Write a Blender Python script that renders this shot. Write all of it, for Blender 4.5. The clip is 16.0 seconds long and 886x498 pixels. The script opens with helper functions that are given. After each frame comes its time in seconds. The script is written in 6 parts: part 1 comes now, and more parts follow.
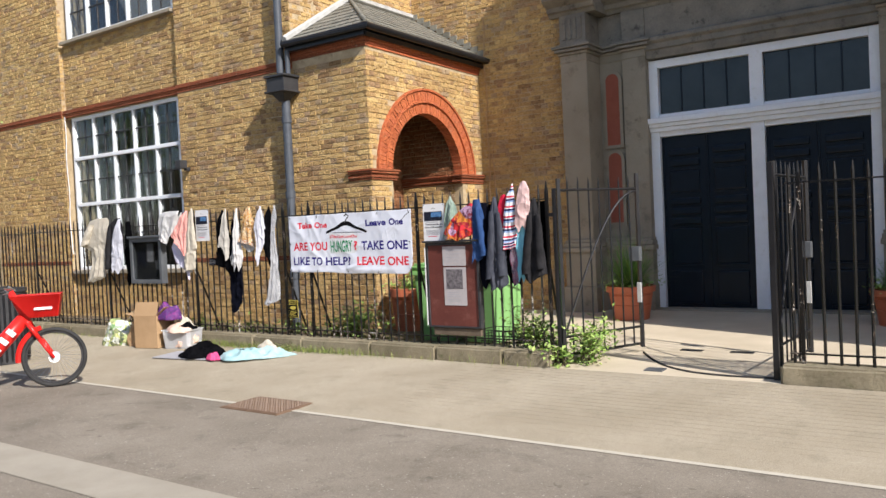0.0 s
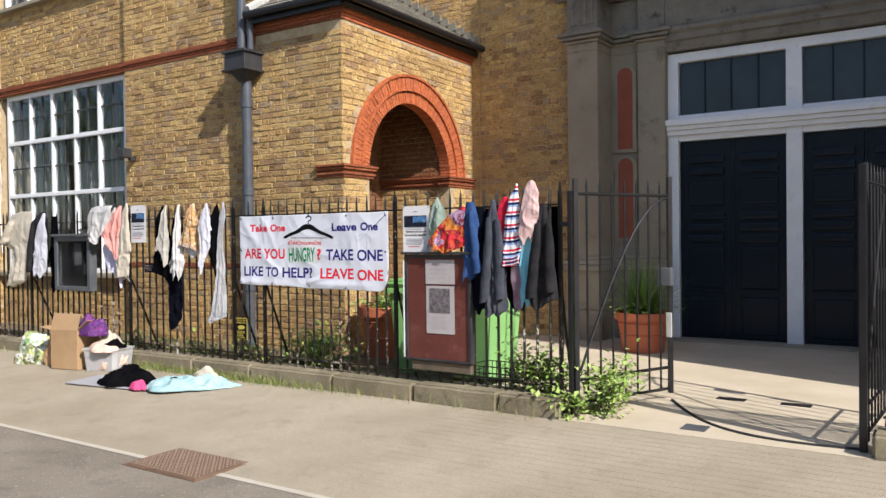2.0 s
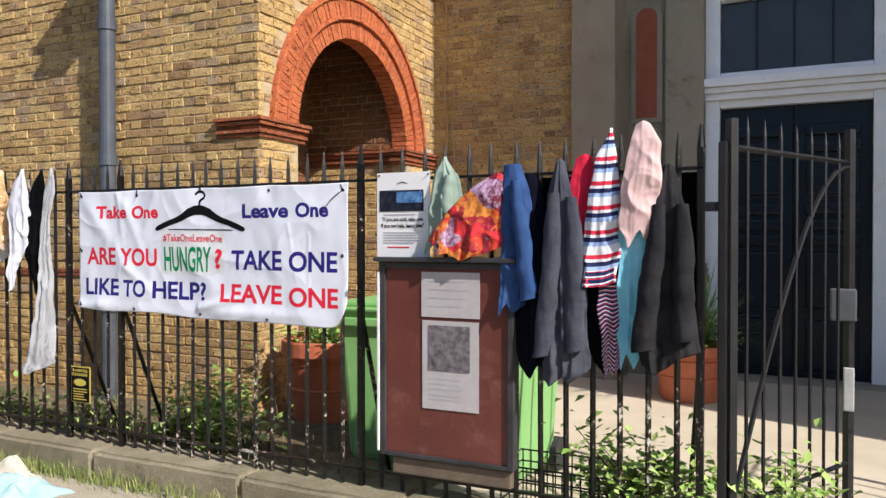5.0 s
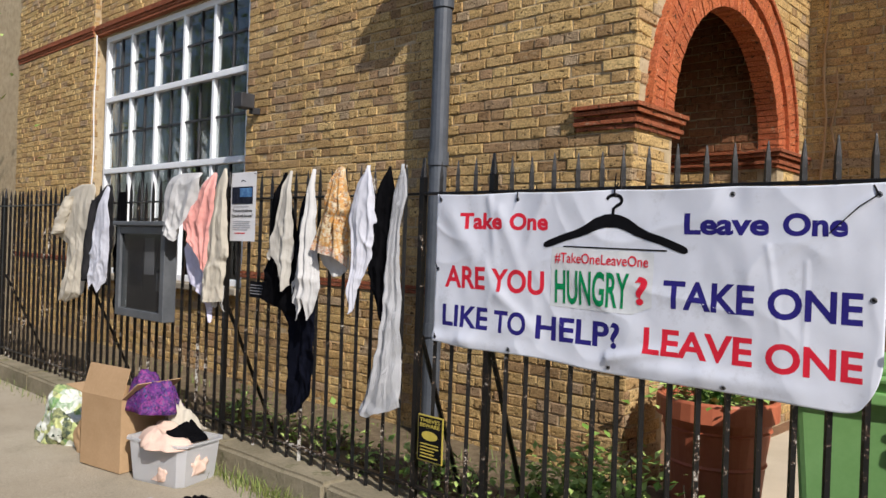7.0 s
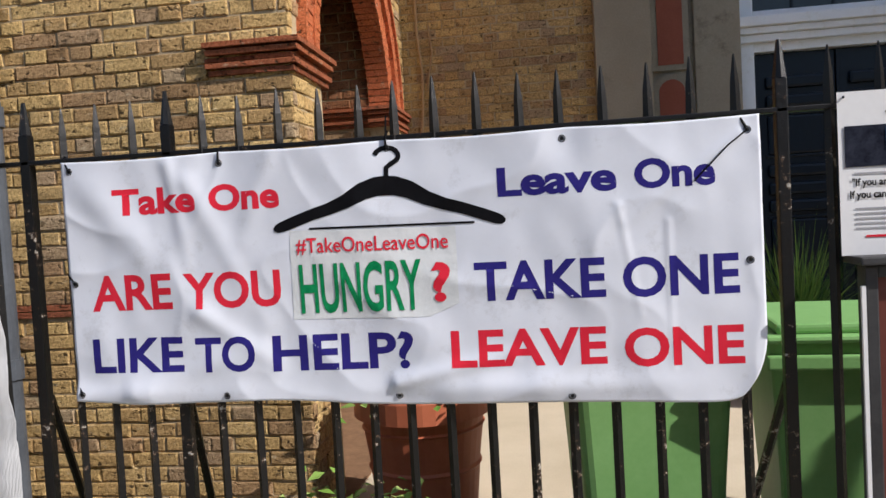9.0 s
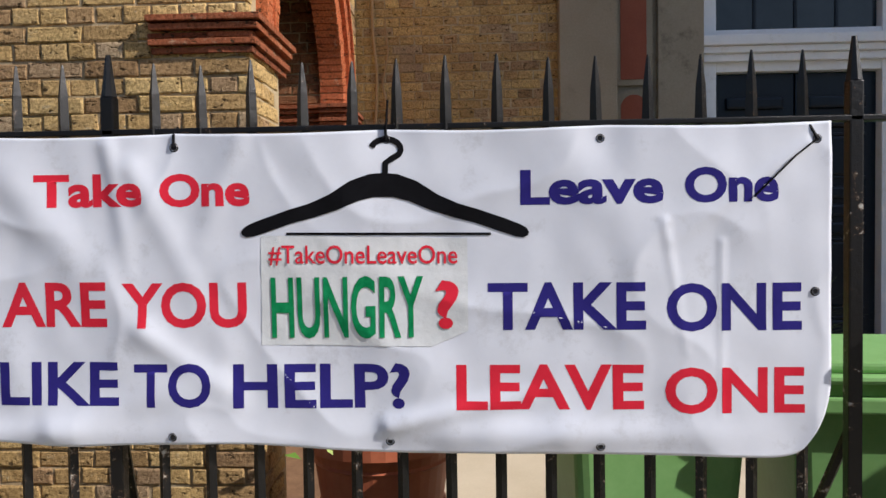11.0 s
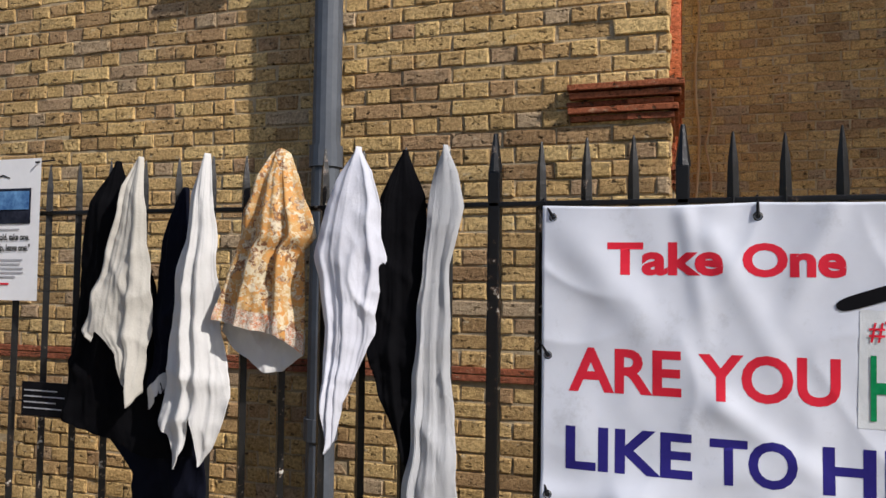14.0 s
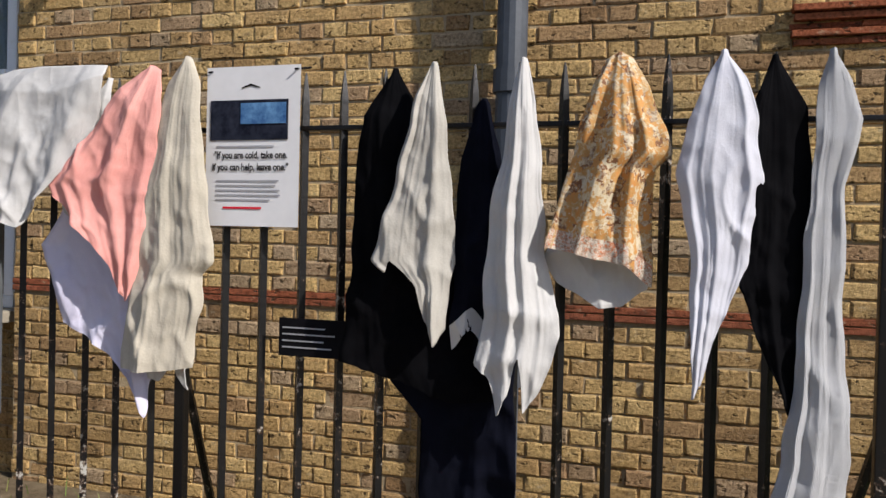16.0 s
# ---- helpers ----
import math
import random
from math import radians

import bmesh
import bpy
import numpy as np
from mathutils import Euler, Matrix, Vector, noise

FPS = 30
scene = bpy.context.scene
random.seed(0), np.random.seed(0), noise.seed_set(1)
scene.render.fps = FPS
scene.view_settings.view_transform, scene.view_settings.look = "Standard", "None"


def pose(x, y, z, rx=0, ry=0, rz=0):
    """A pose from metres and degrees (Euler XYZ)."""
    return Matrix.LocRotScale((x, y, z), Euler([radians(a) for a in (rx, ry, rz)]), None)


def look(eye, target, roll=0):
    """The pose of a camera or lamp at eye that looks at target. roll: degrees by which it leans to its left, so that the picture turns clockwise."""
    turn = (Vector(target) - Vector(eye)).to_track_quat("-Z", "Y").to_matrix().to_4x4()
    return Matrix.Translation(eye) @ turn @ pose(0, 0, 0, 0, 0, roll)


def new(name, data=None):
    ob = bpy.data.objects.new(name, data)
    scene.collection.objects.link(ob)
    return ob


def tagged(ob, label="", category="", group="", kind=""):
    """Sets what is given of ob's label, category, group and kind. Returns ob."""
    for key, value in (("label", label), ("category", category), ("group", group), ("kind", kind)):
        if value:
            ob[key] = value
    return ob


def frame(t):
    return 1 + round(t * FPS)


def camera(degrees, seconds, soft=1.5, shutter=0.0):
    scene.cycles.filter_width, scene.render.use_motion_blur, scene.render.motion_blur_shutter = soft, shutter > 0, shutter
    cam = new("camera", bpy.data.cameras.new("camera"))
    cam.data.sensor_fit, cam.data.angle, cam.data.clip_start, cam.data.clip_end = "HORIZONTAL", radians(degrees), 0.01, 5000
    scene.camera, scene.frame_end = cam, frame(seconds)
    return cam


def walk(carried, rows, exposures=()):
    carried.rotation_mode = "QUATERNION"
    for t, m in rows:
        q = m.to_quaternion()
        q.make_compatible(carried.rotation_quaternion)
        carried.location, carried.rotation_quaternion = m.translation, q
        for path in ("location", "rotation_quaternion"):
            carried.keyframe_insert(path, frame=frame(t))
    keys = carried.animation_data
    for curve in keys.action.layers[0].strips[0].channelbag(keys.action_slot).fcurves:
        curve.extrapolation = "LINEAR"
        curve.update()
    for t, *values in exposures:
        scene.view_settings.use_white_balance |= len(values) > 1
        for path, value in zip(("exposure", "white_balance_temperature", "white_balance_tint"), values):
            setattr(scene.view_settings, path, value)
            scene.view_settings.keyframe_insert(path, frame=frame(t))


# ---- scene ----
cam = camera(59.3, 16.0)
PATH = [
    (0, (7.440, -7.303, 1.525), (6.307, -5.656, 1.471), -2.7),
    (0.5, (7.293, -7.034, 1.524), (6.188, -5.368, 1.477), -2.7),
    (1, (7.018, -6.736, 1.535), (5.958, -5.040, 1.496), -2.0),
    (1.5, (6.770, -6.316, 1.519), (5.710, -4.620, 1.492), -1.3),
    (2, (6.423, -5.892, 1.508), (5.334, -4.214, 1.480), -0.7),
    (2.5, (6.083, -5.467, 1.511), (4.941, -3.825, 1.462), -1.4),
    (3, (5.719, -5.036, 1.507), (4.514, -3.440, 1.460), -1.8),
    (3.2, (5.555, -4.866, 1.522), (4.366, -3.260, 1.471), -2.2),
    (5.3, (4.002, -3.325, 1.475), (3.141, -1.520, 1.450), 0.2),
    (5.5, (3.864, -3.272, 1.487), (2.908, -1.515, 1.461), -0.0),
    (6, (3.495, -3.026, 1.515), (2.321, -1.407, 1.515), 0.3),
    (6.5, (3.066, -2.954, 1.530), (1.830, -1.382, 1.541), 1.9),
    (7, (2.675, -2.814, 1.512), (1.303, -1.358, 1.505), 2.0),
    (7.5, (2.326, -2.693, 1.490), (0.981, -1.212, 1.459), 1.3),
    (8, (2.006, -2.540, 1.511), (1.060, -0.779, 1.436), 0.4),
    (8.5, (1.711, -2.351, 1.521), (1.140, -0.435, 1.448), -1.4),
    (9, (1.471, -2.183, 1.549), (1.174, -0.207, 1.461), -3.2),
    (9.2, (1.396, -2.119, 1.572), (1.141, -0.138, 1.464), -3.9),
    (11.3, (1.211, -1.817, 1.543), (1.110, 0.179, 1.478), -0.6),
    (11.5, (1.195, -1.831, 1.539), (1.032, 0.162, 1.470), 0.3),
    (12, (1.119, -1.845, 1.549), (0.777, 0.125, 1.521), 2.8),
    (12.5, (1.008, -1.880, 1.563), (0.557, 0.068, 1.602), 2.5),
    (13, (0.816, -1.999, 1.588), (0.304, -0.066, 1.661), 0.8),
    (13.5, (0.622, -2.027, 1.587), (0.006, -0.127, 1.693), 0.3),
    (14, (0.380, -1.936, 1.572), (-0.253, -0.041, 1.660), 0.8),
    (14.5, (0.150, -1.959, 1.564), (-0.325, -0.016, 1.571), 0.0),
    (15, (-0.107, -1.982, 1.552), (-0.592, -0.043, 1.505), -1.2),
    (15.5, (-0.355, -1.892, 1.523), (-1.013, -0.003, 1.508), -0.7),
    (16, (-0.579, -1.966, 1.487), (-1.157, -0.052, 1.453), 1.4),
]
walk(cam, [(t, look(eye, target, roll)) for t, eye, target, roll in PATH],
     [(0.0, 0.38, 6300, 14), (3.0, 0.29, 6300, 14), (5.5, 0.40, 6300, 14), (6.3, 0.2, 6300, 14), (7.0, -0.01, 6300, 14), (8.0, 0.02, 6300, 14), (9.0, 0.08, 6300, 14), (12.0, 0.01, 6300, 14), (14.0, 0.0, 6300, 14), (16.0, 0.0, 6300, 14)])

# ---- world, sun, exposure ----
SUN_DIR = Vector((0.735, -0.282, 0.616)).normalized()
world = bpy.data.worlds.new("world")
scene.world = world
world.use_nodes = True
wn = world.node_tree
sky = wn.nodes.new("ShaderNodeTexSky")
sky.sky_type = "NISHITA"
sky.sun_disc = False
sky.sun_elevation = radians(38)
sky.sun_rotation = radians(111)
wn.nodes["Background"].inputs["Strength"].default_value = 0.118
wn.links.new(sky.outputs[0], wn.nodes["Background"].inputs["Color"])
sun_data = bpy.data.lights.new("sun", "SUN")
sun_data.energy = 5.1
sun_data.angle = radians(0.53)
sun_data.color = (1.0, 0.945, 0.855)
sun = new("sun", sun_data)
sun.matrix_world = look(SUN_DIR * 60, (0, 0, 0))

# ---- materials ----


class Nodes:
    """A small helper that strings shader nodes together."""

    def __init__(self, name):
        self.mat = bpy.data.materials.new(name)
        self.mat.use_nodes = True
        self.t = self.mat.node_tree
        self.bsdf = self.t.nodes["Principled BSDF"]

    def add(self, kind, **values):
        n = self.t.nodes.new(kind)
        for k, v in values.items():
            n.inputs[k.replace("_", " ")].default_value = v
        return n

    def link(self, a, b):
        self.t.links.new(a, b)

    def coords(self, which="Object"):
        return self.add("ShaderNodeTexCoord").outputs[which]

    def noise(self, vec, scale, detail=4.0, rough=0.6):
        n = self.add("ShaderNodeTexNoise", Scale=scale, Detail=detail, Roughness=rough)
        self.link(vec, n.inputs["Vector"])
        return n.outputs["Fac"]

    def ramp(self, fac, stops, constant=False):
        n = self.add("ShaderNodeValToRGB")
        if constant:
            n.color_ramp.interpolation = "CONSTANT"
        els = n.color_ramp.elements
        while len(els) < len(stops):
            els.new(0.5)
        for e, (p, c) in zip(els, stops):
            e.position = p
            e.color = (*c, 1) if len(c) == 3 else c
        self.link(fac, n.inputs["Fac"])
        return n.outputs["Color"]

    def mix(self, fac, a, b, mode="MIX"):
        n = self.t.nodes.new("ShaderNodeMix")
        n.data_type = "RGBA"
        n.blend_type = mode
        for sock, v in ((n.inputs[0], fac), (n.inputs[6], a), (n.inputs[7], b)):
            if hasattr(v, "is_linked"):
                self.link(v, sock)
            elif isinstance(v, (int, float)):
                sock.default_value = v
            else:
                sock.default_value = (*v, 1)
        return n.outputs[2]

    def math(self, op, a, b=0.0):
        n = self.t.nodes.new("ShaderNodeMath")
        n.operation = op
        for sock, v in ((n.inputs[0], a), (n.inputs[1], b)):
            if hasattr(v, "is_linked"):
                self.link(v, sock)
            else:
                sock.default_value = v
        return n.outputs[0]

    def bump(self, height, strength=0.5, distance=0.01):
        n = self.add("ShaderNodeBump", Strength=strength, Distance=distance)
        self.link(height, n.inputs["Height"])
        self.link(n.outputs[0], self.bsdf.inputs["Normal"])

    def done(self, color, rough=0.8, metal=0.0, spec=0.4):
        b = self.bsdf
        if hasattr(color, "is_linked"):
            self.link(color, b.inputs["Base Color"])
        else:
            b.inputs["Base Color"].default_value = (*color, 1)
        if hasattr(rough, "is_linked"):
            self.link(rough, b.inputs["Roughness"])
        else:
            b.inputs["Roughness"].default_value = rough
        b.inputs["Metallic"].default_value = metal
        b.inputs["Specular IOR Level"].default_value = spec
        return self.mat


def surf(name, c1, c2, scale=6.0, rough=0.8, bump=0.3, fine=60.0, distance=0.004, metal=0.0, spec=0.4, dirt=None):
    """A surface with broad and fine variation between two colours."""
    k = Nodes(name)
    v = k.coords()
    broad = k.noise(v, scale)
    grain = k.noise(v, fine, 6.0, 0.7)
    both = k.math("ADD", k.math("MULTIPLY", broad, 0.65), k.math("MULTIPLY", grain, 0.35))
    col = k.ramp(both, [(0.34, c1), (0.66, c2)])
    if dirt:
        col = k.mix(k.ramp(k.noise(v, scale * 2.3, 8.0, 0.75), [(0.56, (0, 0, 0)), (0.68, (1, 1, 1))]), col, dirt)
    k.bump(grain, bump, distance)
    return k.done(col, rough, metal, spec)


def brick_material(name, stops, soot=(0.09, 0.07, 0.05), soot_amount=0.58):
    k = Nodes(name)
    v = k.coords()
    geo = k.add("ShaderNodeNewGeometry").outputs["Random Per Island"]
    obj = k.add("ShaderNodeObjectInfo").outputs["Random"]
    r = k.math("FRACT", k.math("ADD", geo, k.math("MULTIPLY", obj, 7.31)))
    col = k.ramp(r, stops)
    pos = k.add("ShaderNodeNewGeometry").outputs["Position"]
    stretch = k.add("ShaderNodeMapping")
    stretch.inputs["Scale"].default_value = (0.55, 0.55, 1.0)
    k.link(pos, stretch.inputs["Vector"])
    lay = stretch.outputs["Vector"]
    grain = k.noise(pos, 70.0, 7.0, 0.72)
    col = k.mix(0.85, col, k.ramp(grain, [(0.36, (0.45, 0.40, 0.32)), (0.58, (1.25, 1.22, 1.12))]), "MULTIPLY")
    blot = k.noise(lay, 17.0, 5.0, 0.7)
    col = k.mix(k.ramp(blot, [(soot_amount, (0, 0, 0)), (soot_amount + 0.14, (0.6, 0.6, 0.6))]), col, soot)
    big = k.noise(pos, 0.9, 3.0, 0.6)
    col = k.mix(k.ramp(big, [(0.42, (0, 0, 0)), (0.72, (0.3, 0.3, 0.3))]), col, soot)
    pits = k.noise(lay, 46.0, 3.0, 0.6)
    col = k.mix(k.ramp(pits, [(0.625, (0, 0, 0)), (0.66, (0.9, 0.9, 0.9))]), col, (0.06, 0.04, 0.022))
    lime = k.noise(lay, 30.0, 6.0, 0.75)
    col = k.mix(k.ramp(lime, [(0.60, (0, 0, 0)), (0.70, (0.6, 0.6, 0.6))]), col, (0.66, 0.56, 0.38))
    dents = k.ramp(pits, [(0.58, (1, 1, 1)), (0.66, (0, 0, 0))])
    k.bump(k.math("ADD", k.math("MULTIPLY", dents, 0.7), k.math("ADD", k.math("MULTIPLY", grain, 0.7), k.math("MULTIPLY", blot, 1.2))), 1.0, 0.011)
    return k.done(col, 0.92, 0.0, 0.15)


def speckled(name, c1, c2, stain, chip, at=0.70):
    """Trodden paving: broad tone, soft stains, fine grit and pale chips."""
    k = Nodes(name)
    pos = k.add("ShaderNodeNewGeometry").outputs["Position"]
    col = k.ramp(k.noise(pos, 0.7, 5.0, 0.62), [(0.36, c1), (0.64, c2)])
    col = k.mix(k.ramp(k.noise(pos, 3.1, 6.0, 0.7), [(0.54, (0, 0, 0)), (0.72, (0.55, 0.55, 0.55))]), col, stain)
    grit = k.noise(pos, 130.0, 4.0, 0.75)
    col = k.mix(0.8, col, k.ramp(grit, [(0.3, (0.55, 0.54, 0.52)), (0.7, (1.35, 1.34, 1.3))]), "MULTIPLY")
    spots = k.noise(pos, 44.0, 3.0, 0.6)
    col = k.mix(k.ramp(spots, [(at, (0, 0, 0)), (at + 0.03, (0.8, 0.8, 0.8))]), col, chip)
    gum = k.noise(pos, 9.0, 2.0, 0.4)
    col = k.mix(k.ramp(gum, [(0.735, (0, 0, 0)), (0.745, (0.5, 0.5, 0.5))]), col, stain)
    k.bump(grit, 0.6, 0.005)
    return k.done(col, 0.92, 0.0, 0.15)


YELLOW = [(0.0, (0.29, 0.18, 0.095)), (0.08, (0.48, 0.325, 0.145)), (0.28, (0.61, 0.43, 0.195)), (0.42, (0.47, 0.31, 0.145)),
          (0.58, (0.64, 0.465, 0.22)), (0.76, (0.53, 0.355, 0.16)), (0.88, (0.38, 0.245, 0.14)), (1.0, (0.45, 0.345, 0.23))]
RED = [(0.0, (0.43, 0.115, 0.05)), (0.5, (0.55, 0.165, 0.07)), (1.0, (0.48, 0.14, 0.07))]
M_BRICK = brick_material("yellow_stock_brick", YELLOW)
M_REDBRICK = brick_material("red_rubber_brick", RED, (0.16, 0.06, 0.035), 0.66)
M_REDDARK = brick_material("dark_red_moulded_brick", [(0.0, (0.24, 0.075, 0.04)), (0.5, (0.36, 0.115, 0.055)), (1.0, (0.30, 0.10, 0.055))], (0.09, 0.045, 0.03), 0.55)
# Red-brown porch brick, made darker: the porch's shade is put into its colour.
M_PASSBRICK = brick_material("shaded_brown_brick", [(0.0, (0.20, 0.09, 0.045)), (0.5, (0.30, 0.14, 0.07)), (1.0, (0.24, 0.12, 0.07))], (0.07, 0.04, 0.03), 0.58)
M_MORTAR = surf("lime_mortar", (0.36, 0.275, 0.165), (0.53, 0.425, 0.275), 9.0, 0.95, 0.8, 90.0, 0.008, spec=0.1, dirt=(0.24, 0.18, 0.11))
M_STONE = surf("weathered_limestone", (0.25, 0.215, 0.16), (0.36, 0.32, 0.25), 1.1, 0.9, 0.5, 60.0, 0.006, spec=0.2, dirt=(0.19, 0.165, 0.125))
M_SOOTY = surf("sooty_limestone", (0.15, 0.14, 0.122), (0.29, 0.265, 0.22), 2.2, 0.92, 0.6, 50.0, 0.008, spec=0.15, dirt=(0.09, 0.085, 0.075))
M_REDPANEL = surf("red_terracotta_panel", (0.25, 0.075, 0.048), (0.33, 0.105, 0.066), 3.0, 0.85, 0.3, 70.0, spec=0.2)
M_KERB = surf("granite_kerb_stone", (0.16, 0.138, 0.088), (0.33, 0.285, 0.195), 3.0, 0.9, 0.8, 45.0, 0.01, spec=0.2, dirt=(0.10, 0.11, 0.045))
M_SLATE = surf("roof_slate", (0.12, 0.12, 0.10), (0.25, 0.24, 0.20), 5.0, 0.75, 0.4, 40.0, dirt=(0.33, 0.31, 0.25))
M_LEAD = surf("whitened_lead_flashing", (0.36, 0.36, 0.34), (0.52, 0.52, 0.5), 8.0, 0.7, 0.3)
M_WHITE = surf("white_gloss_paint", (0.80, 0.82, 0.84), (0.88, 0.895, 0.91), 4.0, 0.35, 0.15, 30.0, dirt=(0.74, 0.74, 0.72))
M_NAVY = surf("black_door_paint", (0.004, 0.009, 0.016), (0.007, 0.015, 0.026), 3.0, 0.32, 0.1, 30.0, spec=0.25)
M_PIPE = surf("grey_painted_pipe", (0.05, 0.058, 0.070), (0.085, 0.097, 0.115), 6.0, 0.5, 0.2, 40.0)
M_BLACKIRON = surf("black_iron", (0.007, 0.007, 0.008), (0.018, 0.018, 0.020), 9.0, 0.38, 0.3, 70.0, spec=0.4)
M_PAVER = speckled("worn_paving", (0.34, 0.295, 0.22), (0.42, 0.37, 0.285), (0.25, 0.23, 0.17), (0.55, 0.50, 0.42))
M_ASPHALT = speckled("worn_asphalt", (0.21, 0.183, 0.148), (0.29, 0.257, 0.212), (0.12, 0.105, 0.085), (0.50, 0.47, 0.41), 0.66)
M_CONCRETE = surf("pale_concrete_band", (0.30, 0.27, 0.215), (0.39, 0.355, 0.29), 2.0, 0.92, 0.5, 90.0, spec=0.15)
M_EDGING = surf("pale_edging_concrete", (0.46, 0.42, 0.34), (0.56, 0.52, 0.43), 3.0, 0.92, 0.4, 80.0, spec=0.15)
M_FORECOURT = surf("forecourt_paving", (0.50, 0.43, 0.31), (0.63, 0.55, 0.42), 1.5, 0.92, 0.4, 80.0, spec=0.15)
M_SOIL = surf("dry_soil", (0.12, 0.09, 0.055), (0.28, 0.22, 0.14), 9.0, 0.97, 1.0, 60.0, 0.02, spec=0.1)
M_RUSTY = surf("rusted_manhole_iron", (0.16, 0.10, 0.065), (0.26, 0.17, 0.11), 7.0, 0.75, 0.7, 60.0, 0.006, metal=0.3)
M_TERRACOTTA = surf("terracotta_plastic", (0.42, 0.115, 0.055), (0.52, 0.16, 0.08), 3.0, 0.55, 0.1, 30.0)
M_BINGREEN = surf("green_bin_plastic", (0.19, 0.41, 0.13), (0.25, 0.49, 0.18), 3.0, 0.5, 0.15, 40.0)
M_BOARDRED = surf("faded_red_board", (0.105, 0.030, 0.024), (0.155, 0.046, 0.036), 2.2, 0.3, 0.1, 40.0, dirt=(0.19, 0.075, 0.06))
M_DARKFRAME = surf("dark_frame_paint", (0.02, 0.02, 0.022), (0.05, 0.05, 0.052), 5.0, 0.55, 0.2)
M_GREYMETAL = surf("grey_noticeboard_metal", (0.07, 0.077, 0.084), (0.12, 0.128, 0.136), 4.0, 0.5, 0.1, 30.0)
M_CARD = surf("brown_cardboard", (0.36, 0.235, 0.125), (0.46, 0.31, 0.175), 3.0, 0.9, 0.2, 50.0, spec=0.15)
M_PAPER = surf("white_paper", (0.72, 0.72, 0.72), (0.8, 0.8, 0.8), 5.0, 0.6, 0.1, 20.0)
M_INK = surf("printed_black", (0.004, 0.004, 0.005), (0.008, 0.008, 0.010), 9.0, 0.6, 0.0, spec=0.08)
M_GREYINK = surf("printed_grey", (0.32, 0.32, 0.34), (0.42, 0.42, 0.44), 9.0, 0.6, 0.0)
M_REDINK = surf("printed_red", (0.62, 0.02, 0.04), (0.70, 0.03, 0.055), 9.0, 0.5, 0.0, spec=0.08)
M_BLUEINK = surf("printed_navy", (0.022, 0.018, 0.15), (0.032, 0.025, 0.20), 9.0, 0.5, 0.0, spec=0.08)
M_GREENINK = surf("green_marker", (0.0, 0.17, 0.055), (0.01, 0.28, 0.10), 30.0, 0.6, 0.0, spec=0.08)
M_BIKERED = surf("red_bicycle_enamel", (0.62, 0.015, 0.012), (0.7, 0.025, 0.02), 4.0, 0.3, 0.0)
M_RUBBER = surf("black_rubber", (0.018, 0.018, 0.018), (0.04, 0.04, 0.04), 9.0, 0.8, 0.3)
M_CHROME = surf("bright_steel", (0.5, 0.5, 0.5), (0.65, 0.65, 0.65), 9.0, 0.3, 0.0, metal=0.9)
M_BANNER = surf("white_vinyl", (0.65, 0.68, 0.75), (0.71, 0.74, 0.81), 3.0, 0.5, 0.05, 25.0, dirt=(0.57, 0.59, 0.64))
M_TAPE = surf("clear_plastic_patch", (0.62, 0.65, 0.66), (0.72, 0.74, 0.75), 14.0, 0.25, 0.4, 30.0)
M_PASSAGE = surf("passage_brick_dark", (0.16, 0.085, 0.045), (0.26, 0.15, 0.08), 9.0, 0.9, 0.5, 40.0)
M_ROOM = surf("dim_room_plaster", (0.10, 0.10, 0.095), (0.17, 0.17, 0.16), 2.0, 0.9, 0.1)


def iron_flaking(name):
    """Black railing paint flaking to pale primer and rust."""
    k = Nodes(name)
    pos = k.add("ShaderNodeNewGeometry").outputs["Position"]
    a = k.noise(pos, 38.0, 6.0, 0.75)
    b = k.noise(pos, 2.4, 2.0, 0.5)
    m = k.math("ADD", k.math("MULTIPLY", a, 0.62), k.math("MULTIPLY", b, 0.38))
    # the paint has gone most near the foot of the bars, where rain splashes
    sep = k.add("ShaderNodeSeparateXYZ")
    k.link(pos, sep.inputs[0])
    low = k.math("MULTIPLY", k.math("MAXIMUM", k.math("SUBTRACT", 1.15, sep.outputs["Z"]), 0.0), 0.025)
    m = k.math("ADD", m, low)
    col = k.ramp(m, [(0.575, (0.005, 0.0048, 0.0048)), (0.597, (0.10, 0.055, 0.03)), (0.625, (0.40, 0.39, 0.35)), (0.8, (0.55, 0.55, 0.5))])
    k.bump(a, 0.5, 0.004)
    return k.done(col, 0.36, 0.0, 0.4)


M_DARKGLASS = surf("dark_transom_glass", (0.016, 0.024, 0.03), (0.03, 0.042, 0.05), 1.5, 0.12, 0.05, 4.0)
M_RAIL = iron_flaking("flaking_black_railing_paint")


def glass(name, tint, rough=0.03):
    k = Nodes(name)
    k.bsdf.inputs["Transmission Weight"].default_value = 1.0
    k.bsdf.inputs["IOR"].default_value = 1.5
    pos = k.coords()
    k.bump(k.noise(pos, 3.0, 2.0, 0.5), 0.06, 0.02)
    return k.done(tint, rough, 0.0, 0.5)


M_BOARDGLASS = glass("noticeboard_glazing", (0.3, 0.32, 0.33))
M_BOARDGLASS.node_tree.nodes["Principled BSDF"].inputs["IOR"].default_value = 1.22
M_GLASS = glass("old_window_glass", (0.42, 0.46, 0.47))
M_TUB = glass("frosted_plastic_tub", (0.80, 0.81, 0.82), 0.35)
M_TUB.node_tree.nodes["Principled BSDF"].inputs["Transmission Weight"].default_value = 0.55


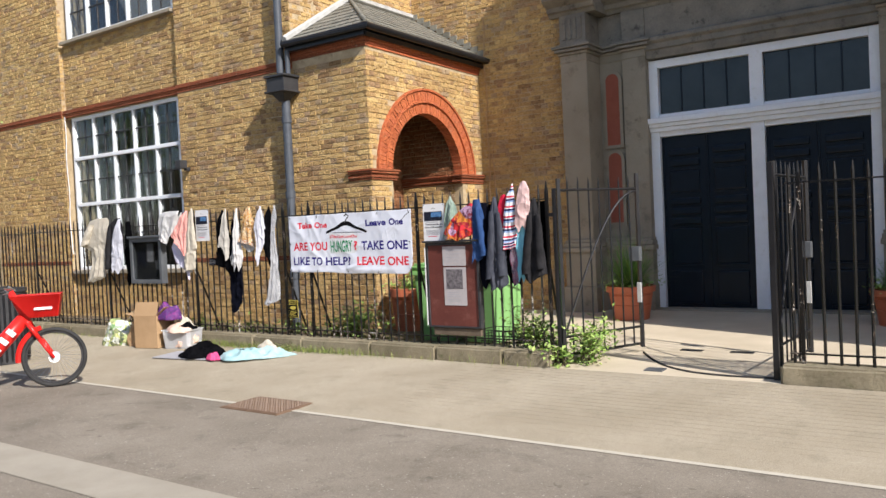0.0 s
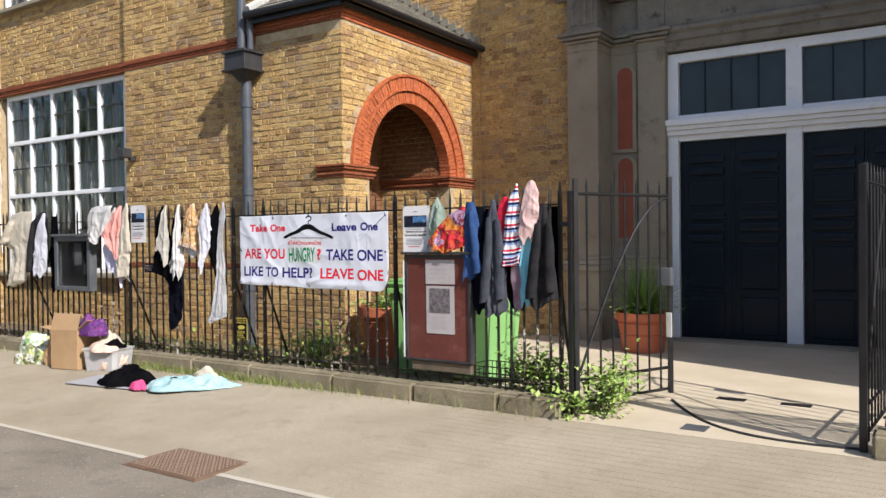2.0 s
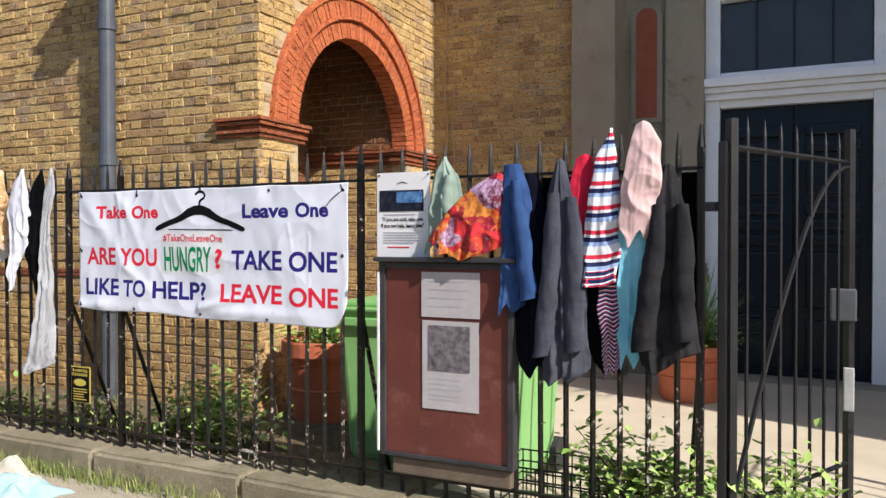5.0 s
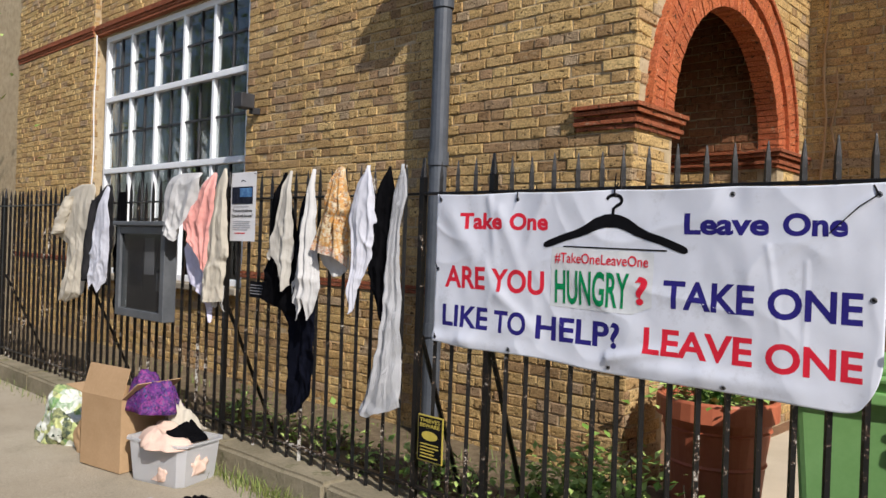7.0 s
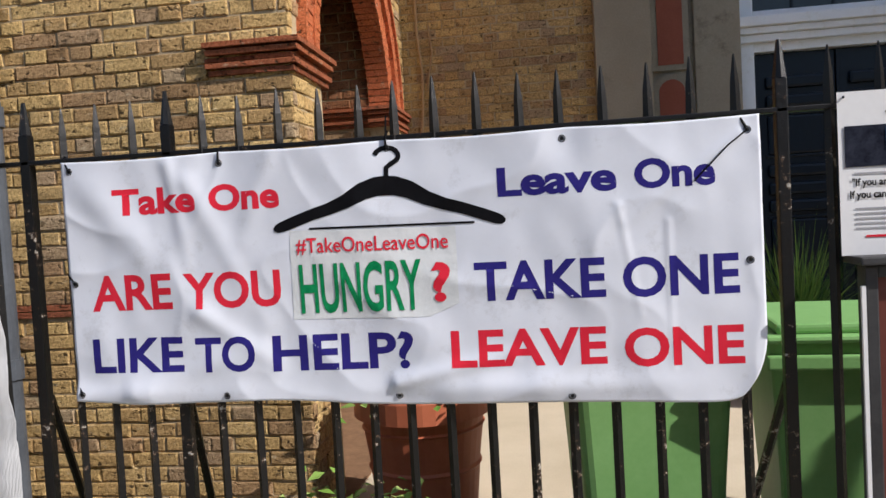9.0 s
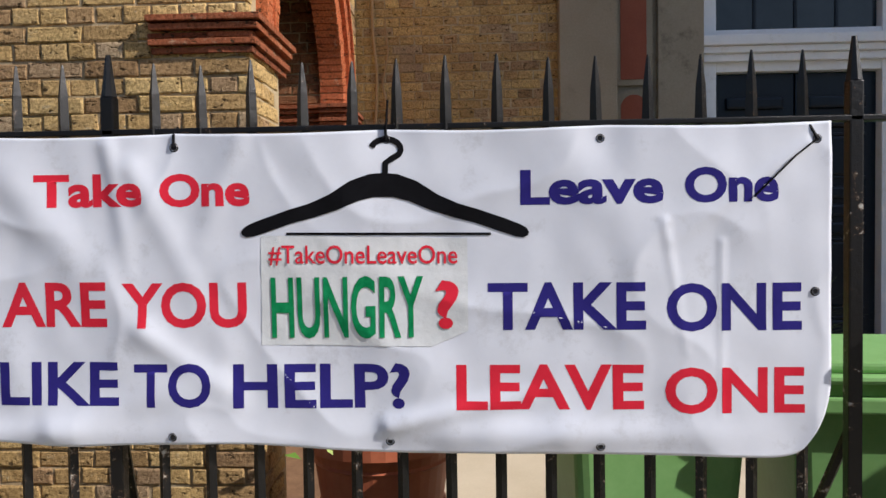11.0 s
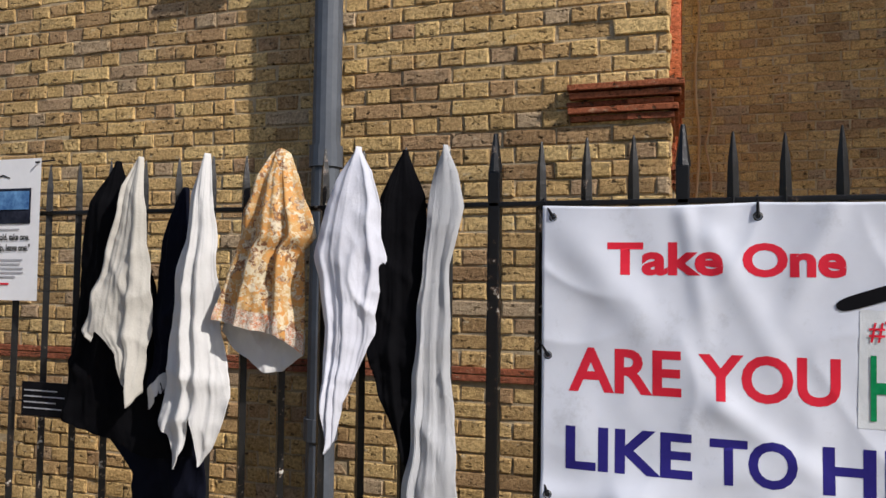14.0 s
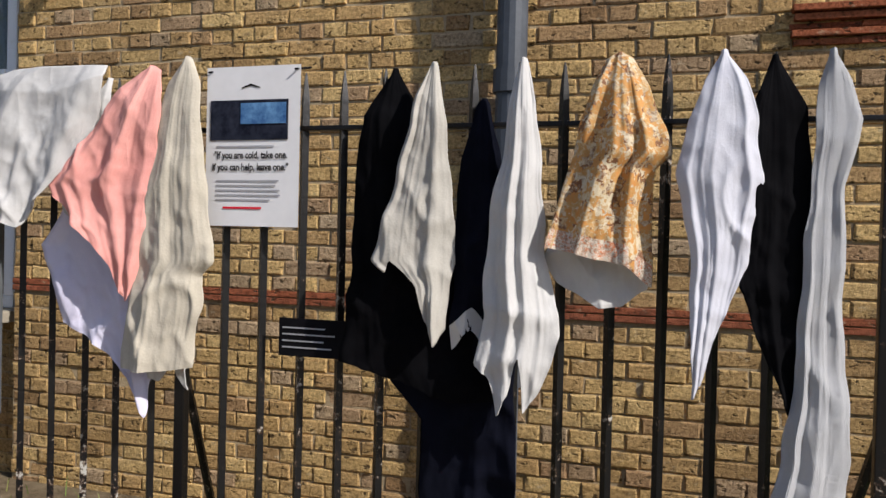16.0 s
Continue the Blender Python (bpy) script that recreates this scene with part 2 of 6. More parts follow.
def cloth(name, c1, c2, weave=420.0, rough=0.9, ribs=0.0):
    k = Nodes(name)
    v = k.coords()
    n = k.noise(v, 7.0, 4.0, 0.6)
    f = k.noise(v, weave, 2.0, 0.6)
    col = k.ramp(k.math("ADD", k.math("MULTIPLY", n, 0.7), k.math("MULTIPLY", f, 0.3)), [(0.35, c1), (0.65, c2)])
    h = k.math("ADD", k.math("MULTIPLY", f, 0.25), k.math("MULTIPLY", k.noise(v, 28.0, 3.0, 0.5), 0.8))
    tall = k.add("ShaderNodeMapping")
    tall.inputs["Scale"].default_value = (1.0, 1.0, 0.3)
    tall.inputs["Rotation"].default_value = (0.0, 0.35, 0.0)
    k.link(v, tall.inputs["Vector"])
    crease = k.math("ABSOLUTE", k.math("SUBTRACT", k.noise(tall.outputs["Vector"], 9.0, 2.0, 0.5), 0.5))
    h = k.math("ADD", h, k.math("MULTIPLY", crease, -7.0))
    if ribs:
        w = k.add("ShaderNodeTexWave", Scale=ribs, Distortion=0.6, Detail=1.0)
        k.link(k.coords("UV"), w.inputs["Vector"])
        h = k.math("ADD", h, k.math("MULTIPLY", w.outputs["Fac"], 4.0))
    k.bump(h, 0.5, 0.005)
    return k.done(col, rough, 0.0, 0.12 if sum(c1) > 0.3 else 0.05)


def striped_cloth(name, stops, repeats):
    k = Nodes(name)
    sep = k.add("ShaderNodeSeparateXYZ")
    k.link(k.coords("UV"), sep.inputs[0])
    fr = k.math("FRACT", k.math("MULTIPLY", sep.outputs["Y"], repeats))
    col = k.ramp(fr, stops, True)
    k.bump(k.noise(k.coords(), 300.0), 0.25, 0.002)
    return k.done(col, 0.9, 0.0, 0.15)


def patterned_cloth(name, stops, scale):
    k = Nodes(name)
    v = k.coords()
    vo = k.add("ShaderNodeTexVoronoi", Scale=scale)
    mixv = k.t.nodes.new("ShaderNodeMix")
    mixv.data_type = "VECTOR"
    mixv.inputs[0].default_value = 0.08
    nz = k.add("ShaderNodeTexNoise", Scale=scale * 0.7, Detail=3.0)
    k.link(v, nz.inputs["Vector"])
    k.link(v, mixv.inputs[4])
    k.link(nz.outputs["Color"], mixv.inputs[5])
    k.link(mixv.outputs[1], vo.inputs["Vector"])
    sep = k.add("ShaderNodeSeparateColor")
    k.link(vo.outputs["Color"], sep.inputs[0])
    fac = k.math("ADD", k.math("MULTIPLY", sep.outputs[0], 0.6), k.math("MULTIPLY", k.noise(v, scale * 1.9, 5.0, 0.7), 0.4))
    col = k.ramp(fac, stops)
    k.bump(k.noise(v, 300.0), 0.2, 0.002)
    return k.done(col, 0.75, 0.0, 0.3)


C_WHITE = cloth("white_cotton", (0.48, 0.475, 0.46), (0.57, 0.565, 0.55))
C_BLUEWHITE = cloth("cool_white_cotton", (0.49, 0.50, 0.56), (0.57, 0.58, 0.63))
C_RIB = cloth("white_ribbed_knit", (0.44, 0.45, 0.465), (0.52, 0.525, 0.535), ribs=20.0)
C_CREAM = cloth("cream_knit", (0.46, 0.42, 0.335), (0.55, 0.505, 0.415), 160.0)
C_BEIGE = cloth("pale_beige_wool", (0.39, 0.37, 0.325), (0.48, 0.46, 0.41), 200.0)
C_PINK = cloth("coral_pink_cotton", (0.70, 0.30, 0.26), (0.80, 0.39, 0.34))
C_PALEPINK = cloth("pale_pink_jersey", (0.56, 0.38, 0.36), (0.65, 0.46, 0.435))
C_LAVENDER = cloth("lavender_white_cotton", (0.56, 0.54, 0.68), (0.68, 0.66, 0.78))
C_BLACK = cloth("black_cotton", (0.0015, 0.0015, 0.002), (0.0045, 0.0045, 0.0055))
C_NAVY = cloth("navy_cotton", (0.0025, 0.003, 0.006), (0.006, 0.007, 0.014))
C_CHARCOAL = cloth("charcoal_fleece", (0.042, 0.046, 0.060), (0.078, 0.083, 0.102), 120.0)
C_DARKGREY = cloth("dark_grey_jacket_cloth", (0.014, 0.014, 0.0155), (0.034, 0.033, 0.035), 150.0)
C_BLUE = cloth("mid_blue_cotton", (0.022, 0.055, 0.15), (0.045, 0.09, 0.22))
C_RED = cloth("crimson_cotton", (0.52, 0.015, 0.04), (0.62, 0.03, 0.07))
C_AQUA = cloth("light_aqua_jersey", (0.15, 0.45, 0.58), (0.23, 0.56, 0.68))
C_HOTPINK = cloth("hot_pink_cotton", (0.55, 0.06, 0.17), (0.65, 0.10, 0.24))
C_SAGE = cloth("sage_green_jersey", (0.2, 0.27, 0.22), (0.3, 0.37, 0.31))
C_TEAL = cloth("turquoise_cotton", (0.27, 0.44, 0.46), (0.38, 0.54, 0.55))
C_PEACH = cloth("peach_fabric", (0.60, 0.42, 0.33), (0.70, 0.52, 0.42))
C_PURPLE = patterned_cloth("purple_patterned_knit", [(0.25, (0.015, 0.012, 0.06)), (0.42, (0.13, 0.02, 0.17)), (0.55, (0.04, 0.025, 0.14)), (0.68, (0.30, 0.04, 0.20)), (0.8, (0.02, 0.10, 0.20))], 75.0)
C_FLORAL = patterned_cloth("orange_floral_cotton", [(0.22, (0.60, 0.52, 0.36)), (0.33, (0.45, 0.26, 0.09)), (0.46, (0.55, 0.24, 0.06)), (0.56, (0.48, 0.30, 0.11)), (0.66, (0.62, 0.55, 0.40)), (0.77, (0.20, 0.09, 0.04))], 62.0)
C_FLORALHEM = patterned_cloth("speckled_floral_border", [(0.3, (0.62, 0.58, 0.48)), (0.45, (0.20, 0.10, 0.05)), (0.55, (0.66, 0.62, 0.52)), (0.7, (0.5, 0.16, 0.06))], 130.0)
C_REDFLORAL = patterned_cloth("red_orange_floral_satin", [(0.25, (0.5, 0.02, 0.03)), (0.42, (0.52, 0.05, 0.02)), (0.50, (0.64, 0.26, 0.04)), (0.60, (0.34, 0.012, 0.03)), (0.72, (0.10, 0.01, 0.02)), (0.82, (0.5, 0.34, 0.5))], 17.0)
C_PLAID = patterned_cloth("green_white_patterned_bag", [(0.3, (0.6, 0.62, 0.55)), (0.48, (0.12, 0.26, 0.09)), (0.6, (0.55, 0.58, 0.25)), (0.8, (0.03, 0.05, 0.04))], 16.0)
W_, R_, N_, B_ = (0.72, 0.72, 0.75), (0.6, 0.03, 0.06), (0.02, 0.025, 0.08), (0.3, 0.42, 0.66)
C_STRIPE = striped_cloth("red_white_navy_striped_jersey", [(0.0, W_), (0.2, R_), (0.38, W_), (0.5, N_), (0.68, B_), (0.85, W_)], 6.5)
C_PIN = striped_cloth("navy_pinstriped_jersey", [(0.0, N_), (0.55, W_), (0.75, N_), (0.85, R_)], 22.0)


def foliage_material(name, c1, c2):
    k = Nodes(name)
    geo = k.add("ShaderNodeNewGeometry").outputs["Random Per Island"]
    col = k.ramp(geo, [(0.0, c1), (1.0, c2)])
    k.bsdf.inputs["Transmission Weight"].default_value = 0.0
    k.bsdf.inputs["Subsurface Weight"].default_value = 0.0
    return k.done(col, 0.6, 0.0, 0.3)


M_LEAF = foliage_material("weed_leaves", (0.14, 0.27, 0.04), (0.42, 0.53, 0.16))
M_GRASS = foliage_material("grass_blades", (0.10, 0.17, 0.03), (0.30, 0.31, 0.10))
M_SPIKY = foliage_material("spiky_pot_plant", (0.04, 0.12, 0.03), (0.12, 0.24, 0.05))
M_GRASSY = foliage_material("tall_pot_grass", (0.06, 0.15, 0.025), (0.17, 0.30, 0.06))
M_BARK = surf("bark", (0.09, 0.07, 0.05), (0.17, 0.13, 0.09), 8.0, 0.95, 0.8)

# ---- mesh helpers ----


def part(name, bm, material, parent=None, label="", smooth=False):
    me = bpy.data.meshes.new(name)
    bm.normal_update()
    bm.to_mesh(me)
    bm.free()
    me.materials.append(material)
    if smooth:
        me.polygons.foreach_set("use_smooth", [True] * len(me.polygons))
    ob = new(name, me)
    if parent is not None:
        ob.parent = parent
    if label:
        tagged(ob, label)
    return ob


def raw(name, verts, faces, material, parent=None, label="", smooth=False):
    me = bpy.data.meshes.new(name)
    me.from_pydata(verts, [], faces)
    me.materials.append(material)
    if smooth:
        me.polygons.foreach_set("use_smooth", [True] * len(me.polygons))
    me.update()
    ob = new(name, me)
    if parent is not None:
        ob.parent = parent
    if label:
        tagged(ob, label)
    return ob


def thing(name, at, label, category, group="", kind=""):
    e = new(name)
    e.location = at
    return tagged(e, label, category, group, kind)


def at_world(ob, parent):
    """Parents ob, whose mesh is in world metres, to an unrotated thing."""
    ob.parent = parent
    ob.matrix_parent_inverse = Matrix.Translation(-parent.location)
    return ob


def boxes(*specs, bevel=0.0):
    """A bmesh of boxes, each given as x0, x1, y0, y1, z0, z1."""
    bm = bmesh.new()
    for x0, x1, y0, y1, z0, z1 in specs:
        m = Matrix.LocRotScale(((x0 + x1) / 2, (y0 + y1) / 2, (z0 + z1) / 2), None, (abs(x1 - x0), abs(y1 - y0), abs(z1 - z0)))
        bmesh.ops.create_cube(bm, size=1, matrix=m)
    if bevel:
        bmesh.ops.bevel(bm, geom=bm.edges[:], offset=bevel, segments=2, affect="EDGES", profile=0.6)
    return bm


def rod(bm, a, b, r, seg=10, r2=None):
    a, b = Vector(a), Vector(b)
    d = b - a
    m = Matrix.Translation((a + b) / 2) @ d.to_track_quat("Z", "Y").to_matrix().to_4x4()
    bmesh.ops.create_cone(bm, cap_ends=True, segments=seg, radius1=r, radius2=r if r2 is None else r2, depth=d.length, matrix=m)
    return bm


def lathe(profile, seg=36):
    """A turned form from (radius, z) pairs."""
    bm = bmesh.new()
    rings = [[bm.verts.new((r * math.cos(2 * math.pi * i / seg), r * math.sin(2 * math.pi * i / seg), z)) for i in range(seg)] for r, z in profile]
    for a, b in zip(rings, rings[1:]):
        for i in range(seg):
            bm.faces.new((a[i], a[(i + 1) % seg], b[(i + 1) % seg], b[i]))
    return bm


def tube(points, r, seg=8):
    """A round bar swept along points."""
    pts = [Vector(p) for p in points]
    bm = bmesh.new()
    rings = []
    for i, p in enumerate(pts):
        d = (pts[min(i + 1, len(pts) - 1)] - pts[max(i - 1, 0)]).normalized()
        if d.length < .5:
            d = Vector((0, 0, 1))
        side = d.orthogonal().normalized() if not rings else (last - d * last.dot(d)).normalized()
        last = side
        up = d.cross(side)
        rings.append([bm.verts.new(p + r * (math.cos(2 * math.pi * k / seg) * side + math.sin(2 * math.pi * k / seg) * up)) for k in range(seg)])
    for a, b in zip(rings, rings[1:]):
        for k in range(seg):
            bm.faces.new((a[k], a[(k + 1) % seg], b[(k + 1) % seg], b[k]))
    bm.faces.new(rings[0][::-1])
    bm.faces.new(rings[-1])
    return bm


def extrude_profile(profile, x0, x1):
    """A moulding: an outline of (y, z) pairs drawn along x."""
    bm = bmesh.new()
    a = [bm.verts.new((x0, y, z)) for y, z in profile]
    b = [bm.verts.new((x1, y, z)) for y, z in profile]
    n = len(profile)
    for i in range(n):
        bm.faces.new((a[i], b[i], b[(i + 1) % n], a[(i + 1) % n]))
    bm.faces.new(a[::-1])
    bm.faces.new(b)
    bmesh.ops.recalc_face_normals(bm, faces=bm.faces[:])
    return bm


# ---- brickwork ----
COURSE, STRETCH, HEAD = 0.0758, 0.2420, 0.1210


def brick_shape(rng, length, height, depth=0.05):
    """Vertices and faces of one worn brick: its front is at +w, its middle at the origin."""
    h, v, c = length / 2, height / 2, 0.005
    j = lambda s: rng.uniform(-s, s)
    back = [(-h, -v, -depth), (h, -v, -depth), (h, v, -depth), (-h, v, -depth)]
    rim = [(-h + j(.006), -v + j(.0045), -c), (h + j(.006), -v + j(.0045), -c), (h + j(.006), v + j(.0045), -c), (-h + j(.006), v + j(.0045), -c)]
    face = [(-h + c + abs(j(.004)), -v + c + abs(j(.003)), j(.002)), (h - c - abs(j(.004)), -v + c + abs(j(.003)), j(.002)),
            (h - c - abs(j(.004)), v - c - abs(j(.003)), j(.002)), (-h + c + abs(j(.004)), v - c - abs(j(.003)), j(.002))]
    faces = [(8, 9, 10, 11)]
    if rng.random() < .22:
        k = rng.randrange(4)
        x, y, z = face[k]
        face[k] = (x * rng.uniform(.72, .9), y * rng.uniform(.6, .85), z - rng.uniform(0, .004))
    for i in range(4):
        k = (i + 1) % 4
        faces += [(i, k, 4 + k, 4 + i), (4 + i, 4 + k, 8 + k, 8 + i)]
    return back + rim + face, faces


def lay_bricks(parent, place, u0, u1, v0, v1, skip=None, single=None, seed=1, mat=None, shift=0.0):
    """English bond on the plane whose frame is place (u along, v up, w out). Bricks for which single() holds are parts of their own."""
    rng = random.Random(seed)
    mat = mat or M_BRICK
    shapes = {n: [] for n in "sh"}
    for n, length in (("s", STRETCH - 0.0075), ("h", HEAD - 0.0075)):
        for i in range(5):
            vs, fs = brick_shape(rng, length, COURSE - 0.008)
            me = bpy.data.meshes.new("brick")
            me.from_pydata([(a, b, c) for a, b, c in vs], [], fs)
            me.materials.append(mat)
            shapes[n].append(me)
    verts, faces = [], []
    row = 0
    v = v0
    while v + COURSE <= v1 + 0.02:
        kind = "s" if row % 2 == 0 else "h"
        length = STRETCH if kind == "s" else HEAD
        u = u0 - shift - (0.0 if kind == "s" else HEAD / 2)
        while u < u1:
            a, b = max(u, u0), min(u + length, u1)
            if b - a > 0.03:
                cu, cv = (a + b) / 2, v + COURSE / 2
                if not (skip and skip(cu, cv, a, b)):
                    w = 0.003 + rng.uniform(-0.0045, 0.0075)
                    cu2, cv2 = cu + rng.uniform(-.002, .002), cv + rng.uniform(-.002, .002)
                    if single and b - a > length - 0.01 and single(cu, cv):
                        ob = new("brick", rng.choice(shapes[kind]))
                        ob.parent = parent
                        ob.matrix_local = place @ Matrix.Translation((cu2, cv2, w))
                    else:
                        vs, fs = brick_shape(rng, b - a - 0.0075, COURSE - 0.008)
                        o = len(verts)
                        verts += [tuple(place @ Vector((x + cu2, y + cv2, z + w))) for x, y, z in vs]
                        faces += [tuple(i + o for i in f) for f in fs]
            u += length
        v += COURSE
        row += 1
    ob = raw("brickwork", verts, faces, mat, parent)
    return tagged(ob, "weathered yellow stock bricks in english bond", kind="stuff")


FRONT = lambda y: Matrix(((1, 0, 0, 0), (0, 0, -1, y), (0, 1, 0, 0), (0, 0, 0, 1)))     # u = +x, faces -y
EAST = lambda x: Matrix(((0, 0, 1, x), (1, 0, 0, 0), (0, 1, 0, 0), (0, 0, 0, 1)))       # u = +y, faces +x

# ---- ground ----
W = 1.42          # street front of the building
BACK = 4.62       # recessed entrance front
AX = 4.79         # middle of the entrance


def ground_z(y):
    if y <= -2.3:
        return -0.05
    return -0.05 + 0.09 * min(1.0, (y + 2.3) / 2.1)


gv, gf = [], []
ys = [-400, -60, -15, -8, -4.4, -3.2, -2.32, -1.6, -0.9, -0.2, 0.2, 1.5, 3, 5, 60, 400]
xs = [-400, -60, -20, -8, -3, 0, 3, 6, 9, 20, 60, 400]
for y in ys:
    for x in xs:
        gv.append((x, y, ground_z(y) - 0.03))
for j in range(len(ys) - 1):
    for i in range(len(xs) - 1):
        a = j * len(xs) + i
        gf.append((a, a + 1, a + len(xs) + 1, a + len(xs)))
tagged(raw("ground", gv, gf, M_ASPHALT), "worn grey asphalt ground sheet", "ground", kind="structure")


def strip(name, y0, y1, mat, label, lift, x0=-30, x1=30):
    v, f = [], []
    n = 24
    for j, y in enumerate((y0, (y0 + y1) / 2, y1)):
        for i in range(n + 1):
            v.append((x0 + (x1 - x0) * i / n, y, ground_z(y) + lift))
    for j in range(2):
        for i in range(n):
            a = j * (n + 1) + i
            f.append((a, a + 1, a + n + 2, a + n + 1))
    return tagged(raw(name, v, f, mat), label, name, kind="structure")


strip("road", -4.2, -2.36, M_ASPHALT, "patched grey asphalt carriageway beside the pavement", 0.0)
strip("road_edge_band", -4.62, -4.2, M_CONCRETE, "pale concrete band along the carriageway", 0.004)
strip("pavement_bed", -2.36, -0.18, M_PAVER, "sandy bed under the pavement blocks", -0.0009)
strip("pavement_sheet", -2.36, -0.18, M_PAVER, "smooth worn sandy pavement beside the railings", 0.0, -30, 3.0)
strip("far_carriageway", -9.0, -4.62, M_ASPHALT, "grey asphalt carriageway beyond the pale band", 0.0)
strip("pavement_edging", -2.41, -2.355, M_EDGING, "thin pale edging between pavement and carriageway", 0.004)
tagged(part("forecourt", boxes((0.28, 9.0, 1.2, 5.6, -0.06, 0.04), (2.2, 9.0, -0.16, 1.2, -0.06, 0.04)), M_FORECOURT),
       "sunlit sandy paved forecourt in front of the black doors", "forecourt", kind="structure")
tagged(part("planting_bed", boxes((-14, 2.2, 0.12, 1.5, -0.06, 0.10)), M_SOIL), "dry weedy soil strip behind the railings", "soil", kind="structure")

# ---- building: street front ----
BAY0, BAY1, WINB = -7.72, -4.04, 1.50
wall = part("wall_front", boxes((-14, BAY0, W + .004, W + .6, -.2, 9), (BAY1, -1.23, W + .004, W + .6, -.2, 9), (-1.23, .234, W + .004, W + .3, -.2, 4.5),
                                (BAY0, BAY1, WINB + .004, WINB + .4, -.2, 1.02), (BAY0, BAY1, WINB + .004, WINB + .4, 4.08, 5.58), (BAY0, BAY1, WINB + .004, WINB + .4, 7.7, 9)), M_MORTAR)
tagged(wall, "sunlit yellow stock brick street front with red bands", "wall", kind="structure")
bands = lambda v: 4.09 < v < 4.25 or 1.135 < v < 1.205
near = lambda u, v: (-1.1 < u < .2 and 1.25 < v < 2.62) or (-2.7 < u < -1.9 and 1.95 < v < 2.6)
lay_bricks(wall, FRONT(W), BAY1, .25, .06, 4.3, lambda u, v, a, b: bands(v), near, 3, shift=0.06)
lay_bricks(wall, FRONT(W), BAY1, -1.23, 4.305, 8.4, None, None, 4)
lay_bricks(wall, FRONT(W), -10.5, BAY0, .06, 8.4, lambda u, v, a, b: bands(v), None, 5)
lay_bricks(wall, FRONT(WINB), BAY0, BAY1, .06, 1.0, None, None, 6)
lay_bricks(wall, FRONT(WINB), BAY0, BAY1, 4.26, 5.54, None, None, 7)
# lit and shaded returns of the window bay
lay_bricks(wall, EAST(BAY0), W, WINB, .06, 8.4, None, None, 8)


def red_courses(name, x0, x1, y, z0, rows, h, out, parent):
    for i in range(rows):
        zz = z0 + i * h
        o = out * (0.5 + 0.5 * (i % 2)) + 0.006 * i
        part(name, boxes((x0, x1, y - o, y + .05, zz + .004, zz + h - .004), bevel=.003), M_REDBRICK, parent)


string = thing("string_course", (-4, W, 4.1), "moulded red brick string course across the front", "string course", kind="structure")
for a, b, yy in ((-10.5, BAY0, W), (BAY0, BAY1, WINB - .05), (BAY1, -1.23, W)):
    for i in range(4):
        o = (.012, .02, .035, .022)[i]
        at_world(part("moulding", boxes((a, b, yy - o, yy + .06, 4.095 + i * .036, 4.128 + i * .036), bevel=.003), M_REDDARK), string)
lowband = thing("low_band", (-2, W, 1.14), "thin double band of red brick low on the wall", "brick band", kind="structure")
for a, b in ((-10.5, BAY0), (BAY1, .25)):
    for i in range(2):
        at_world(part("moulding", boxes((a, b, W - .012, W + .05, 1.138 + i * .034, 1.166 + i * .034), bevel=.003), M_REDDARK), lowband)
corbel = thing("corbel_band", (-.5, W, 4.1), "stepped red brick corbel under the porch eaves", "corbel", kind="structure")
for i in range(4):
    o = .012 + .014 * i
    at_world(part("moulding", boxes((-1.23, .25 + o, W - o, W + .06, 4.30 + i * .036 - .1, 4.333 + i * .036 - .1), bevel=.003), M_REDDARK), corbel)


def school_window(name, x0, x1, z0, z1, y, rails, label):
    """A wide white casement with five lights across and thin dark bars in each pane."""
    win = thing(name, ((x0 + x1) / 2, y, z0), label, "window", kind="structure")
    f = .07
    at_world(part("window_frame", boxes((x0, x1, y, y + .09, z1 - f, z1), (x0, x1, y, y + .09, z0, z0 + f), (x0, x0 + f, y, y + .09, z0 + f, z1 - f),
                                        (x1 - f, x1, y, y + .09, z0 + f, z1 - f), bevel=.008), M_WHITE), win)
    at_world(part("window_sill", boxes((x0 - .06, x1 + .06, y - .14, y + .05, z0 - .07, z0 - .004), bevel=.01), M_STONE), win)
    n = 5
    wl = (x1 - x0 - 2 * f) / n
    for i in range(1, n):
        cx = x0 + f + wl * i
        at_world(part("mullion", boxes((cx - .026, cx + .026, y + .004, y + .08, z0 + f, z1 - f), bevel=.006), M_WHITE), win)
    for r in rails:
        at_world(part("transom", boxes((x0 + f, x1 - f, y - .012, y + .075, r - .034, r + .034), bevel=.008), M_WHITE), win)
    levels = [z0 + f] + [r for r in rails] + [z1 - f]
    for a, b in zip(levels, levels[1:]):
        for i in range(n):
            xa, xb = x0 + f + wl * i + .026, x0 + f + wl * (i + 1) - .026
            za, zb = a + (.034 if a in rails else 0), b - (.034 if b in rails else 0)
            pane = at_world(part("pane", boxes((xa, xb, y + .045, y + .051, za, zb)), M_GLASS), win)
            pane.visible_shadow = False
            zm = za + (zb - za) * .52
            at_world(part("glazing_bar", boxes((xa, xb, y + .03, y + .058, zm - .012, zm + .012), ((xa + xb) / 2 - .011, (xa + xb) / 2 + .011, y + .03, y + .058, za, zb)), M_DARKFRAME), win)
    return win


school_window("window_1", -7.57, -4.15, 1.02, 4.08, WINB + .02, (2.33, 3.25), "wide white-framed window with fifteen grey glass lights")
school_window("window_2", -7.57, -4.15, 5.60, 7.68, WINB + .02, (6.65,), "upper white-framed window over a projecting sill")
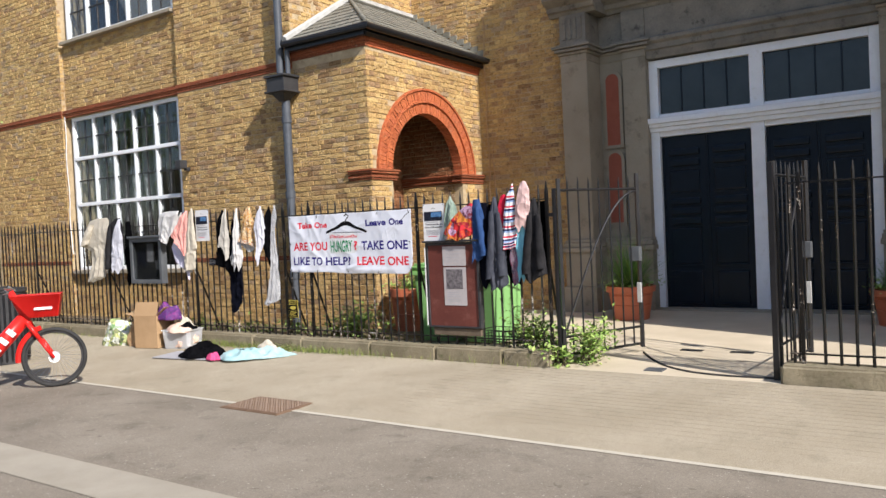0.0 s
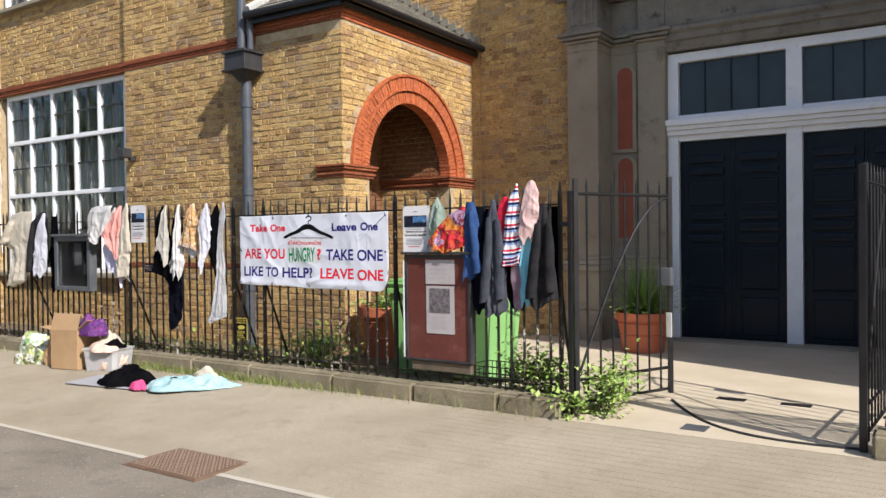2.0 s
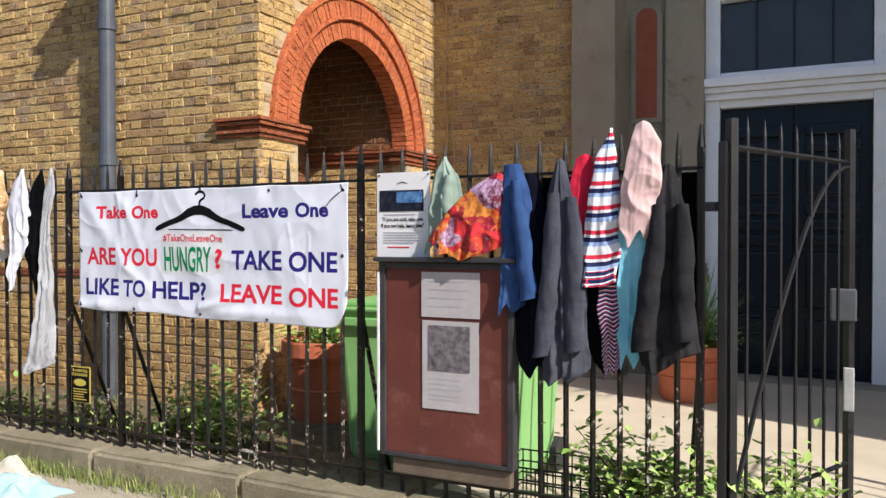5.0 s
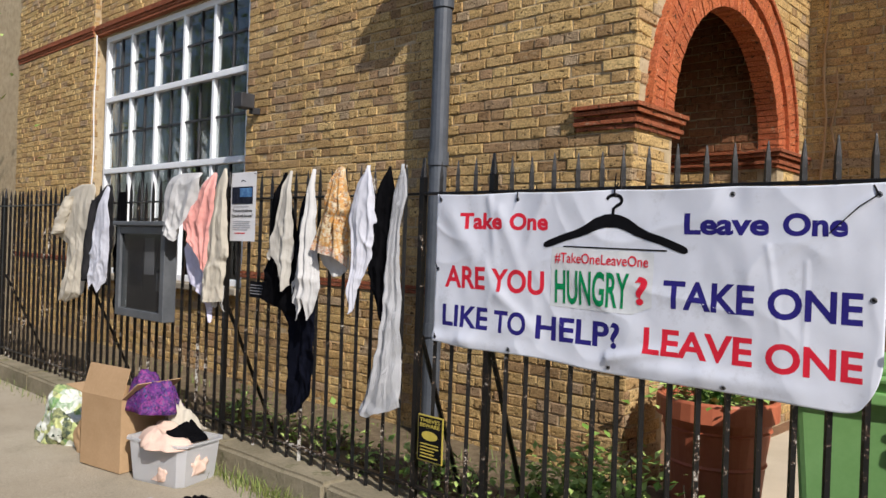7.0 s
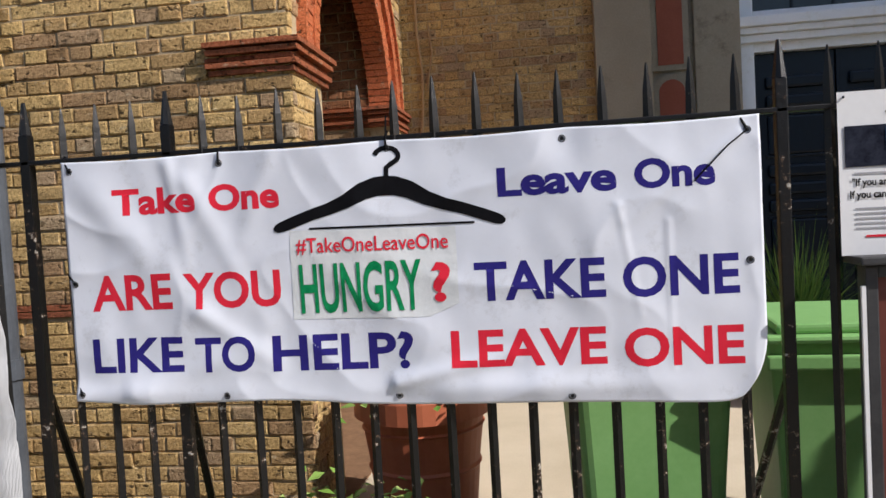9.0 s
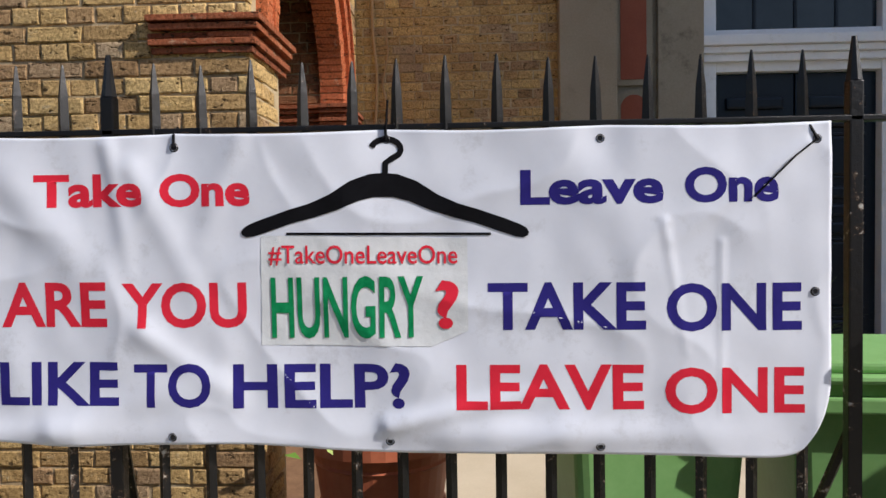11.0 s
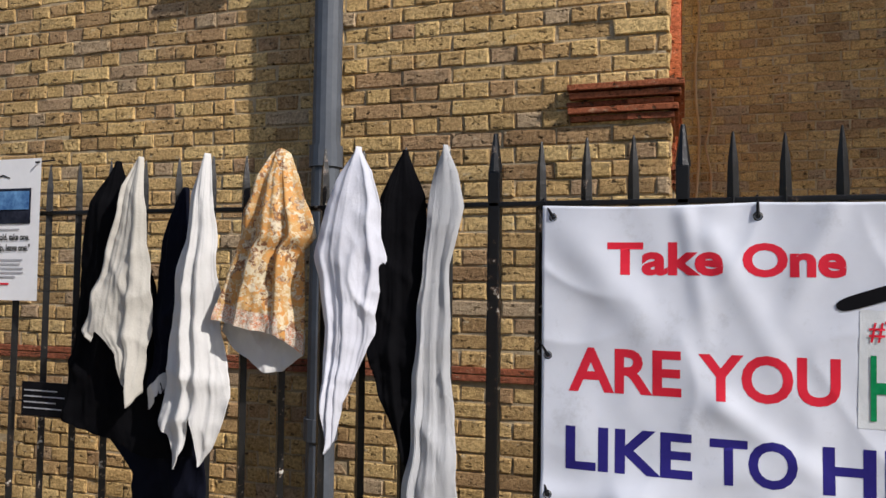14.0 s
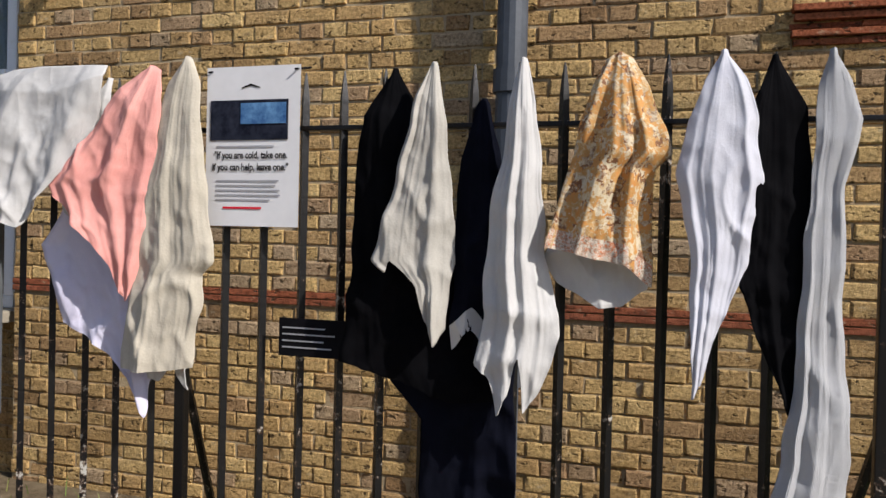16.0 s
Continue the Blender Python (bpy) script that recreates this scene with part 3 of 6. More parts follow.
# dim room behind the windows, its dimness put into the dark plaster colour
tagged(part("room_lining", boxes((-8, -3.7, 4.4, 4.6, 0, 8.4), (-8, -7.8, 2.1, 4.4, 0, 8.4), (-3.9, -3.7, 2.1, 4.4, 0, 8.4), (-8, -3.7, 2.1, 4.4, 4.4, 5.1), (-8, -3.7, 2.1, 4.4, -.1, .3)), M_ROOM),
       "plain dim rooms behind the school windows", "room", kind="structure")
for i in range(9):
    x_ = -7.45 + .37 * i
    bm = tube([(x_ + .03 * math.sin(k), 2.08, 4.42 - .3 * k) for k in range(10)], .07, 6)
    tagged(part("curtain", bm, M_GREYINK), "grey curtain hanging behind the window", "curtain")

# main block above the porch roof, facing the entrance court
upper = tagged(part("wall_upper_side", boxes((-1.63, -1.234, W + .6, BACK, -.2, 9)), M_MORTAR), "sunlit brick flank above the porch roof", "wall", kind="structure")
lay_bricks(upper, EAST(-1.23), W, BACK, 4.5, 8.3, None, None, 11)

# ---- porch with arched opening ----
SK = radians(1.3)
ARCH = Matrix(((-math.sin(SK), 0, math.cos(SK), .25), (math.cos(SK), 0, math.sin(SK), W), (0, 1, 0, 0), (0, 0, 0, 1)))   # u runs back along the flank
CU, CV, RI, RM, RO = 1.515, 2.37, 0.995, 1.175, 1.385
PL = 3.20        # length of the arched flank
porch = thing("wall_porch", (.25, W, 0), "brick porch flank with a broad red arch", "wall", kind="structure")


def flank(verts, faces, name, mat, parent=porch, label=""):
    return at_world(raw(name, [tuple(ARCH @ Vector(p)) for p in verts], faces, mat, None, label), parent)


vs, fs = [], []


def prism(poly, w0, w1):
    """Adds a prism over a polygon of (u, v) pairs between two depths."""
    o, n = len(vs), len(poly)
    vs.extend([(u, v, w1) for u, v in poly] + [(u, v, w0) for u, v in poly])
    fs.append(tuple(range(o, o + n)))
    fs.append(tuple(range(o + 2 * n - 1, o + n - 1, -1)))
    for i in range(n):
        k = (i + 1) % n
        fs.append((o + i, o + n + i, o + n + k, o + k))


prism([(.02, -.2), (CU - RI, -.2), (CU - RI, CV), (CU - RM, CV), (CU - RM, 4.5), (.02, 4.5)], -.17, -.006)
prism([(CU + RI, -.2), (PL, -.2), (PL, 4.5), (CU + RM, 4.5), (CU + RM, CV), (CU + RI, CV)], -.17, -.006)
NA = 28
for i in range(NA):
    a0, a1 = math.pi * i / NA, math.pi * (i + 1) / NA
    p = [(CU + RM * math.cos(a), CV + RM * math.sin(a)) for a in (a0, a1)]
    prism([p[1], p[0], (p[0][0], 4.5), (p[1][0], 4.5)], -.17, -.006)
flank(vs, fs, "flank_wall", M_MORTAR)


def in_arch(u, v, a, b):
    if v < CV:
        return CU - RI < u < CU + RI or (a < CU + RI - .02 and b > CU - RI + .02)
    return math.hypot(max(0, abs(u - CU) - (b - a) * .3), v - CV) < RO - .02 or 4.19 < v < 4.36 or 2.30 < v < 2.45 and (u < .62 or u > 2.45)


lay_bricks(porch, Matrix.Translation((-.25, -W, 0)) @ ARCH, 0, PL, .06, 4.45, in_arch, None, 13)
NV = 62
for ring, (r0, r1, proud) in enumerate(((RI, RM, .0), (RM + .004, RO - .035, .022))):
    for i in range(NV):
        a0, a1 = math.pi * (i + .06) / NV, math.pi * (i + .94) / NV
        vs, fs = [], []
        prism([(CU + r * math.cos(a), CV + r * math.sin(a)) for r, a in ((r1, a0), (r1, a1), (r0, a1), (r0, a0))], -.17 if ring == 0 else -.05, proud + .004 * (i % 3 == 0))
        flank(vs, fs, "voussoir", M_REDBRICK)
vs, fs = [], []
for i in range(NA * 2):
    a0, a1 = math.pi * i / NA / 2, math.pi * (i + 1) / NA / 2
    prism([(CU + r * math.cos(a), CV + r * math.sin(a)) for r, a in ((RO, a0), (RO, a1), (RO - .034, a1), (RO - .034, a0))], -.05, .045)
    prism([(CU + r * math.cos(a), CV + r * math.sin(a)) for r, a in ((RM + .02, a0), (RM + .02, a1), (RM - .012, a1), (RM - .012, a0))], -.05, .034)
flank(vs, fs, "hood_mould", M_REDBRICK)
for i in range(4):
    vs, fs = [], []
    prism([(-.0, 4.20 + i * .036), (PL, 4.20 + i * .036), (PL, 4.232 + i * .036), (0, 4.232 + i * .036)], -.05, .012 + .014 * i)
    flank(vs, fs, "corbel_course", M_REDBRICK)


# tile imposts, wrapping the corner
imp = thing("impost", (.25, W, 2.3), "ragged moulded red tile impost at the arch springing", "impost", kind="structure")
for i, (o, z0, z1) in enumerate(((.018, 2.275, 2.30), (.035, 2.308, 2.334), (.016, 2.34, 2.362), (.045, 2.37, 2.396), (.06, 2.404, 2.43))):
    at_world(part("tile_course", boxes((-.165 - .008 * (i % 3), .25 + o, W - o, W + .03, z0, z1), bevel=.004), M_REDDARK), imp)
    for u0, u1 in ((-.02, CU - RI + .05), (CU + RI - .05, PL)):
        vs, fs = [], []
        prism([(u0 if u0 < 1 else u0 - o, z0), (u1 + (o if u0 < 1 else 0), z0), (u1 + (o if u0 < 1 else 0), z1), (u0 if u0 < 1 else u0 - o, z1)], -.17, o)
        at_world(raw("tile_course", [tuple(ARCH @ Vector(p)) for p in vs], fs, M_REDDARK), imp)
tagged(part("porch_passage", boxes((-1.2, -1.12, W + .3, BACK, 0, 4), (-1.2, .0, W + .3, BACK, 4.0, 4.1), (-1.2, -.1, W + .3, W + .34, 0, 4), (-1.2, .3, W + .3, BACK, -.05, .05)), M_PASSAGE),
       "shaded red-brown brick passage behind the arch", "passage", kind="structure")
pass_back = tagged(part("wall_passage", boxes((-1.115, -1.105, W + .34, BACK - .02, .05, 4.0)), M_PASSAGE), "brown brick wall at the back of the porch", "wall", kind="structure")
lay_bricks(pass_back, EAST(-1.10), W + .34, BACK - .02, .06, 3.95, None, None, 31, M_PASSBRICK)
dd = tagged(part("passage_door", boxes((-1.12, -1.07, 2.3, 3.3, .05, 2.2), bevel=.01), M_NAVY), "dark door at the back of the porch", "door")

INNER = W + CU + RI
reveal = tagged(part("wall_porch_inner", boxes((-1.1, .02, INNER + .004, BACK - .03, .05, 4.0)), M_MORTAR), "yellow brick inner side of the porch", "wall", kind="structure")
lay_bricks(reveal, FRONT(INNER), -1.1, .02, .06, 2.27, None, None, 33)
# Above the impost the wall switches to brick with shade in its colour.
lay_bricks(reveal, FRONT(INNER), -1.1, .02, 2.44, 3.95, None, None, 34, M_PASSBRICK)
for i, (o, z0, z1) in enumerate(((.018, 2.275, 2.30), (.035, 2.308, 2.334), (.016, 2.34, 2.362), (.045, 2.37, 2.396), (.06, 2.404, 2.43))):
    part("tile_course", boxes((-1.1, .03, INNER - o, INNER + .05, z0, z1), bevel=.004), M_REDDARK, reveal)

# hipped slate roof against the flank
roof = thing("roof_porch", (-.5, 2.5, 4.4), "worn grey slate hipped porch roof with pale flashing", "roof", kind="structure")
EZ, TZ = 4.46, 5.45
e0, e1, e2 = Vector((-1.23, W - .16, EZ)), Vector((.41, W - .16, EZ)), Vector((.34, BACK, EZ))
t1, t2 = Vector((-1.23, 2.86, TZ)), Vector((-1.23, BACK, TZ))
bm = bmesh.new()
for tri in ((e0, e1, t1), (e1, e2, t2, t1)):
    bm.faces.new([bm.verts.new(p - Vector((0, 0, .05))) for p in tri])
bmesh.ops.solidify(bm, geom=bm.faces[:], thickness=.03)
at_world(part("roof_deck", bm, M_SLATE), roof)


def slates(a, b, top_a, top_b, rows, seed):
    """Overlapping slates over the quad from the eave a-b to the ridge top_a-top_b, joined by row."""
    rng = random.Random(seed)
    n = (b - a).cross(top_a - a).normalized()
    verts, faces = [], []
    for r in range(rows):
        f0, f1 = r / rows, min(1, (r + 1.35) / rows)
        la, lb = a.lerp(top_a, f0), b.lerp(top_b, f0)
        ua, ub = a.lerp(top_a, f1), b.lerp(top_b, f1)
        cnt = max(1, round((lb - la).length / .19))
        for i in range(cnt):
            s0, s1 = (i + .5 * (r % 2) - .25) / cnt, (i + 1 + .5 * (r % 2) - .25) / cnt
            s0, s1 = max(0, s0 + .03 / cnt), min(1, s1 - .03 / cnt)
            if s1 <= s0:
                continue
            lift = .016 + rng.uniform(0, .006)
            q = [la.lerp(lb, s0) + n * lift, la.lerp(lb, s1) + n * lift, ua.lerp(ub, s1) + n * .003, ua.lerp(ub, s0) + n * .003]
            o = len(verts)
            verts += [tuple(p) for p in q] + [tuple(p - n * .012) for p in q]
            faces += [(o, o + 1, o + 2, o + 3), (o + 4, o + 5, o + 1, o), (o + 5, o + 6, o + 2, o + 1), (o + 7, o + 4, o, o + 3)]
    return verts, faces


for spec in ((e0, e1, t1, t1, 9, 1), (e1, e2, t1, t2, 9, 2)):
    v_, f_ = slates(*spec)
    at_world(tagged(raw("slates", v_, f_, M_SLATE), "overlapping grey slates", kind="stuff"), roof)
bm = tube([e0 + Vector((0, -.02, -.03)), e1 + Vector((.02, -.02, -.03)), e2 + Vector((.04, 0, -.03))], .05, 10)
at_world(part("gutter", bm, M_BLACKIRON), roof)
bm = bmesh.new()
rod(bm, e1 + Vector((0, 0, .03)), t1 + Vector((0, 0, .03)), .03)
at_world(part("hip_tile", bm, M_SLATE), roof)
bm = bmesh.new()
for a, b, o in ((e0, t1, Vector((.02, 0, .05))), (t1, t2, Vector((.02, 0, .05)))):
    rod(bm, a + o, b + o, .055, 6)
at_world(part("flashing", bm, M_LEAD), roof)
bm = bmesh.new()
for i in range(11):
    p = t2.lerp(e2, i / 11)
    q = t2.lerp(e2, (i + 1) / 11)
    bmesh.ops.create_cube(bm, size=1, matrix=Matrix.LocRotScale(((p.x + q.x) / 2, BACK - .02, (p.z + q.z) / 2 + .07), None, (abs(q.x - p.x), .03, .11)))
at_world(part("stepped_flashing", bm, M_SLATE), roof)
at_world(part("soffit_board", boxes((-1.23, .34, W - .13, W + .1, EZ - .14, EZ - .05), bevel=.006), M_BLACKIRON), roof)
bm = bmesh.new()
rod(bm, (.33, W - .1, EZ - .1), (.27, BACK, EZ - .1), .05, 4)
at_world(part("fascia_board", bm, M_BLACKIRON), roof)

# rainwater pipe and hopper
pipe = thing("downpipe", (-1.28, 1.30, 0), "grey painted cast-iron downpipe with a square hopper", "drainpipe")
bm = bmesh.new()
rod(bm, (-1.28, 1.30, .1), (-1.28, 1.30, 3.62), .066, 16)
at_world(part("pipe", bm, M_PIPE, smooth=False), pipe)
bm = bmesh.new()
rod(bm, (-1.36, 1.30, 3.95), (-1.36, 1.30, 8.5), .06, 16)
rod(bm, (-1.2, 1.30, 3.95), (-1.2, 1.30, 4.34), .04, 12)
at_world(part("upper_pipe", bm, M_PIPE), pipe)
bm = boxes((-1.47, -1.10, 1.10, 1.41, 3.72, 3.93), (-1.5, -1.07, 1.07, 1.415, 3.93, 3.965), (-1.5, -1.07, 1.07, 1.415, 3.70, 3.73), bevel=.008)
bmesh.ops.create_cone(bm, cap_ends=True, segments=4, radius1=.07, radius2=.2, depth=.13, matrix=Matrix.LocRotScale((-1.28, 1.27, 3.64), Euler((0, 0, radians(45))), None))
at_world(part("hopper", bm, M_DARKFRAME), pipe)
for z in (.9, 2.15, 3.3):
    bm = bmesh.new()
    rod(bm, (-1.28, 1.30, z - .05), (-1.28, 1.30, z + .05), .078, 16)
    at_world(part("collar", bm, M_PIPE), pipe)
lamp = thing("wall_lamp", (-3.9, 1.3, 2.8), "small dark floodlight fixed beside the window", "lamp")
at_world(part("bracket", boxes((-3.86, -3.80, 1.33, 1.43, 2.72, 2.78)), M_DARKFRAME), lamp)
at_world(part("housing", boxes((-3.90, -3.76, 1.18, 1.33, 2.76, 2.9), bevel=.012), M_DARKFRAME), lamp)
pts = [(-7.62, W - .01, 4.1)] + [(-7.62 + .02 * math.sin(i * 1.3), W - .012, 4.1 - .25 * i) for i in range(1, 12)]
tagged(part("wall_cable", tube(pts, .008, 6), M_PAPER), "thin pale cable running down the brick pier", "cable")
pts = [(.34 + .02 * math.sin(i * 1.7), BACK - .03, 5.2 - .3 * i) for i in range(15)]
tagged(part("wall_cable", tube(pts, .012, 6), M_CARD), "tangled pale cables in the wall corner", "cable")
pts = [(.43 + .03 * math.sin(i * 2.3), BACK - .03, 3.2 - .25 * i) for i in range(10)]
tagged(part("wall_cable", tube(pts, .009, 6), M_CARD), "tangled pale cables in the wall corner", "cable")

# ---- entrance front ----
back = tagged(part("wall_back", boxes((-1.23, 1.90, BACK + .004, BACK + .5, -.2, 9), (7.62, 9.2, BACK + .004, BACK + .5, -.2, 9), (1.79, 7.82, BACK + .1, BACK + .5, 5.3, 9)), M_MORTAR),
              "shaded yellow brick wall beside the stone entrance", "wall", kind="structure")
lay_bricks(back, FRONT(BACK), .0, 1.84, .06, 8.3, None, None, 21)
lay_bricks(back, FRONT(BACK), -1.23, .0, 4.5, 8.3, None, None, 22)
# Unseen wing, added and sized to cast the shadow over the entrance court.
wing = tagged(part("wall_unseen_wing", boxes((8.42, 16, W, BACK + .4, -.2, 12)), M_MORTAR), "unseen plain wing added to shade the court", "wall", kind="structure")
# Unseen wall behind the camera, added to close the street and feed window reflections.
tagged(part("wall_unseen_opposite", boxes((-30, 34, -17, -16.6, -.2, 5.5)), M_MORTAR), "unseen plain wall added across the street", "wall", kind="structure")

stone = thing("stone_surround", (AX, 4.72, 0), "weathered limestone door surround with pilasters and red niches", "door surround", kind="structure")


def mirrored(name, bm, mat, label=""):
    """A part of the surround and its mirror image across the entrance's middle."""
    ob = at_world(part(name, bm, mat, None, label), stone)
    me = ob.data.copy()
    me.transform(Matrix.Translation((2 * AX, 0, 0)) @ Matrix.Diagonal((-1, 1, 1, 1)))
    me.flip_normals()
    at_world(new(name, me), stone)


# the outer order stands forward of the inner one; OUT and INN are their faces
OUT, INN = 4.50, 4.96
mirrored("pilaster", boxes((1.88, 2.34, OUT, 5.2, .80, 4.25), bevel=.012), M_STONE)
mirrored("pilaster", boxes((2.76, 3.15, INN, 5.3, .80, 4.25), bevel=.012), M_STONE)


def arched_panel(x0, x1, z0, z1, y0, y1):
    bm = bmesh.new()
    r, cx = (x1 - x0) / 2, (x0 + x1) / 2
    pts = [(x0, z0), (x1, z0)] + [(cx + r * math.cos(a), z1 - r + r * math.sin(a)) for a in [math.pi * i / 14 for i in range(15)]]
    f = bm.faces.new([bm.verts.new((x, y1, z)) for x, z in pts])
    ext = bmesh.ops.extrude_face_region(bm, geom=[f])
    bmesh.ops.translate(bm, verts=[g for g in ext["geom"] if isinstance(g, bmesh.types.BMVert)], vec=(0, y0 - y1, 0))
    bmesh.ops.recalc_face_normals(bm, faces=bm.faces[:])
    return bm


mirrored("niche_field", boxes((2.34, 2.76, INN + .07, 5.3, .80, 4.25)), M_STONE)
for z0, z1 in ((2.76, 3.93), (1.48, 2.63)):
    mirrored("niche_frame", arched_panel(2.395, 2.725, z0 - .05, z1 + .05, INN + .035, INN + .09), M_STONE)
    mirrored("niche_panel", arched_panel(2.45, 2.67, z0, z1, INN + .028, INN + .08), M_REDPANEL, "dull red recessed panel")
for x0, x1, y in ((1.82, 2.40, OUT), (2.34, 3.19, INN)):
    mirrored("plinth_block", boxes((x0, x1, y - .09, 5.3, -.05, .46), bevel=.018), M_STONE)
    mirrored("plinth_block", boxes((x0 + .03, x1 - .02, y - .05, 5.3, .46, 1.02), bevel=.012), M_STONE)
    mirrored("base_mould", boxes((x0 - .01, x1 + .01, y - .10, 5.3, 1.02, 1.10), (x0 + .01, x1 - .005, y - .075, 5.3, 1.10, 1.17), (x0 + .03, x1 - .02, y - .045, 5.3, 1.17, 1.22), bevel=.016), M_STONE)
for x0, x1, y in ((1.88, 2.34, OUT), (2.34, 2.76, INN + .07), (2.76, 3.15, INN)):
    for o, z0, z1 in ((.015, 4.13, 4.155), (.03, 4.25, 4.29), (.075, 4.30, 4.345), (.11, 4.355, 4.395), (.05, 4.40, 4.43)):
        mirrored("capital", boxes((x0 - o, x1 + o, y - o, 5.3, z0, z1), bevel=.01), M_SOOTY if z0 > 4.29 else M_STONE)
    mirrored("frieze_block", boxes((x0, x1, y + .004, 5.3, 4.43, 4.90), bevel=.01), M_SOOTY)
    if y == OUT:
        for k in range(4):
            xx = x0 + .09 + k * .095
            mirrored("flute", boxes((xx - .028, xx + .028, y - .016, y + .01, 4.50, 4.84), bevel=.012), M_SOOTY)
MOULD = [(.02, 4.9), (-.01, 4.95), (-.06, 4.97), (-.08, 5.04), (-.16, 5.08), (-.24, 5.12), (-.26, 5.2), (-.18, 5.24)]
at_world(part("cornice", extrude_profile([(INN + a, z) for a, z in MOULD] + [(5.3, 5.3), (5.3, 4.9)], 2.36, 2 * AX - 2.36), M_SOOTY), stone)
mirrored("cornice", extrude_profile([(OUT + a, z) for a, z in MOULD] + [(5.3, 5.3), (5.3, 4.9)], 1.70, 2.52), M_SOOTY)
at_world(part("architrave", extrude_profile([(5.02, 4.08), (5.0, 4.14), (5.0, 4.2), (4.96, 4.22), (4.96, 4.30), (4.91, 4.34), (4.91, 4.39), (4.98, 4.43), (5.3, 4.43), (5.3, 4.08)], 3.14, 2 * AX - 3.14), M_SOOTY), stone)
at_world(part("frieze", boxes((3.14, 2 * AX - 3.14, INN + .03, 5.3, 4.43, 4.9), bevel=.008), M_SOOTY), stone)
at_world(part("attic", boxes((1.9, 2 * AX - 1.9, INN, 5.3, 5.3, 7.6)), M_SOOTY), stone)

stone.location = (4.75, 4.72, 0)

doors = thing("door_1", (AX, 5.2, 0), "tall white door frame with two pairs of panelled black doors", "door", kind="structure")
DY = 5.10
fr = boxes((3.06, 3.265, DY, DY + .2, .03, 4.12), (2 * AX - 3.265, 2 * AX - 3.06, DY, DY + .2, .03, 4.12), (4.69, 4.89, DY, DY + .2, .03, 4.0),
           (3.265, 2 * AX - 3.265, DY, DY + .2, 3.99, 4.12), (3.265, 4.69, DY + .01, DY + .2, 2.87, 3.24), (4.89, 2 * AX - 3.265, DY + .01, DY + .2, 2.87, 3.24), bevel=.01)
at_world(part("door_frame", fr, M_WHITE), doors)
at_world(part("transom_mould", boxes((3.03, 2 * AX - 3.03, DY - .05, DY, 2.95, 3.02), (3.01, 2 * AX - 3.01, DY - .09, DY, 3.02, 3.08), (2.98, 2 * AX - 2.98, DY - .13, DY, 3.08, 3.17), bevel=.012), M_WHITE), doors)
for x0, x1 in ((3.265, 4.69), (4.89, 6.315)):
    lw = (x1 - x0) / 2
    for k in range(2):
        a, b = x0 + lw * k + .004, x0 + lw * (k + 1) - .004
        leaf = at_world(part("door_leaf", boxes((a, b, DY + .10, DY + .15, .05, 2.865), bevel=.006), M_NAVY), doors)
        at_world(part("meeting_bead", boxes((a - .002, a + .03, DY + .08, DY + .12, .06, 2.86), bevel=.006), M_NAVY), doors)
        for z in (2.60, 2.43, 1.80, 1.64, 1.48):
            at_world(part("raised_bar", boxes((a + .10, b - .10, DY + .05, DY + .11, z - .055, z + .055), bevel=.026), M_NAVY), doors)
        for z0, z1 in ((1.95, 2.30), (.78, 1.36), (.14, .66)):
            at_world(part("door_panel", boxes((a + .11, b - .11, DY + .075, DY + .11, z0, z1), bevel=.022), M_NAVY), doors)
            at_world(part("panel_mould", boxes((a + .09, b - .09, DY + .085, DY + .105, z1 + .005, z1 + .03), (a + .09, b - .09, DY + .085, DY + .105, z0 - .03, z0 - .005), bevel=.008), M_NAVY), doors)
    for k in range(4):
        pw = (x1 - x0) / 4
        at_world(part("transom_pane", boxes((x0 + pw * k + .01, x0 + pw * (k + 1) - .01, DY + .09, DY + .1, 3.245, 3.985)), M_DARKGLASS), doors)
at_world(part("threshold", boxes((3.16, 2 * AX - 3.16, 4.90, 5.3, .02, .07), bevel=.01), M_STONE), doors)
at_world(part("backing", boxes((2.9, 2 * AX - 2.9, DY + .205, DY + .25, .0, 4.35)), M_NAVY), doors)
for x0, x1 in ((3.265, 4.69), (4.89, 6.315)):
    for k in range(1, 4):
        xc = x0 + (x1 - x0) / 4 * k
        at_world(part("glazing_bar", boxes((xc - .012, xc + .012, DY + .075, DY + .11, 3.24, 3.99), bevel=.003), M_NAVY), doors)
doors.location, doors.scale = (4.75, 5.20, 0), (.9836, 1, .984)

# ---- kerb plinth and railings ----
rng = random.Random(5)


def kerb_run(x0, x1, name, label):
    k = thing(name, (x0, 0, 0), label, "kerb", kind="structure")
    x = x0
    while x < x1 - .2:
        n = min(x1, x + rng.uniform(.85, 1.15))
        bm = boxes((x + .004, n - .004, -.17 + rng.uniform(-.008, .008), .13, -.06, .20 + rng.uniform(-.006, .006)))
        bmesh.ops.bevel(bm, geom=bm.edges[:], offset=.022, segments=3, affect="EDGES")
        bmesh.ops.subdivide_edges(bm, edges=[e for e in bm.edges if e.calc_length() > .3], cuts=5)
        for v in bm.verts:
            d = noise.noise_vector(v.co * 6.0)
            v.co += Vector((d.x * .004, d.y * .009, d.z * .006))
        at_world(part("kerb_stone", bm, M_KERB), k)
        x = n


kerb_run(-13, 3.79, "kerb", "mossy worn stone kerb under the railings")
kerb_run(6.0, 12, "kerb", "worn stone kerb under the railings beside the gate")


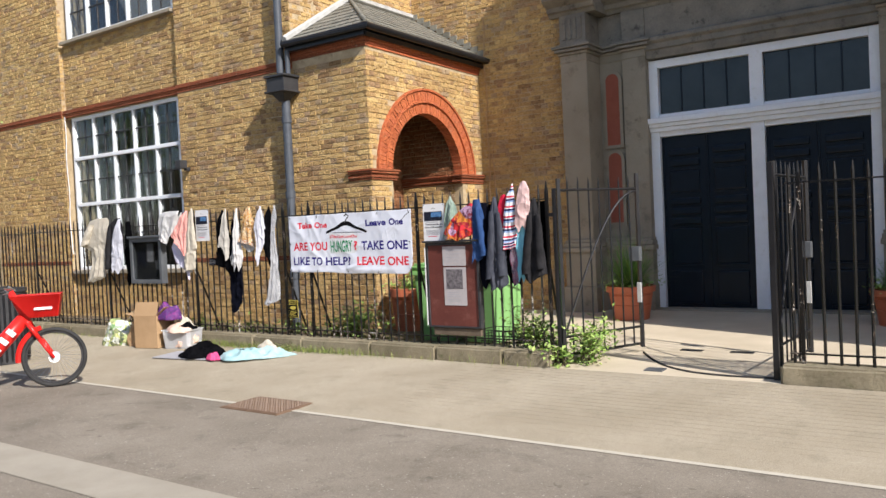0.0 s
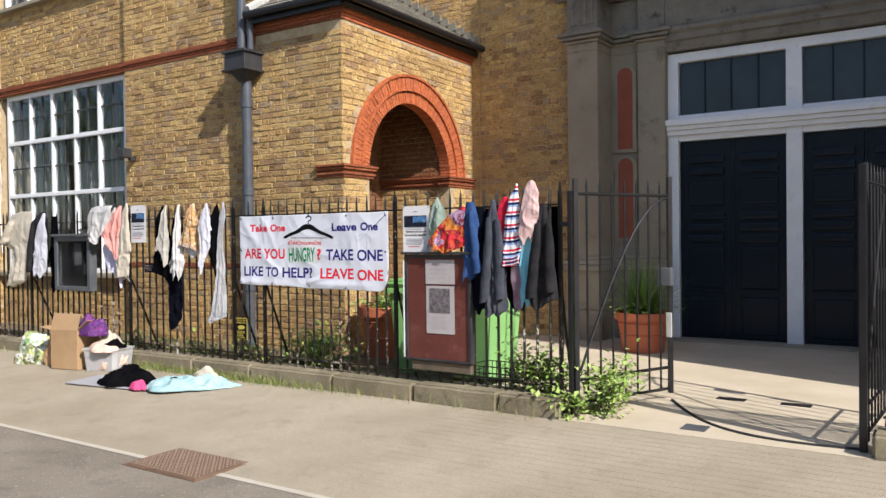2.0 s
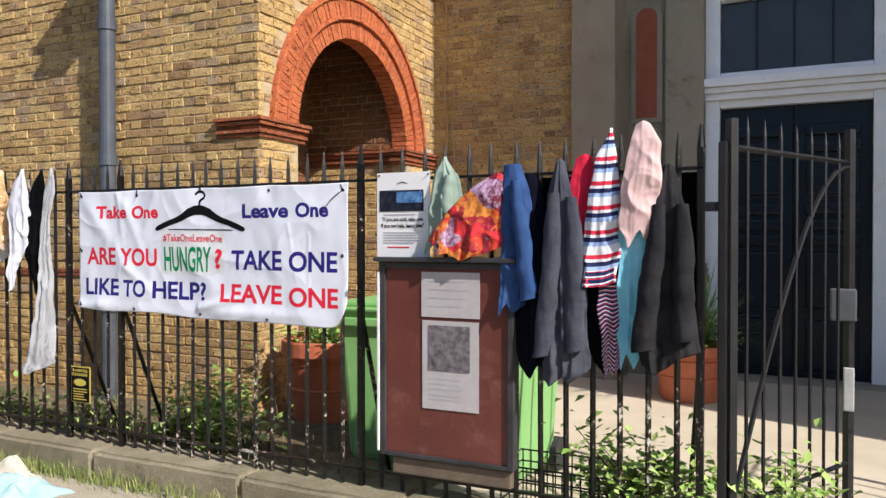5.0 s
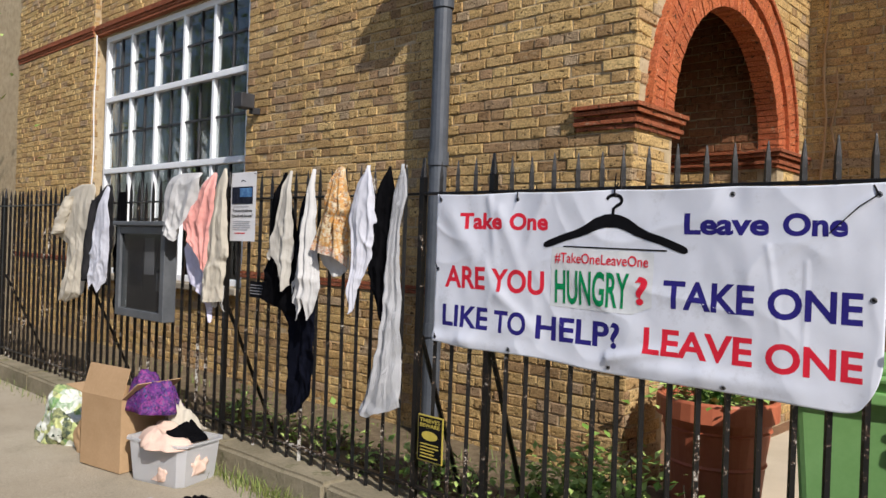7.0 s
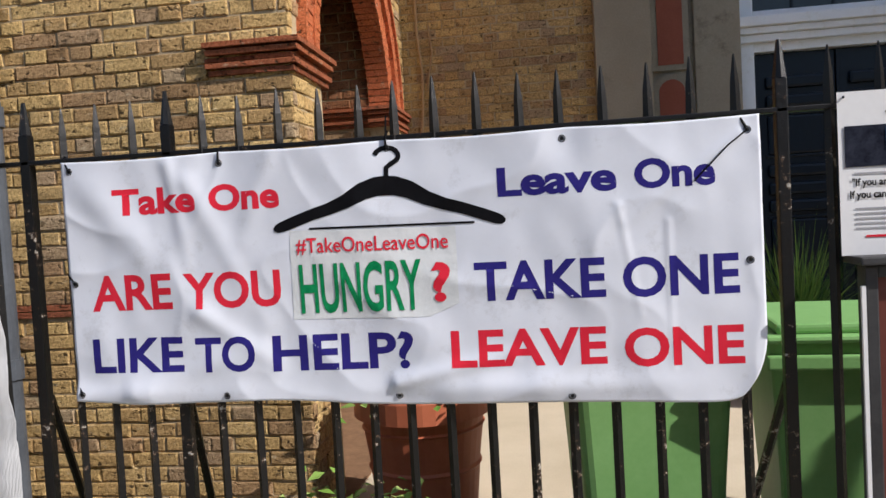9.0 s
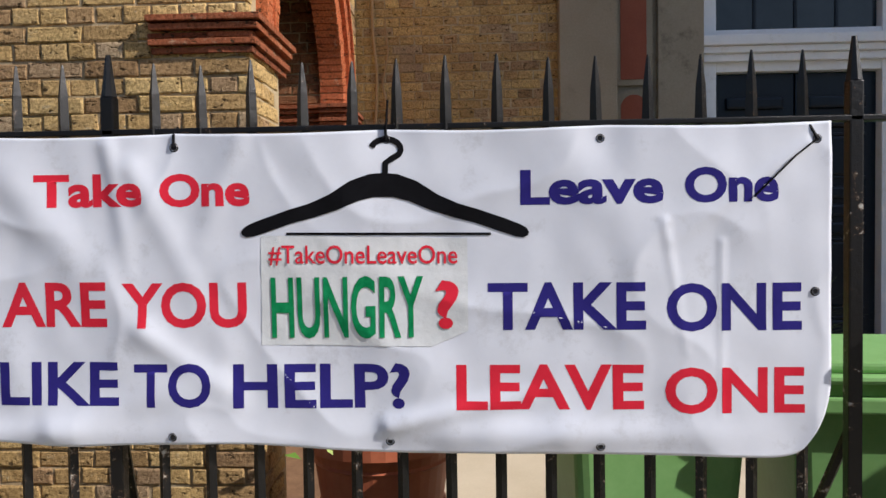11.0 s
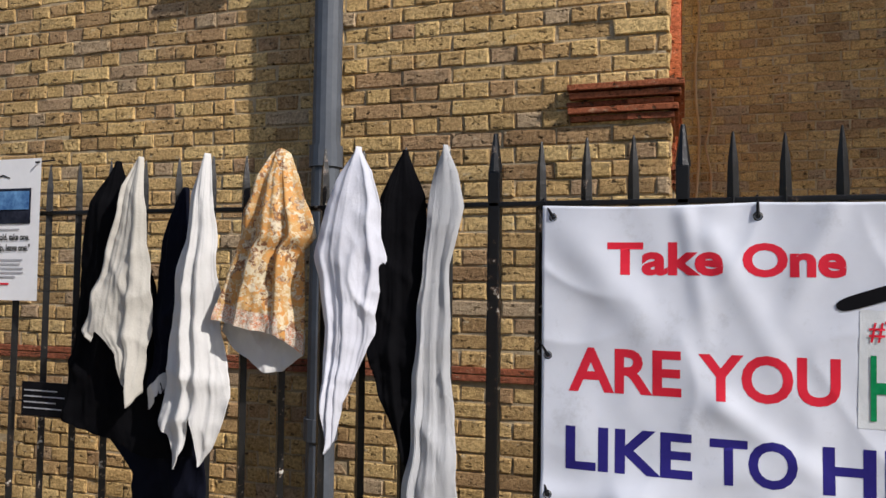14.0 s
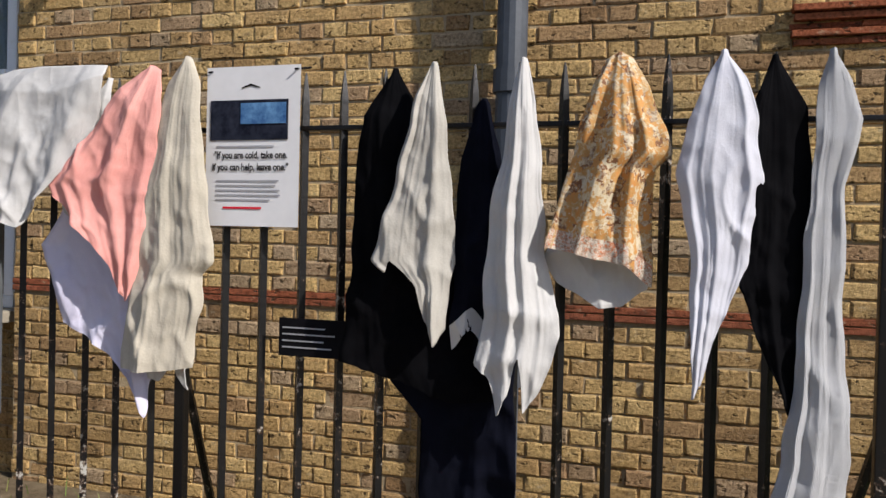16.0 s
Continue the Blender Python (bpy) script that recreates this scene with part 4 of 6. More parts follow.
def picket_mesh(h, w=.0095, tip=.16):
    bm = bmesh.new()
    rings = [(0, w, w), (h - tip, w, w), (h - tip + .012, w * 1.05, w * 1.05), (h - tip * .45, w * .95, w * .8), (h - .012, w * .35, w * .3), (h, .0015, .0015)]
    prev = None
    for z, a, b in rings:
        r = [bm.verts.new(p) for p in ((-a, -b, z), (a, -b, z), (a, b, z), (-a, b, z))]
        if prev:
            for i in range(4):
                bm.faces.new((prev[i], prev[(i + 1) % 4], r[(i + 1) % 4], r[i]))
        prev = r
    bm.faces.new(prev)
    me = bpy.data.meshes.new("picket")
    bm.to_mesh(me)
    bm.free()
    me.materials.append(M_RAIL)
    return me


PICKET = picket_mesh(1.935 - .2)


def picket_x(k):
    """Places of the bars: three lengths of railing, each with its own spacing."""
    if k < 1:
        return -.127 + (k - 1) * .1215
    return .335 + (k - 5) * .1155 if k < 20 else 2.065 + (k - 20) * .1222




def railing(x0, x1, posts, label, name="railing"):
    f = thing(name, ((x0 + x1) / 2, 0, .2), label, "railing")
    k = -110
    while picket_x(k) < x0:
        k += 1
    while picket_x(k) < x1:
        x = picket_x(k)
        if all(abs(x - p) > .05 for p in posts):
            ob = new("picket", PICKET)
            ob.parent = f
            ob.location = (x - f.location.x, rng.uniform(-.002, .002), rng.uniform(-.006, .006))
            ob.rotation_euler = (rng.uniform(-.0015, .0015), rng.uniform(-.005, .005), radians(45))
        k += 1
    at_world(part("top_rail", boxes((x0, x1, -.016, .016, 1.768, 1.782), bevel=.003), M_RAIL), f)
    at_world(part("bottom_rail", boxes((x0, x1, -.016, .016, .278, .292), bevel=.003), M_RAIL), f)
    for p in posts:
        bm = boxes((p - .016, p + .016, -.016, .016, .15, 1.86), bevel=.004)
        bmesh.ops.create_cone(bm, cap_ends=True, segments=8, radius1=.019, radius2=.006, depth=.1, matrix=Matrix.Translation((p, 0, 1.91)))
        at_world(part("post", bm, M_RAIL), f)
        bm = bmesh.new()
        rod(bm, (p, .02, 1.05), (p - .12, .5, .12), .013, 6)
        at_world(part("back_stay", bm, M_RAIL), f)
    return f


railing(-12.5, 3.76, (-8.3, -6.35, -4.15, -1.965, -.127, .335, 2.065, 3.75), "black iron railings with spear tips and flaking paint")
railing(6.06, 11.5, (6.17, 8.2), "black iron railings with spear tips beyond the gateway")


def gate(hinge, end, label):
    """A leaf of the iron gate, standing open inwards, with a curved brace."""
    a, b = Vector((*hinge, 0)), Vector((*end, 0))
    g = thing("iron_gate", (a.x, a.y, .1), label, "gate", "gate leaves")
    L = (b - a).length
    d = (b - a) / L
    P = lambda s, z: a + d * s + Vector((0, 0, z))
    for s, top, nm in ((.02, 1.98, "hanging_stile"), (L - .02, 2.03, "closing_stile")):
        bm = bmesh.new()
        rod(bm, P(s, .1), P(s, top), .026, 4)
        at_world(part(nm, bm, M_BLACKIRON), g)
    for z in (.33, 1.86, .14):
        bm = bmesh.new()
        rod(bm, P(0, z), P(L, z), .014, 4)
        at_world(part("gate_rail", bm, M_BLACKIRON), g)
    n = int(L / .135)
    for i in range(1, n):
        s = L * i / n
        bm = bmesh.new()
        rod(bm, P(s, .14), P(s, 1.93), .009, 6)
        rod(bm, P(s, 1.93), P(s, 2.0), .009, 6, .001)
        at_world(part("gate_bar", bm, M_BLACKIRON), g)
    pts = []
    for i in range(13):
        f = i / 12
        pts.append(P(.06 + (L - .08) * f, .4 + 1.44 * math.sin(f * math.pi / 2) ** 1.0))
    at_world(part("curved_brace", tube(pts, .012, 6), M_BLACKIRON), g)
    c = P(L - .06, 1.14)
    at_world(part("lock_box", boxes((c.x - .07, c.x + .05, c.y - .05, c.y + .04, 1.06, 1.22), bevel=.008), M_GREYMETAL), g)
    c = P(L - .03, .7)
    at_world(part("padlock_plate", boxes((c.x - .02, c.x + .03, c.y - .04, c.y - .015, .6, .82), bevel=.006), M_LEAD), g)
    return g


gate((3.86, .02), (4.345, 1.06), "black iron gate leaf standing open with a curved brace")
gate((5.95, .04), (6.03, 1.22), "black iron gate leaf folded open against the railings")
bm = boxes((5.92, 5.97, -.025, .025, .02, 1.97), bevel=.006)
tagged(part("gate_post", bm, M_BLACKIRON), "black iron gate post at the kerb end", "post")
bm = boxes((3.82, 3.855, -.02, .02, .02, 1.88), (3.73, 3.85, -.012, .012, 1.59, 1.63), bevel=.006)
tagged(part("gate_post", bm, M_BLACKIRON), "black iron gate post with a hinge strap", "post")

# ---- cloth ----


def lerp_rows(rows, z):
    for (z0, l0, r0), (z1, l1, r1) in zip(rows, rows[1:]):
        if z0 >= z >= z1:
            f = (z0 - z) / max(1e-6, z0 - z1)
            return l0 + (l1 - l0) * f, r0 + (r1 - r0) * f
    return rows[-1][1:]


def ridge(x, y, z):
    return 1 - 2 * abs(noise.noise(Vector((x, y, z))))


def with_uv(ob, uvs):
    uv = ob.data.uv_layers.new(name="UVMap")
    loops = np.empty(len(ob.data.loops), dtype=np.int32)
    ob.data.loops.foreach_get("vertex_index", loops)
    uv.data.foreach_set("uv", np.array(uvs, dtype=np.float32)[loops].ravel())


def garment(name, label, category, mat, rows, y0=-.04, folds=3.5, amp=.02, seed=1, hem=.055, nu=64, nv=84, group="clothes on the railings", drape=True, hem_tilt=0.0, bottom=None, sleeves=(), seam=False):
    """Cloth hung from a spear tip. rows: height, left and right edge, from the top down. Pleats fan out from the tip over a
    rounded body, and the hem runs in slack points; bottom gives its heights from the left to the right edge.
    sleeves: x and z of the top, x and z of the cuff, and the radius."""
    r = random.Random(seed * 17 + 3)
    if rows[0][0] > 1.9 and rows[0][1] < 0:
        rows = [(rows[0][0] - .028,) + tuple(rows[0][1:])] + [(min(q[0], rows[0][0] - .04), q[1], q[2]) for q in rows[1:]]
    if rows[0][2] - rows[0][1] < .08:
        mid = .5 * (rows[0][1] + rows[0][2])
        rows = [(rows[0][0] + .014, mid - .005, mid + .005)] + list(rows)
    zt, zb = rows[0][0], rows[-1][0]
    w0, w1 = rows[-2][2] - rows[-2][1], rows[-1][2] - rows[-1][1]
    if w1 < .62 * w0:
        c = .5 * (rows[-1][1] + rows[-1][2])
        rows = rows[:-1] + [(zb, c - .31 * w0, c + .31 * w0)]
    if bottom is None:
        n = max(3, round(folds) + 2)
        bottom = [zb + hem * (((k + seed) % 2) * .9 - .15 + r.uniform(-.35, .35)) + hem_tilt * (k / (n - 1) - .5) for k in range(n)]
    n = len(bottom)
    pleats = []
    for k in range(max(3, round(folds * 1.7))):
        pleats.append((r.uniform(.04, .96), r.uniform(-.16, .16), r.uniform(.05, .13), amp * r.uniform(.28, .75), r.uniform(0, 6.28), r.uniform(2.5, 6.0)))
    verts, faces, uvs = [], [], []
    for j in range(nv + 1):
        v = j / nv
        for i in range(nu + 1):
            u = i / nu
            f = u * (n - 1)
            k = min(n - 2, int(f))
            g = f - k
            g = g * g * (3 - 2 * g) * .5 + g * .5
            zlow = bottom[k] + (bottom[k + 1] - bottom[k]) * g
            z = zt + (zlow - zt) * v
            l, rr = lerp_rows(rows, max(z, rows[-1][0]))
            wide = rr - l
            edge = .014 * noise.noise(Vector((z * 9, seed * 3.1, 4 + round(u)))) * min(1, v * 4)
            sway = .012 * noise.noise(Vector((z * 4, seed * 3.1, 0))) * v
            x = l + wide * u + sway + edge * abs(2 * u - 1)
            grow = min(1.0, v * 1.5 + .12)
            y = y0
            for c, drift, wd, h, ph, fq in pleats:
                q = max(0.0, 1 - abs(u - c - drift * (v - .3)) / (1.7 * wd * (1.25 - .35 * v)))
                y -= h * grow * (.6 * q ** 1.5 + .4 * q) * (.62 + .38 * math.sin(ph + fq * v))
            y += amp * .55 * grow
            uw = u + .16 * noise.noise(Vector((u * 2.5, v * 1.6, seed * 1.1)))
            y -= amp * .10 * grow * max(-.15, ridge(uw * folds * 1.5, v * .55, seed * 2.3)) ** 1 + amp * .05 * grow * max(0.0, ridge(uw * folds * 3.1 + 7, v * .8, seed * 1.3)) ** 2
            y -= .010 * noise.noise(Vector((x * 7 + z * 4.5, z * 5.5 - x * 3, seed * 1.7))) * grow
            y -= .013 * max(0.0, ridge(x * 6 - z * 3.5, z * 5 + x * 5, seed + .5)) ** 2 * grow
            y -= .0038 * ridge(x * 20 + z * 9, z * 17 - x * 12, seed + 3.5) * grow
            y -= .0035 * max(0.0, ridge(x * 13 + z * 2.5, z * 3.0, seed * .7 + 2)) ** 2 * grow
            if drape:
                y -= .045 * v * (1 - u)
                y -= min(.022, .12 * wide) * math.sin(math.pi * u) ** .8 * (.35 + .65 * grow)
                y += .04 * max(0.0, 1 - v * 6) * (.8 - math.sin(math.pi * u) * .3)
            verts.append((x, min(y, .012) if y0 < 0 else y, z))
            uvs.append((u, v))
    for j in range(nv):
        for i in range(nu):
            a = j * (nu + 1) + i
            faces.append((a, a + nu + 1, a + nu + 2, a + 1))
    ob = raw(name, verts, faces, mat, smooth=True)
    with_uv(ob, uvs)
    m = ob.modifiers.new("thickness", "SOLIDIFY")
    m.thickness, m.offset = .004, 0
    if seam:
        deep = 3 if seam is True else 9
        sv = [(x, y - .003, z) for x, y, z in verts[-deep * (nu + 1):]]
        sf = [(a, a + nu + 1, a + nu + 2, a + 1) for jj in range(deep - 1) for a in range(jj * (nu + 1), jj * (nu + 1) + nu)]
        h_ = raw("hem", sv, sf, mat if seam is True else seam, ob, smooth=True)
        with_uv(h_, uvs[-deep * (nu + 1):])
    for xa, za, xb, zb_, rad in sleeves:
        tv, tf, tu = [], [], []
        for j in range(31):
            f = j / 30
            bend = .02 * math.sin(f * 3.0 + seed) + .012 * noise.noise(Vector((f * 5, seed, 8)))
            for i in range(19):
                a = 2 * math.pi * i / 18
                q = rad * (.55 + .45 * min(1, f * 2.5)) * (1 + .16 * ridge(math.cos(a) * 1.3, f * 6 + math.sin(a), seed) + .10 * noise.noise(Vector((f * 14, math.sin(a) * 2, seed))))
                tv.append((xa + (xb - xa) * f + bend + q * math.cos(a), y0 - .028 + .75 * q * math.sin(a) - .015 * f, za + (zb_ - za) * f + .01 * math.cos(a) * (f > .95)))
                tu.append((i / 18, .3 + .6 * f))
        for j in range(30):
            for i in range(18):
                a = j * 19 + i
                tf.append((a, a + 1, a + 20, a + 19))
        with_uv(raw("sleeve", tv, tf, mat, ob, smooth=True), tu)
    return tagged(ob, label, category, group)


G = garment
# far group beside the noticeboard
G("cream_coat", "cream knitted coat hung on the railing tips", "coat", C_CREAM, [(1.97, -4.4, -4.12), (1.9, -4.6, -4.06), (1.6, -4.78, -4.04), (1.5, -4.8, -4.1), (1.42, -4.55, -4.1), (1.2, -4.52, -4.16), (1.0, -4.62, -4.2), (0.9, -4.68, -4.42)], folds=2.5, amp=.04, seed=2, sleeves=((-4.5, 1.84, -4.66, 1.5, .07),))
G("dark_shirt", "dark grey top hung on the railings", "top", C_DARKGREY, [(1.95, -3.9, -3.78), (1.8, -4.04, -3.68), (1.45, -4.12, -3.66), (1.1, -4.06, -3.74)], folds=2, seed=3, y0=-.03, sleeves=((-3.98, 1.8, -4.05, 1.12, .05),))
G("pale_blouse", "pale blue-white blouse hung on a spear tip", "blouse", C_BLUEWHITE, [(1.92, -3.74, -3.68), (1.6, -3.86, -3.6), (1.25, -3.87, -3.6), (1.06, -3.85, -3.68)], folds=2, seed=4, y0=-.09)
G("black_jumper", "black jumper hung low behind the blouse", "jumper", C_BLACK, [(1.86, -3.6, -3.48), (1.4, -3.66, -3.42), (0.86, -3.62, -3.4)], folds=3, seed=5, y0=-.02, drape=False)
# group between the noticeboard and the sheet
G("white_shirt", "white cotton shirt draped over two spear tips", "shirt", C_WHITE, [(1.985, -2.52, -2.18), (1.93, -2.6, -2.17), (1.82, -2.64, -2.2), (1.66, -2.64, -2.24), (1.5, -2.6, -2.34)], folds=3, amp=0.055, seed=6, y0=-0.11, bottom=[1.55, 1.54, 1.5, 1.48, 1.55, 1.75], seam=True)
G("white_vest", "small white vest hung on a spear tip", "vest", C_WHITE, [(1.95, -2.235, -2.220), (1.8, -2.295, -2.185), (1.5, -2.335, -2.135)], folds=2, seed=7, y0=-.035)
G("lavender_shirt", "pale lavender shirt hanging below the pink one", "shirt", C_LAVENDER, [(1.62, -2.28, -2.08), (1.43, -2.42, -2.04), (1.3, -2.36, -2.03), (1.18, -2.33, -2.03), (1.05, -2.2, -2.03), (0.93, -2.12, -2.04)], folds=3, amp=0.035, seed=8, y0=-0.07, drape=False, hem_tilt=-.08, bottom=[1.2, 1.17, 1.12, 1.0, 0.94, 1.05], seam=True)
G("pink_tunic", "coral pink cotton top pulled sideways over a tip", "top", C_PINK, [(1.965, -2.06, -2.0), (1.88, -2.12, -1.985), (1.75, -2.22, -1.985), (1.61, -2.335, -1.985), (1.5, -2.27, -1.995), (1.38, -2.19, -2.02), (1.28, -2.13, -2.08)], folds=2.5, amp=0.045, seed=9, y0=-0.1, bottom=[1.57, 1.44, 1.32, 1.28, 1.36], seam=True)
G("cream_dress", "cream textured dress hung from a spear tip", "dress", C_CREAM, [(1.99, -1.94, -1.905), (1.9, -1.975, -1.872), (1.7, -2.01, -1.85), (1.5, -2.035, -1.82), (1.395, -2.05, -1.806), (1.36, -2.055, -1.85), (1.1, -2.08, -1.865)], folds=3, amp=0.032, seed=10, y0=-0.085, bottom=[1.09, 1.085, 1.09, 1.1], seam=True)
G("cream_slip", "cream slip showing below the dress", "slip", C_WHITE, [(1.2, -2.06, -1.905), (1.045, -2.055, -1.91)], folds=2, seed=11, y0=-.05, drape=False)
# group between the sheet and the banner
G("black_hoodie", "black hoodie hung from a spear tip", "hoodie", C_BLACK, [(1.945, -1.326, -1.306), (1.8, -1.39, -1.23), (1.55, -1.415, -1.15), (1.15, -1.415, -1.02), (1.06, -1.35, -1.0)], folds=3, amp=.03, seed=12, y0=-.03, bottom=[1.15, 1.11, 1.06, 1.07], seam=True)
G("grey_jumper", "pale beige jumper hung by its collar on a tip", "jumper", C_BEIGE, [(1.945, -1.2, -1.18), (1.82, -1.235, -1.155), (1.6, -1.285, -1.13), (1.42, -1.33, -1.122), (1.36, -1.26, -1.13), (1.21, -1.2, -1.15)], folds=2.5, amp=0.045, seed=13, y0=-0.085, bottom=[1.39, 1.42, 1.27, 1.21, 1.25], seam=True)
G("navy_tunic", "navy top with a white edge on a spear tip", "top", C_NAVY, [(1.83, -1.085, -1.055), (1.6, -1.13, -0.99), (1.2, -1.13, -0.97)], folds=2, seed=14, y0=-.03, seam=C_WHITE)
G("navy_trousers", "long dark navy trousers hanging below the tops", "trousers", C_NAVY, [(1.5, -1.36, -0.97), (1.1, -1.3, -0.965), (1.0, -1.215, -0.96), (0.8, -1.21, -0.96), (0.62, -1.21, -0.98), (0.48, -1.22, -1.06)], folds=2, amp=.025, seed=15, y0=-.022, drape=False, bottom=[.50, .47, .49, .6], seam=True)
G("white_blouse", "white blouse with a ruffled hem on a spear tip", "blouse", C_WHITE, [(1.945, -0.966, -0.946), (1.82, -0.985, -0.92), (1.6, -1.005, -0.9), (1.45, -1.022, -0.885), (1.3, -1.03, -0.85), (1.18, -1.06, -0.86), (1.05, -1.02, -0.9)], folds=3.5, amp=0.045, seed=16, y0=-0.09, bottom=[1.17, 1.15, 1.055, 1.1, 1.2, 1.06, 1.1, 1.25], seam=True)
G("white_petticoat", "white petticoat below the floral blouse", "petticoat", C_WHITE, [(1.5, -0.885, -0.645), (1.38, -0.9, -0.64), (1.32, -0.86, -0.65)], folds=3, amp=.02, seed=17, y0=-.045, drape=False, bottom=[1.43, 1.36, 1.32, 1.325, 1.37])
G("floral_blouse", "orange and cream floral blouse on a spear tip", "blouse", C_FLORAL, [(1.95, -0.754, -0.694), (1.85, -0.785, -0.655), (1.75, -0.81, -0.612), (1.69, -0.826, -0.597), (1.655, -0.835, -0.636), (1.55, -0.86, -0.64), (1.42, -0.893, -0.64)], folds=4, amp=0.05, seed=18, y0=-0.08, bottom=[1.465, 1.455, 1.44, 1.43, 1.375], seam=C_FLORALHEM)
G("white_tunic", "white cotton top with a twisted sleeve on a tip", "top", C_BLUEWHITE, [(1.945, -0.497, -0.48), (1.86, -0.53, -0.44), (1.76, -0.565, -0.41), (1.64, -0.585, -0.4), (1.5, -0.555, -0.415), (1.42, -0.55, -0.43), (1.25, -0.55, -0.475), (1.13, -0.555, -0.5)], folds=2.5, amp=0.045, seed=19, y0=-0.085, bottom=[1.3, 1.13, 1.16, 1.3, 1.42], seam=True)
G("black_skirt", "black skirt hung from a spear tip", "skirt", C_BLACK, [(1.94, -0.383, -0.366), (1.8, -0.428, -0.308), (1.45, -0.458, -0.268), (1.2, -0.408, -0.268), (1.03, -0.338, -0.278)], folds=2.5, amp=0.035, seed=20, y0=-.035, bottom=[1.42, 1.2, 1.03, 1.05, 1.1], seam=True)
G("ribbed_dress", "long white ribbed dress hung on a spear tip", "dress", C_RIB, [(1.945, -0.262, -0.248), (1.86, -0.28, -0.22), (1.77, -0.292, -0.197), (1.62, -0.297, -0.228), (1.28, -0.318, -0.222), (1.0, -0.345, -0.2), (0.8, -0.385, -0.197), (0.63, -0.455, -0.197)], folds=2.5, amp=0.03, seed=21, y0=-.055, hem_tilt=.05, bottom=[.62, .60, .63, .65, .68], seam=True)
# group beside the gate
G("green_tee", "sage green t-shirt bunched on a spear tip", "t-shirt", C_SAGE, [(1.86, 2.548, 2.568), (1.78, 2.518, 2.638), (1.6, 2.498, 2.678), (1.42, 2.478, 2.658)], folds=3, amp=.03, seed=22, y0=-.045, sleeves=((2.6, 1.78, 2.64, 1.5, .03),))
G("floral_dress", "red and orange floral satin dress pulled sideways", "dress", C_REDFLORAL, [(1.77, 2.818, 2.878), (1.7, 2.718, 2.888), (1.58, 2.598, 2.888), (1.48, 2.518, 2.878), (1.42, 2.538, 2.868), (1.37, 2.598, 2.778)], folds=3.5, amp=.035, seam=True, sleeves=((2.62, 1.56, 2.58, 1.40, .03),), seed=23, y0=-.085, bottom=[1.46, 1.40, 1.37, 1.40, 1.44])
G("blue_shirt", "blue cotton shirt hung on a spear tip", "shirt", C_BLUE, [(1.82, 2.878, 2.958), (1.7, 2.878, 3.008), (1.4, 2.878, 3.038), (1.14, 2.888, 2.958)], folds=2, amp=.03, seed=24, y0=-.075, sleeves=((2.97, 1.74, 3.0, 1.2, .035),))
G("navy_jacket", "dark navy jacket behind the blue shirt", "jacket", C_NAVY, [(1.78, 2.918, 3.038), (1.4, 2.938, 3.118), (.95, 2.948, 3.118), (.86, 2.978, 3.098)], folds=2, amp=.025, seed=25, y0=-.035, sleeves=((3.02, 1.6, 3.05, .92, .038),))
G("charcoal_hoodie", "charcoal fleece hoodie hung by its hood", "hoodie", C_CHARCOAL, [(1.82, 3.128, 3.168), (1.65, 3.098, 3.218), (1.3, 3.068, 3.258), (1.0, 3.078, 3.288), (.88, 3.088, 3.298), (.82, 3.108, 3.218)], folds=2.5, amp=.045, seed=26, y0=-.075, bottom=[.84, .82, .86, .83, .9], sleeves=((3.12, 1.68, 3.10, .95, .042), (3.2, 1.66, 3.25, .98, .04)))
G("red_tunic", "crimson top between the hoodie and the striped shirt", "top", C_RED, [(1.84, 3.218, 3.288), (1.7, 3.188, 3.318), (1.3, 3.218, 3.318)], folds=2, amp=.02, seed=27, y0=-.045)
G("striped_shirt", "red white and navy striped shirt on a spear tip", "shirt", C_STRIPE, [(1.945, 3.373, 3.383), (1.84, 3.328, 3.408), (1.65, 3.288, 3.428), (1.4, 3.258, 3.428), (1.27, 3.253, 3.408)], folds=2.5, amp=.03, seed=28, y0=-.075, bottom=[1.27, 1.265, 1.27, 1.29], seam=C_PIN)
G("dark_cardigan", "dark cardigan below the striped shirt", "cardigan", C_BLACK, [(1.4, 3.238, 3.418), (1.0, 3.268, 3.438), (.88, 3.318, 3.418)], folds=2, amp=.02, seed=29, y0=-.04, drape=False)
G("pinstriped_tunic", "navy pinstriped top hanging low", "top", C_PIN, [(1.3, 3.328, 3.418), (1.05, 3.338, 3.438), (.88, 3.358, 3.418)], folds=2, amp=.02, seed=30, y0=-.07, drape=False)
G("pink_jumper", "pale pink jersey jumper draped over a tip", "jumper", C_PALEPINK, [(1.965, 3.49, 3.55), (1.88, 3.47, 3.6), (1.7, 3.44, 3.6), (1.55, 3.425, 3.57), (1.46, 3.45, 3.53)], folds=2.5, amp=.012, seed=31, y0=-.085, seam=True)
G("turquoise_tunic", "turquoise top hanging below the pink jumper", "top", C_AQUA, [(1.6, 3.418, 3.538), (1.2, 3.418, 3.538), (.93, 3.428, 3.508)], folds=2, amp=.02, seed=32, y0=-.085, drape=False)
G("grey_jacket", "dark grey jacket with a white collar label", "jacket", C_DARKGREY, [(1.78, 3.598, 3.648), (1.6, 3.548, 3.698), (1.2, 3.518, 3.728), (1.0, 3.508, 3.758), (.9, 3.538, 3.698)], folds=2.5, amp=.04, seed=33, y0=-.07, bottom=[.94, .9, .93, .98, 1.0], sleeves=((3.575, 1.62, 3.55, 1.0, .042), (3.67, 1.62, 3.72, 1.05, .04)))
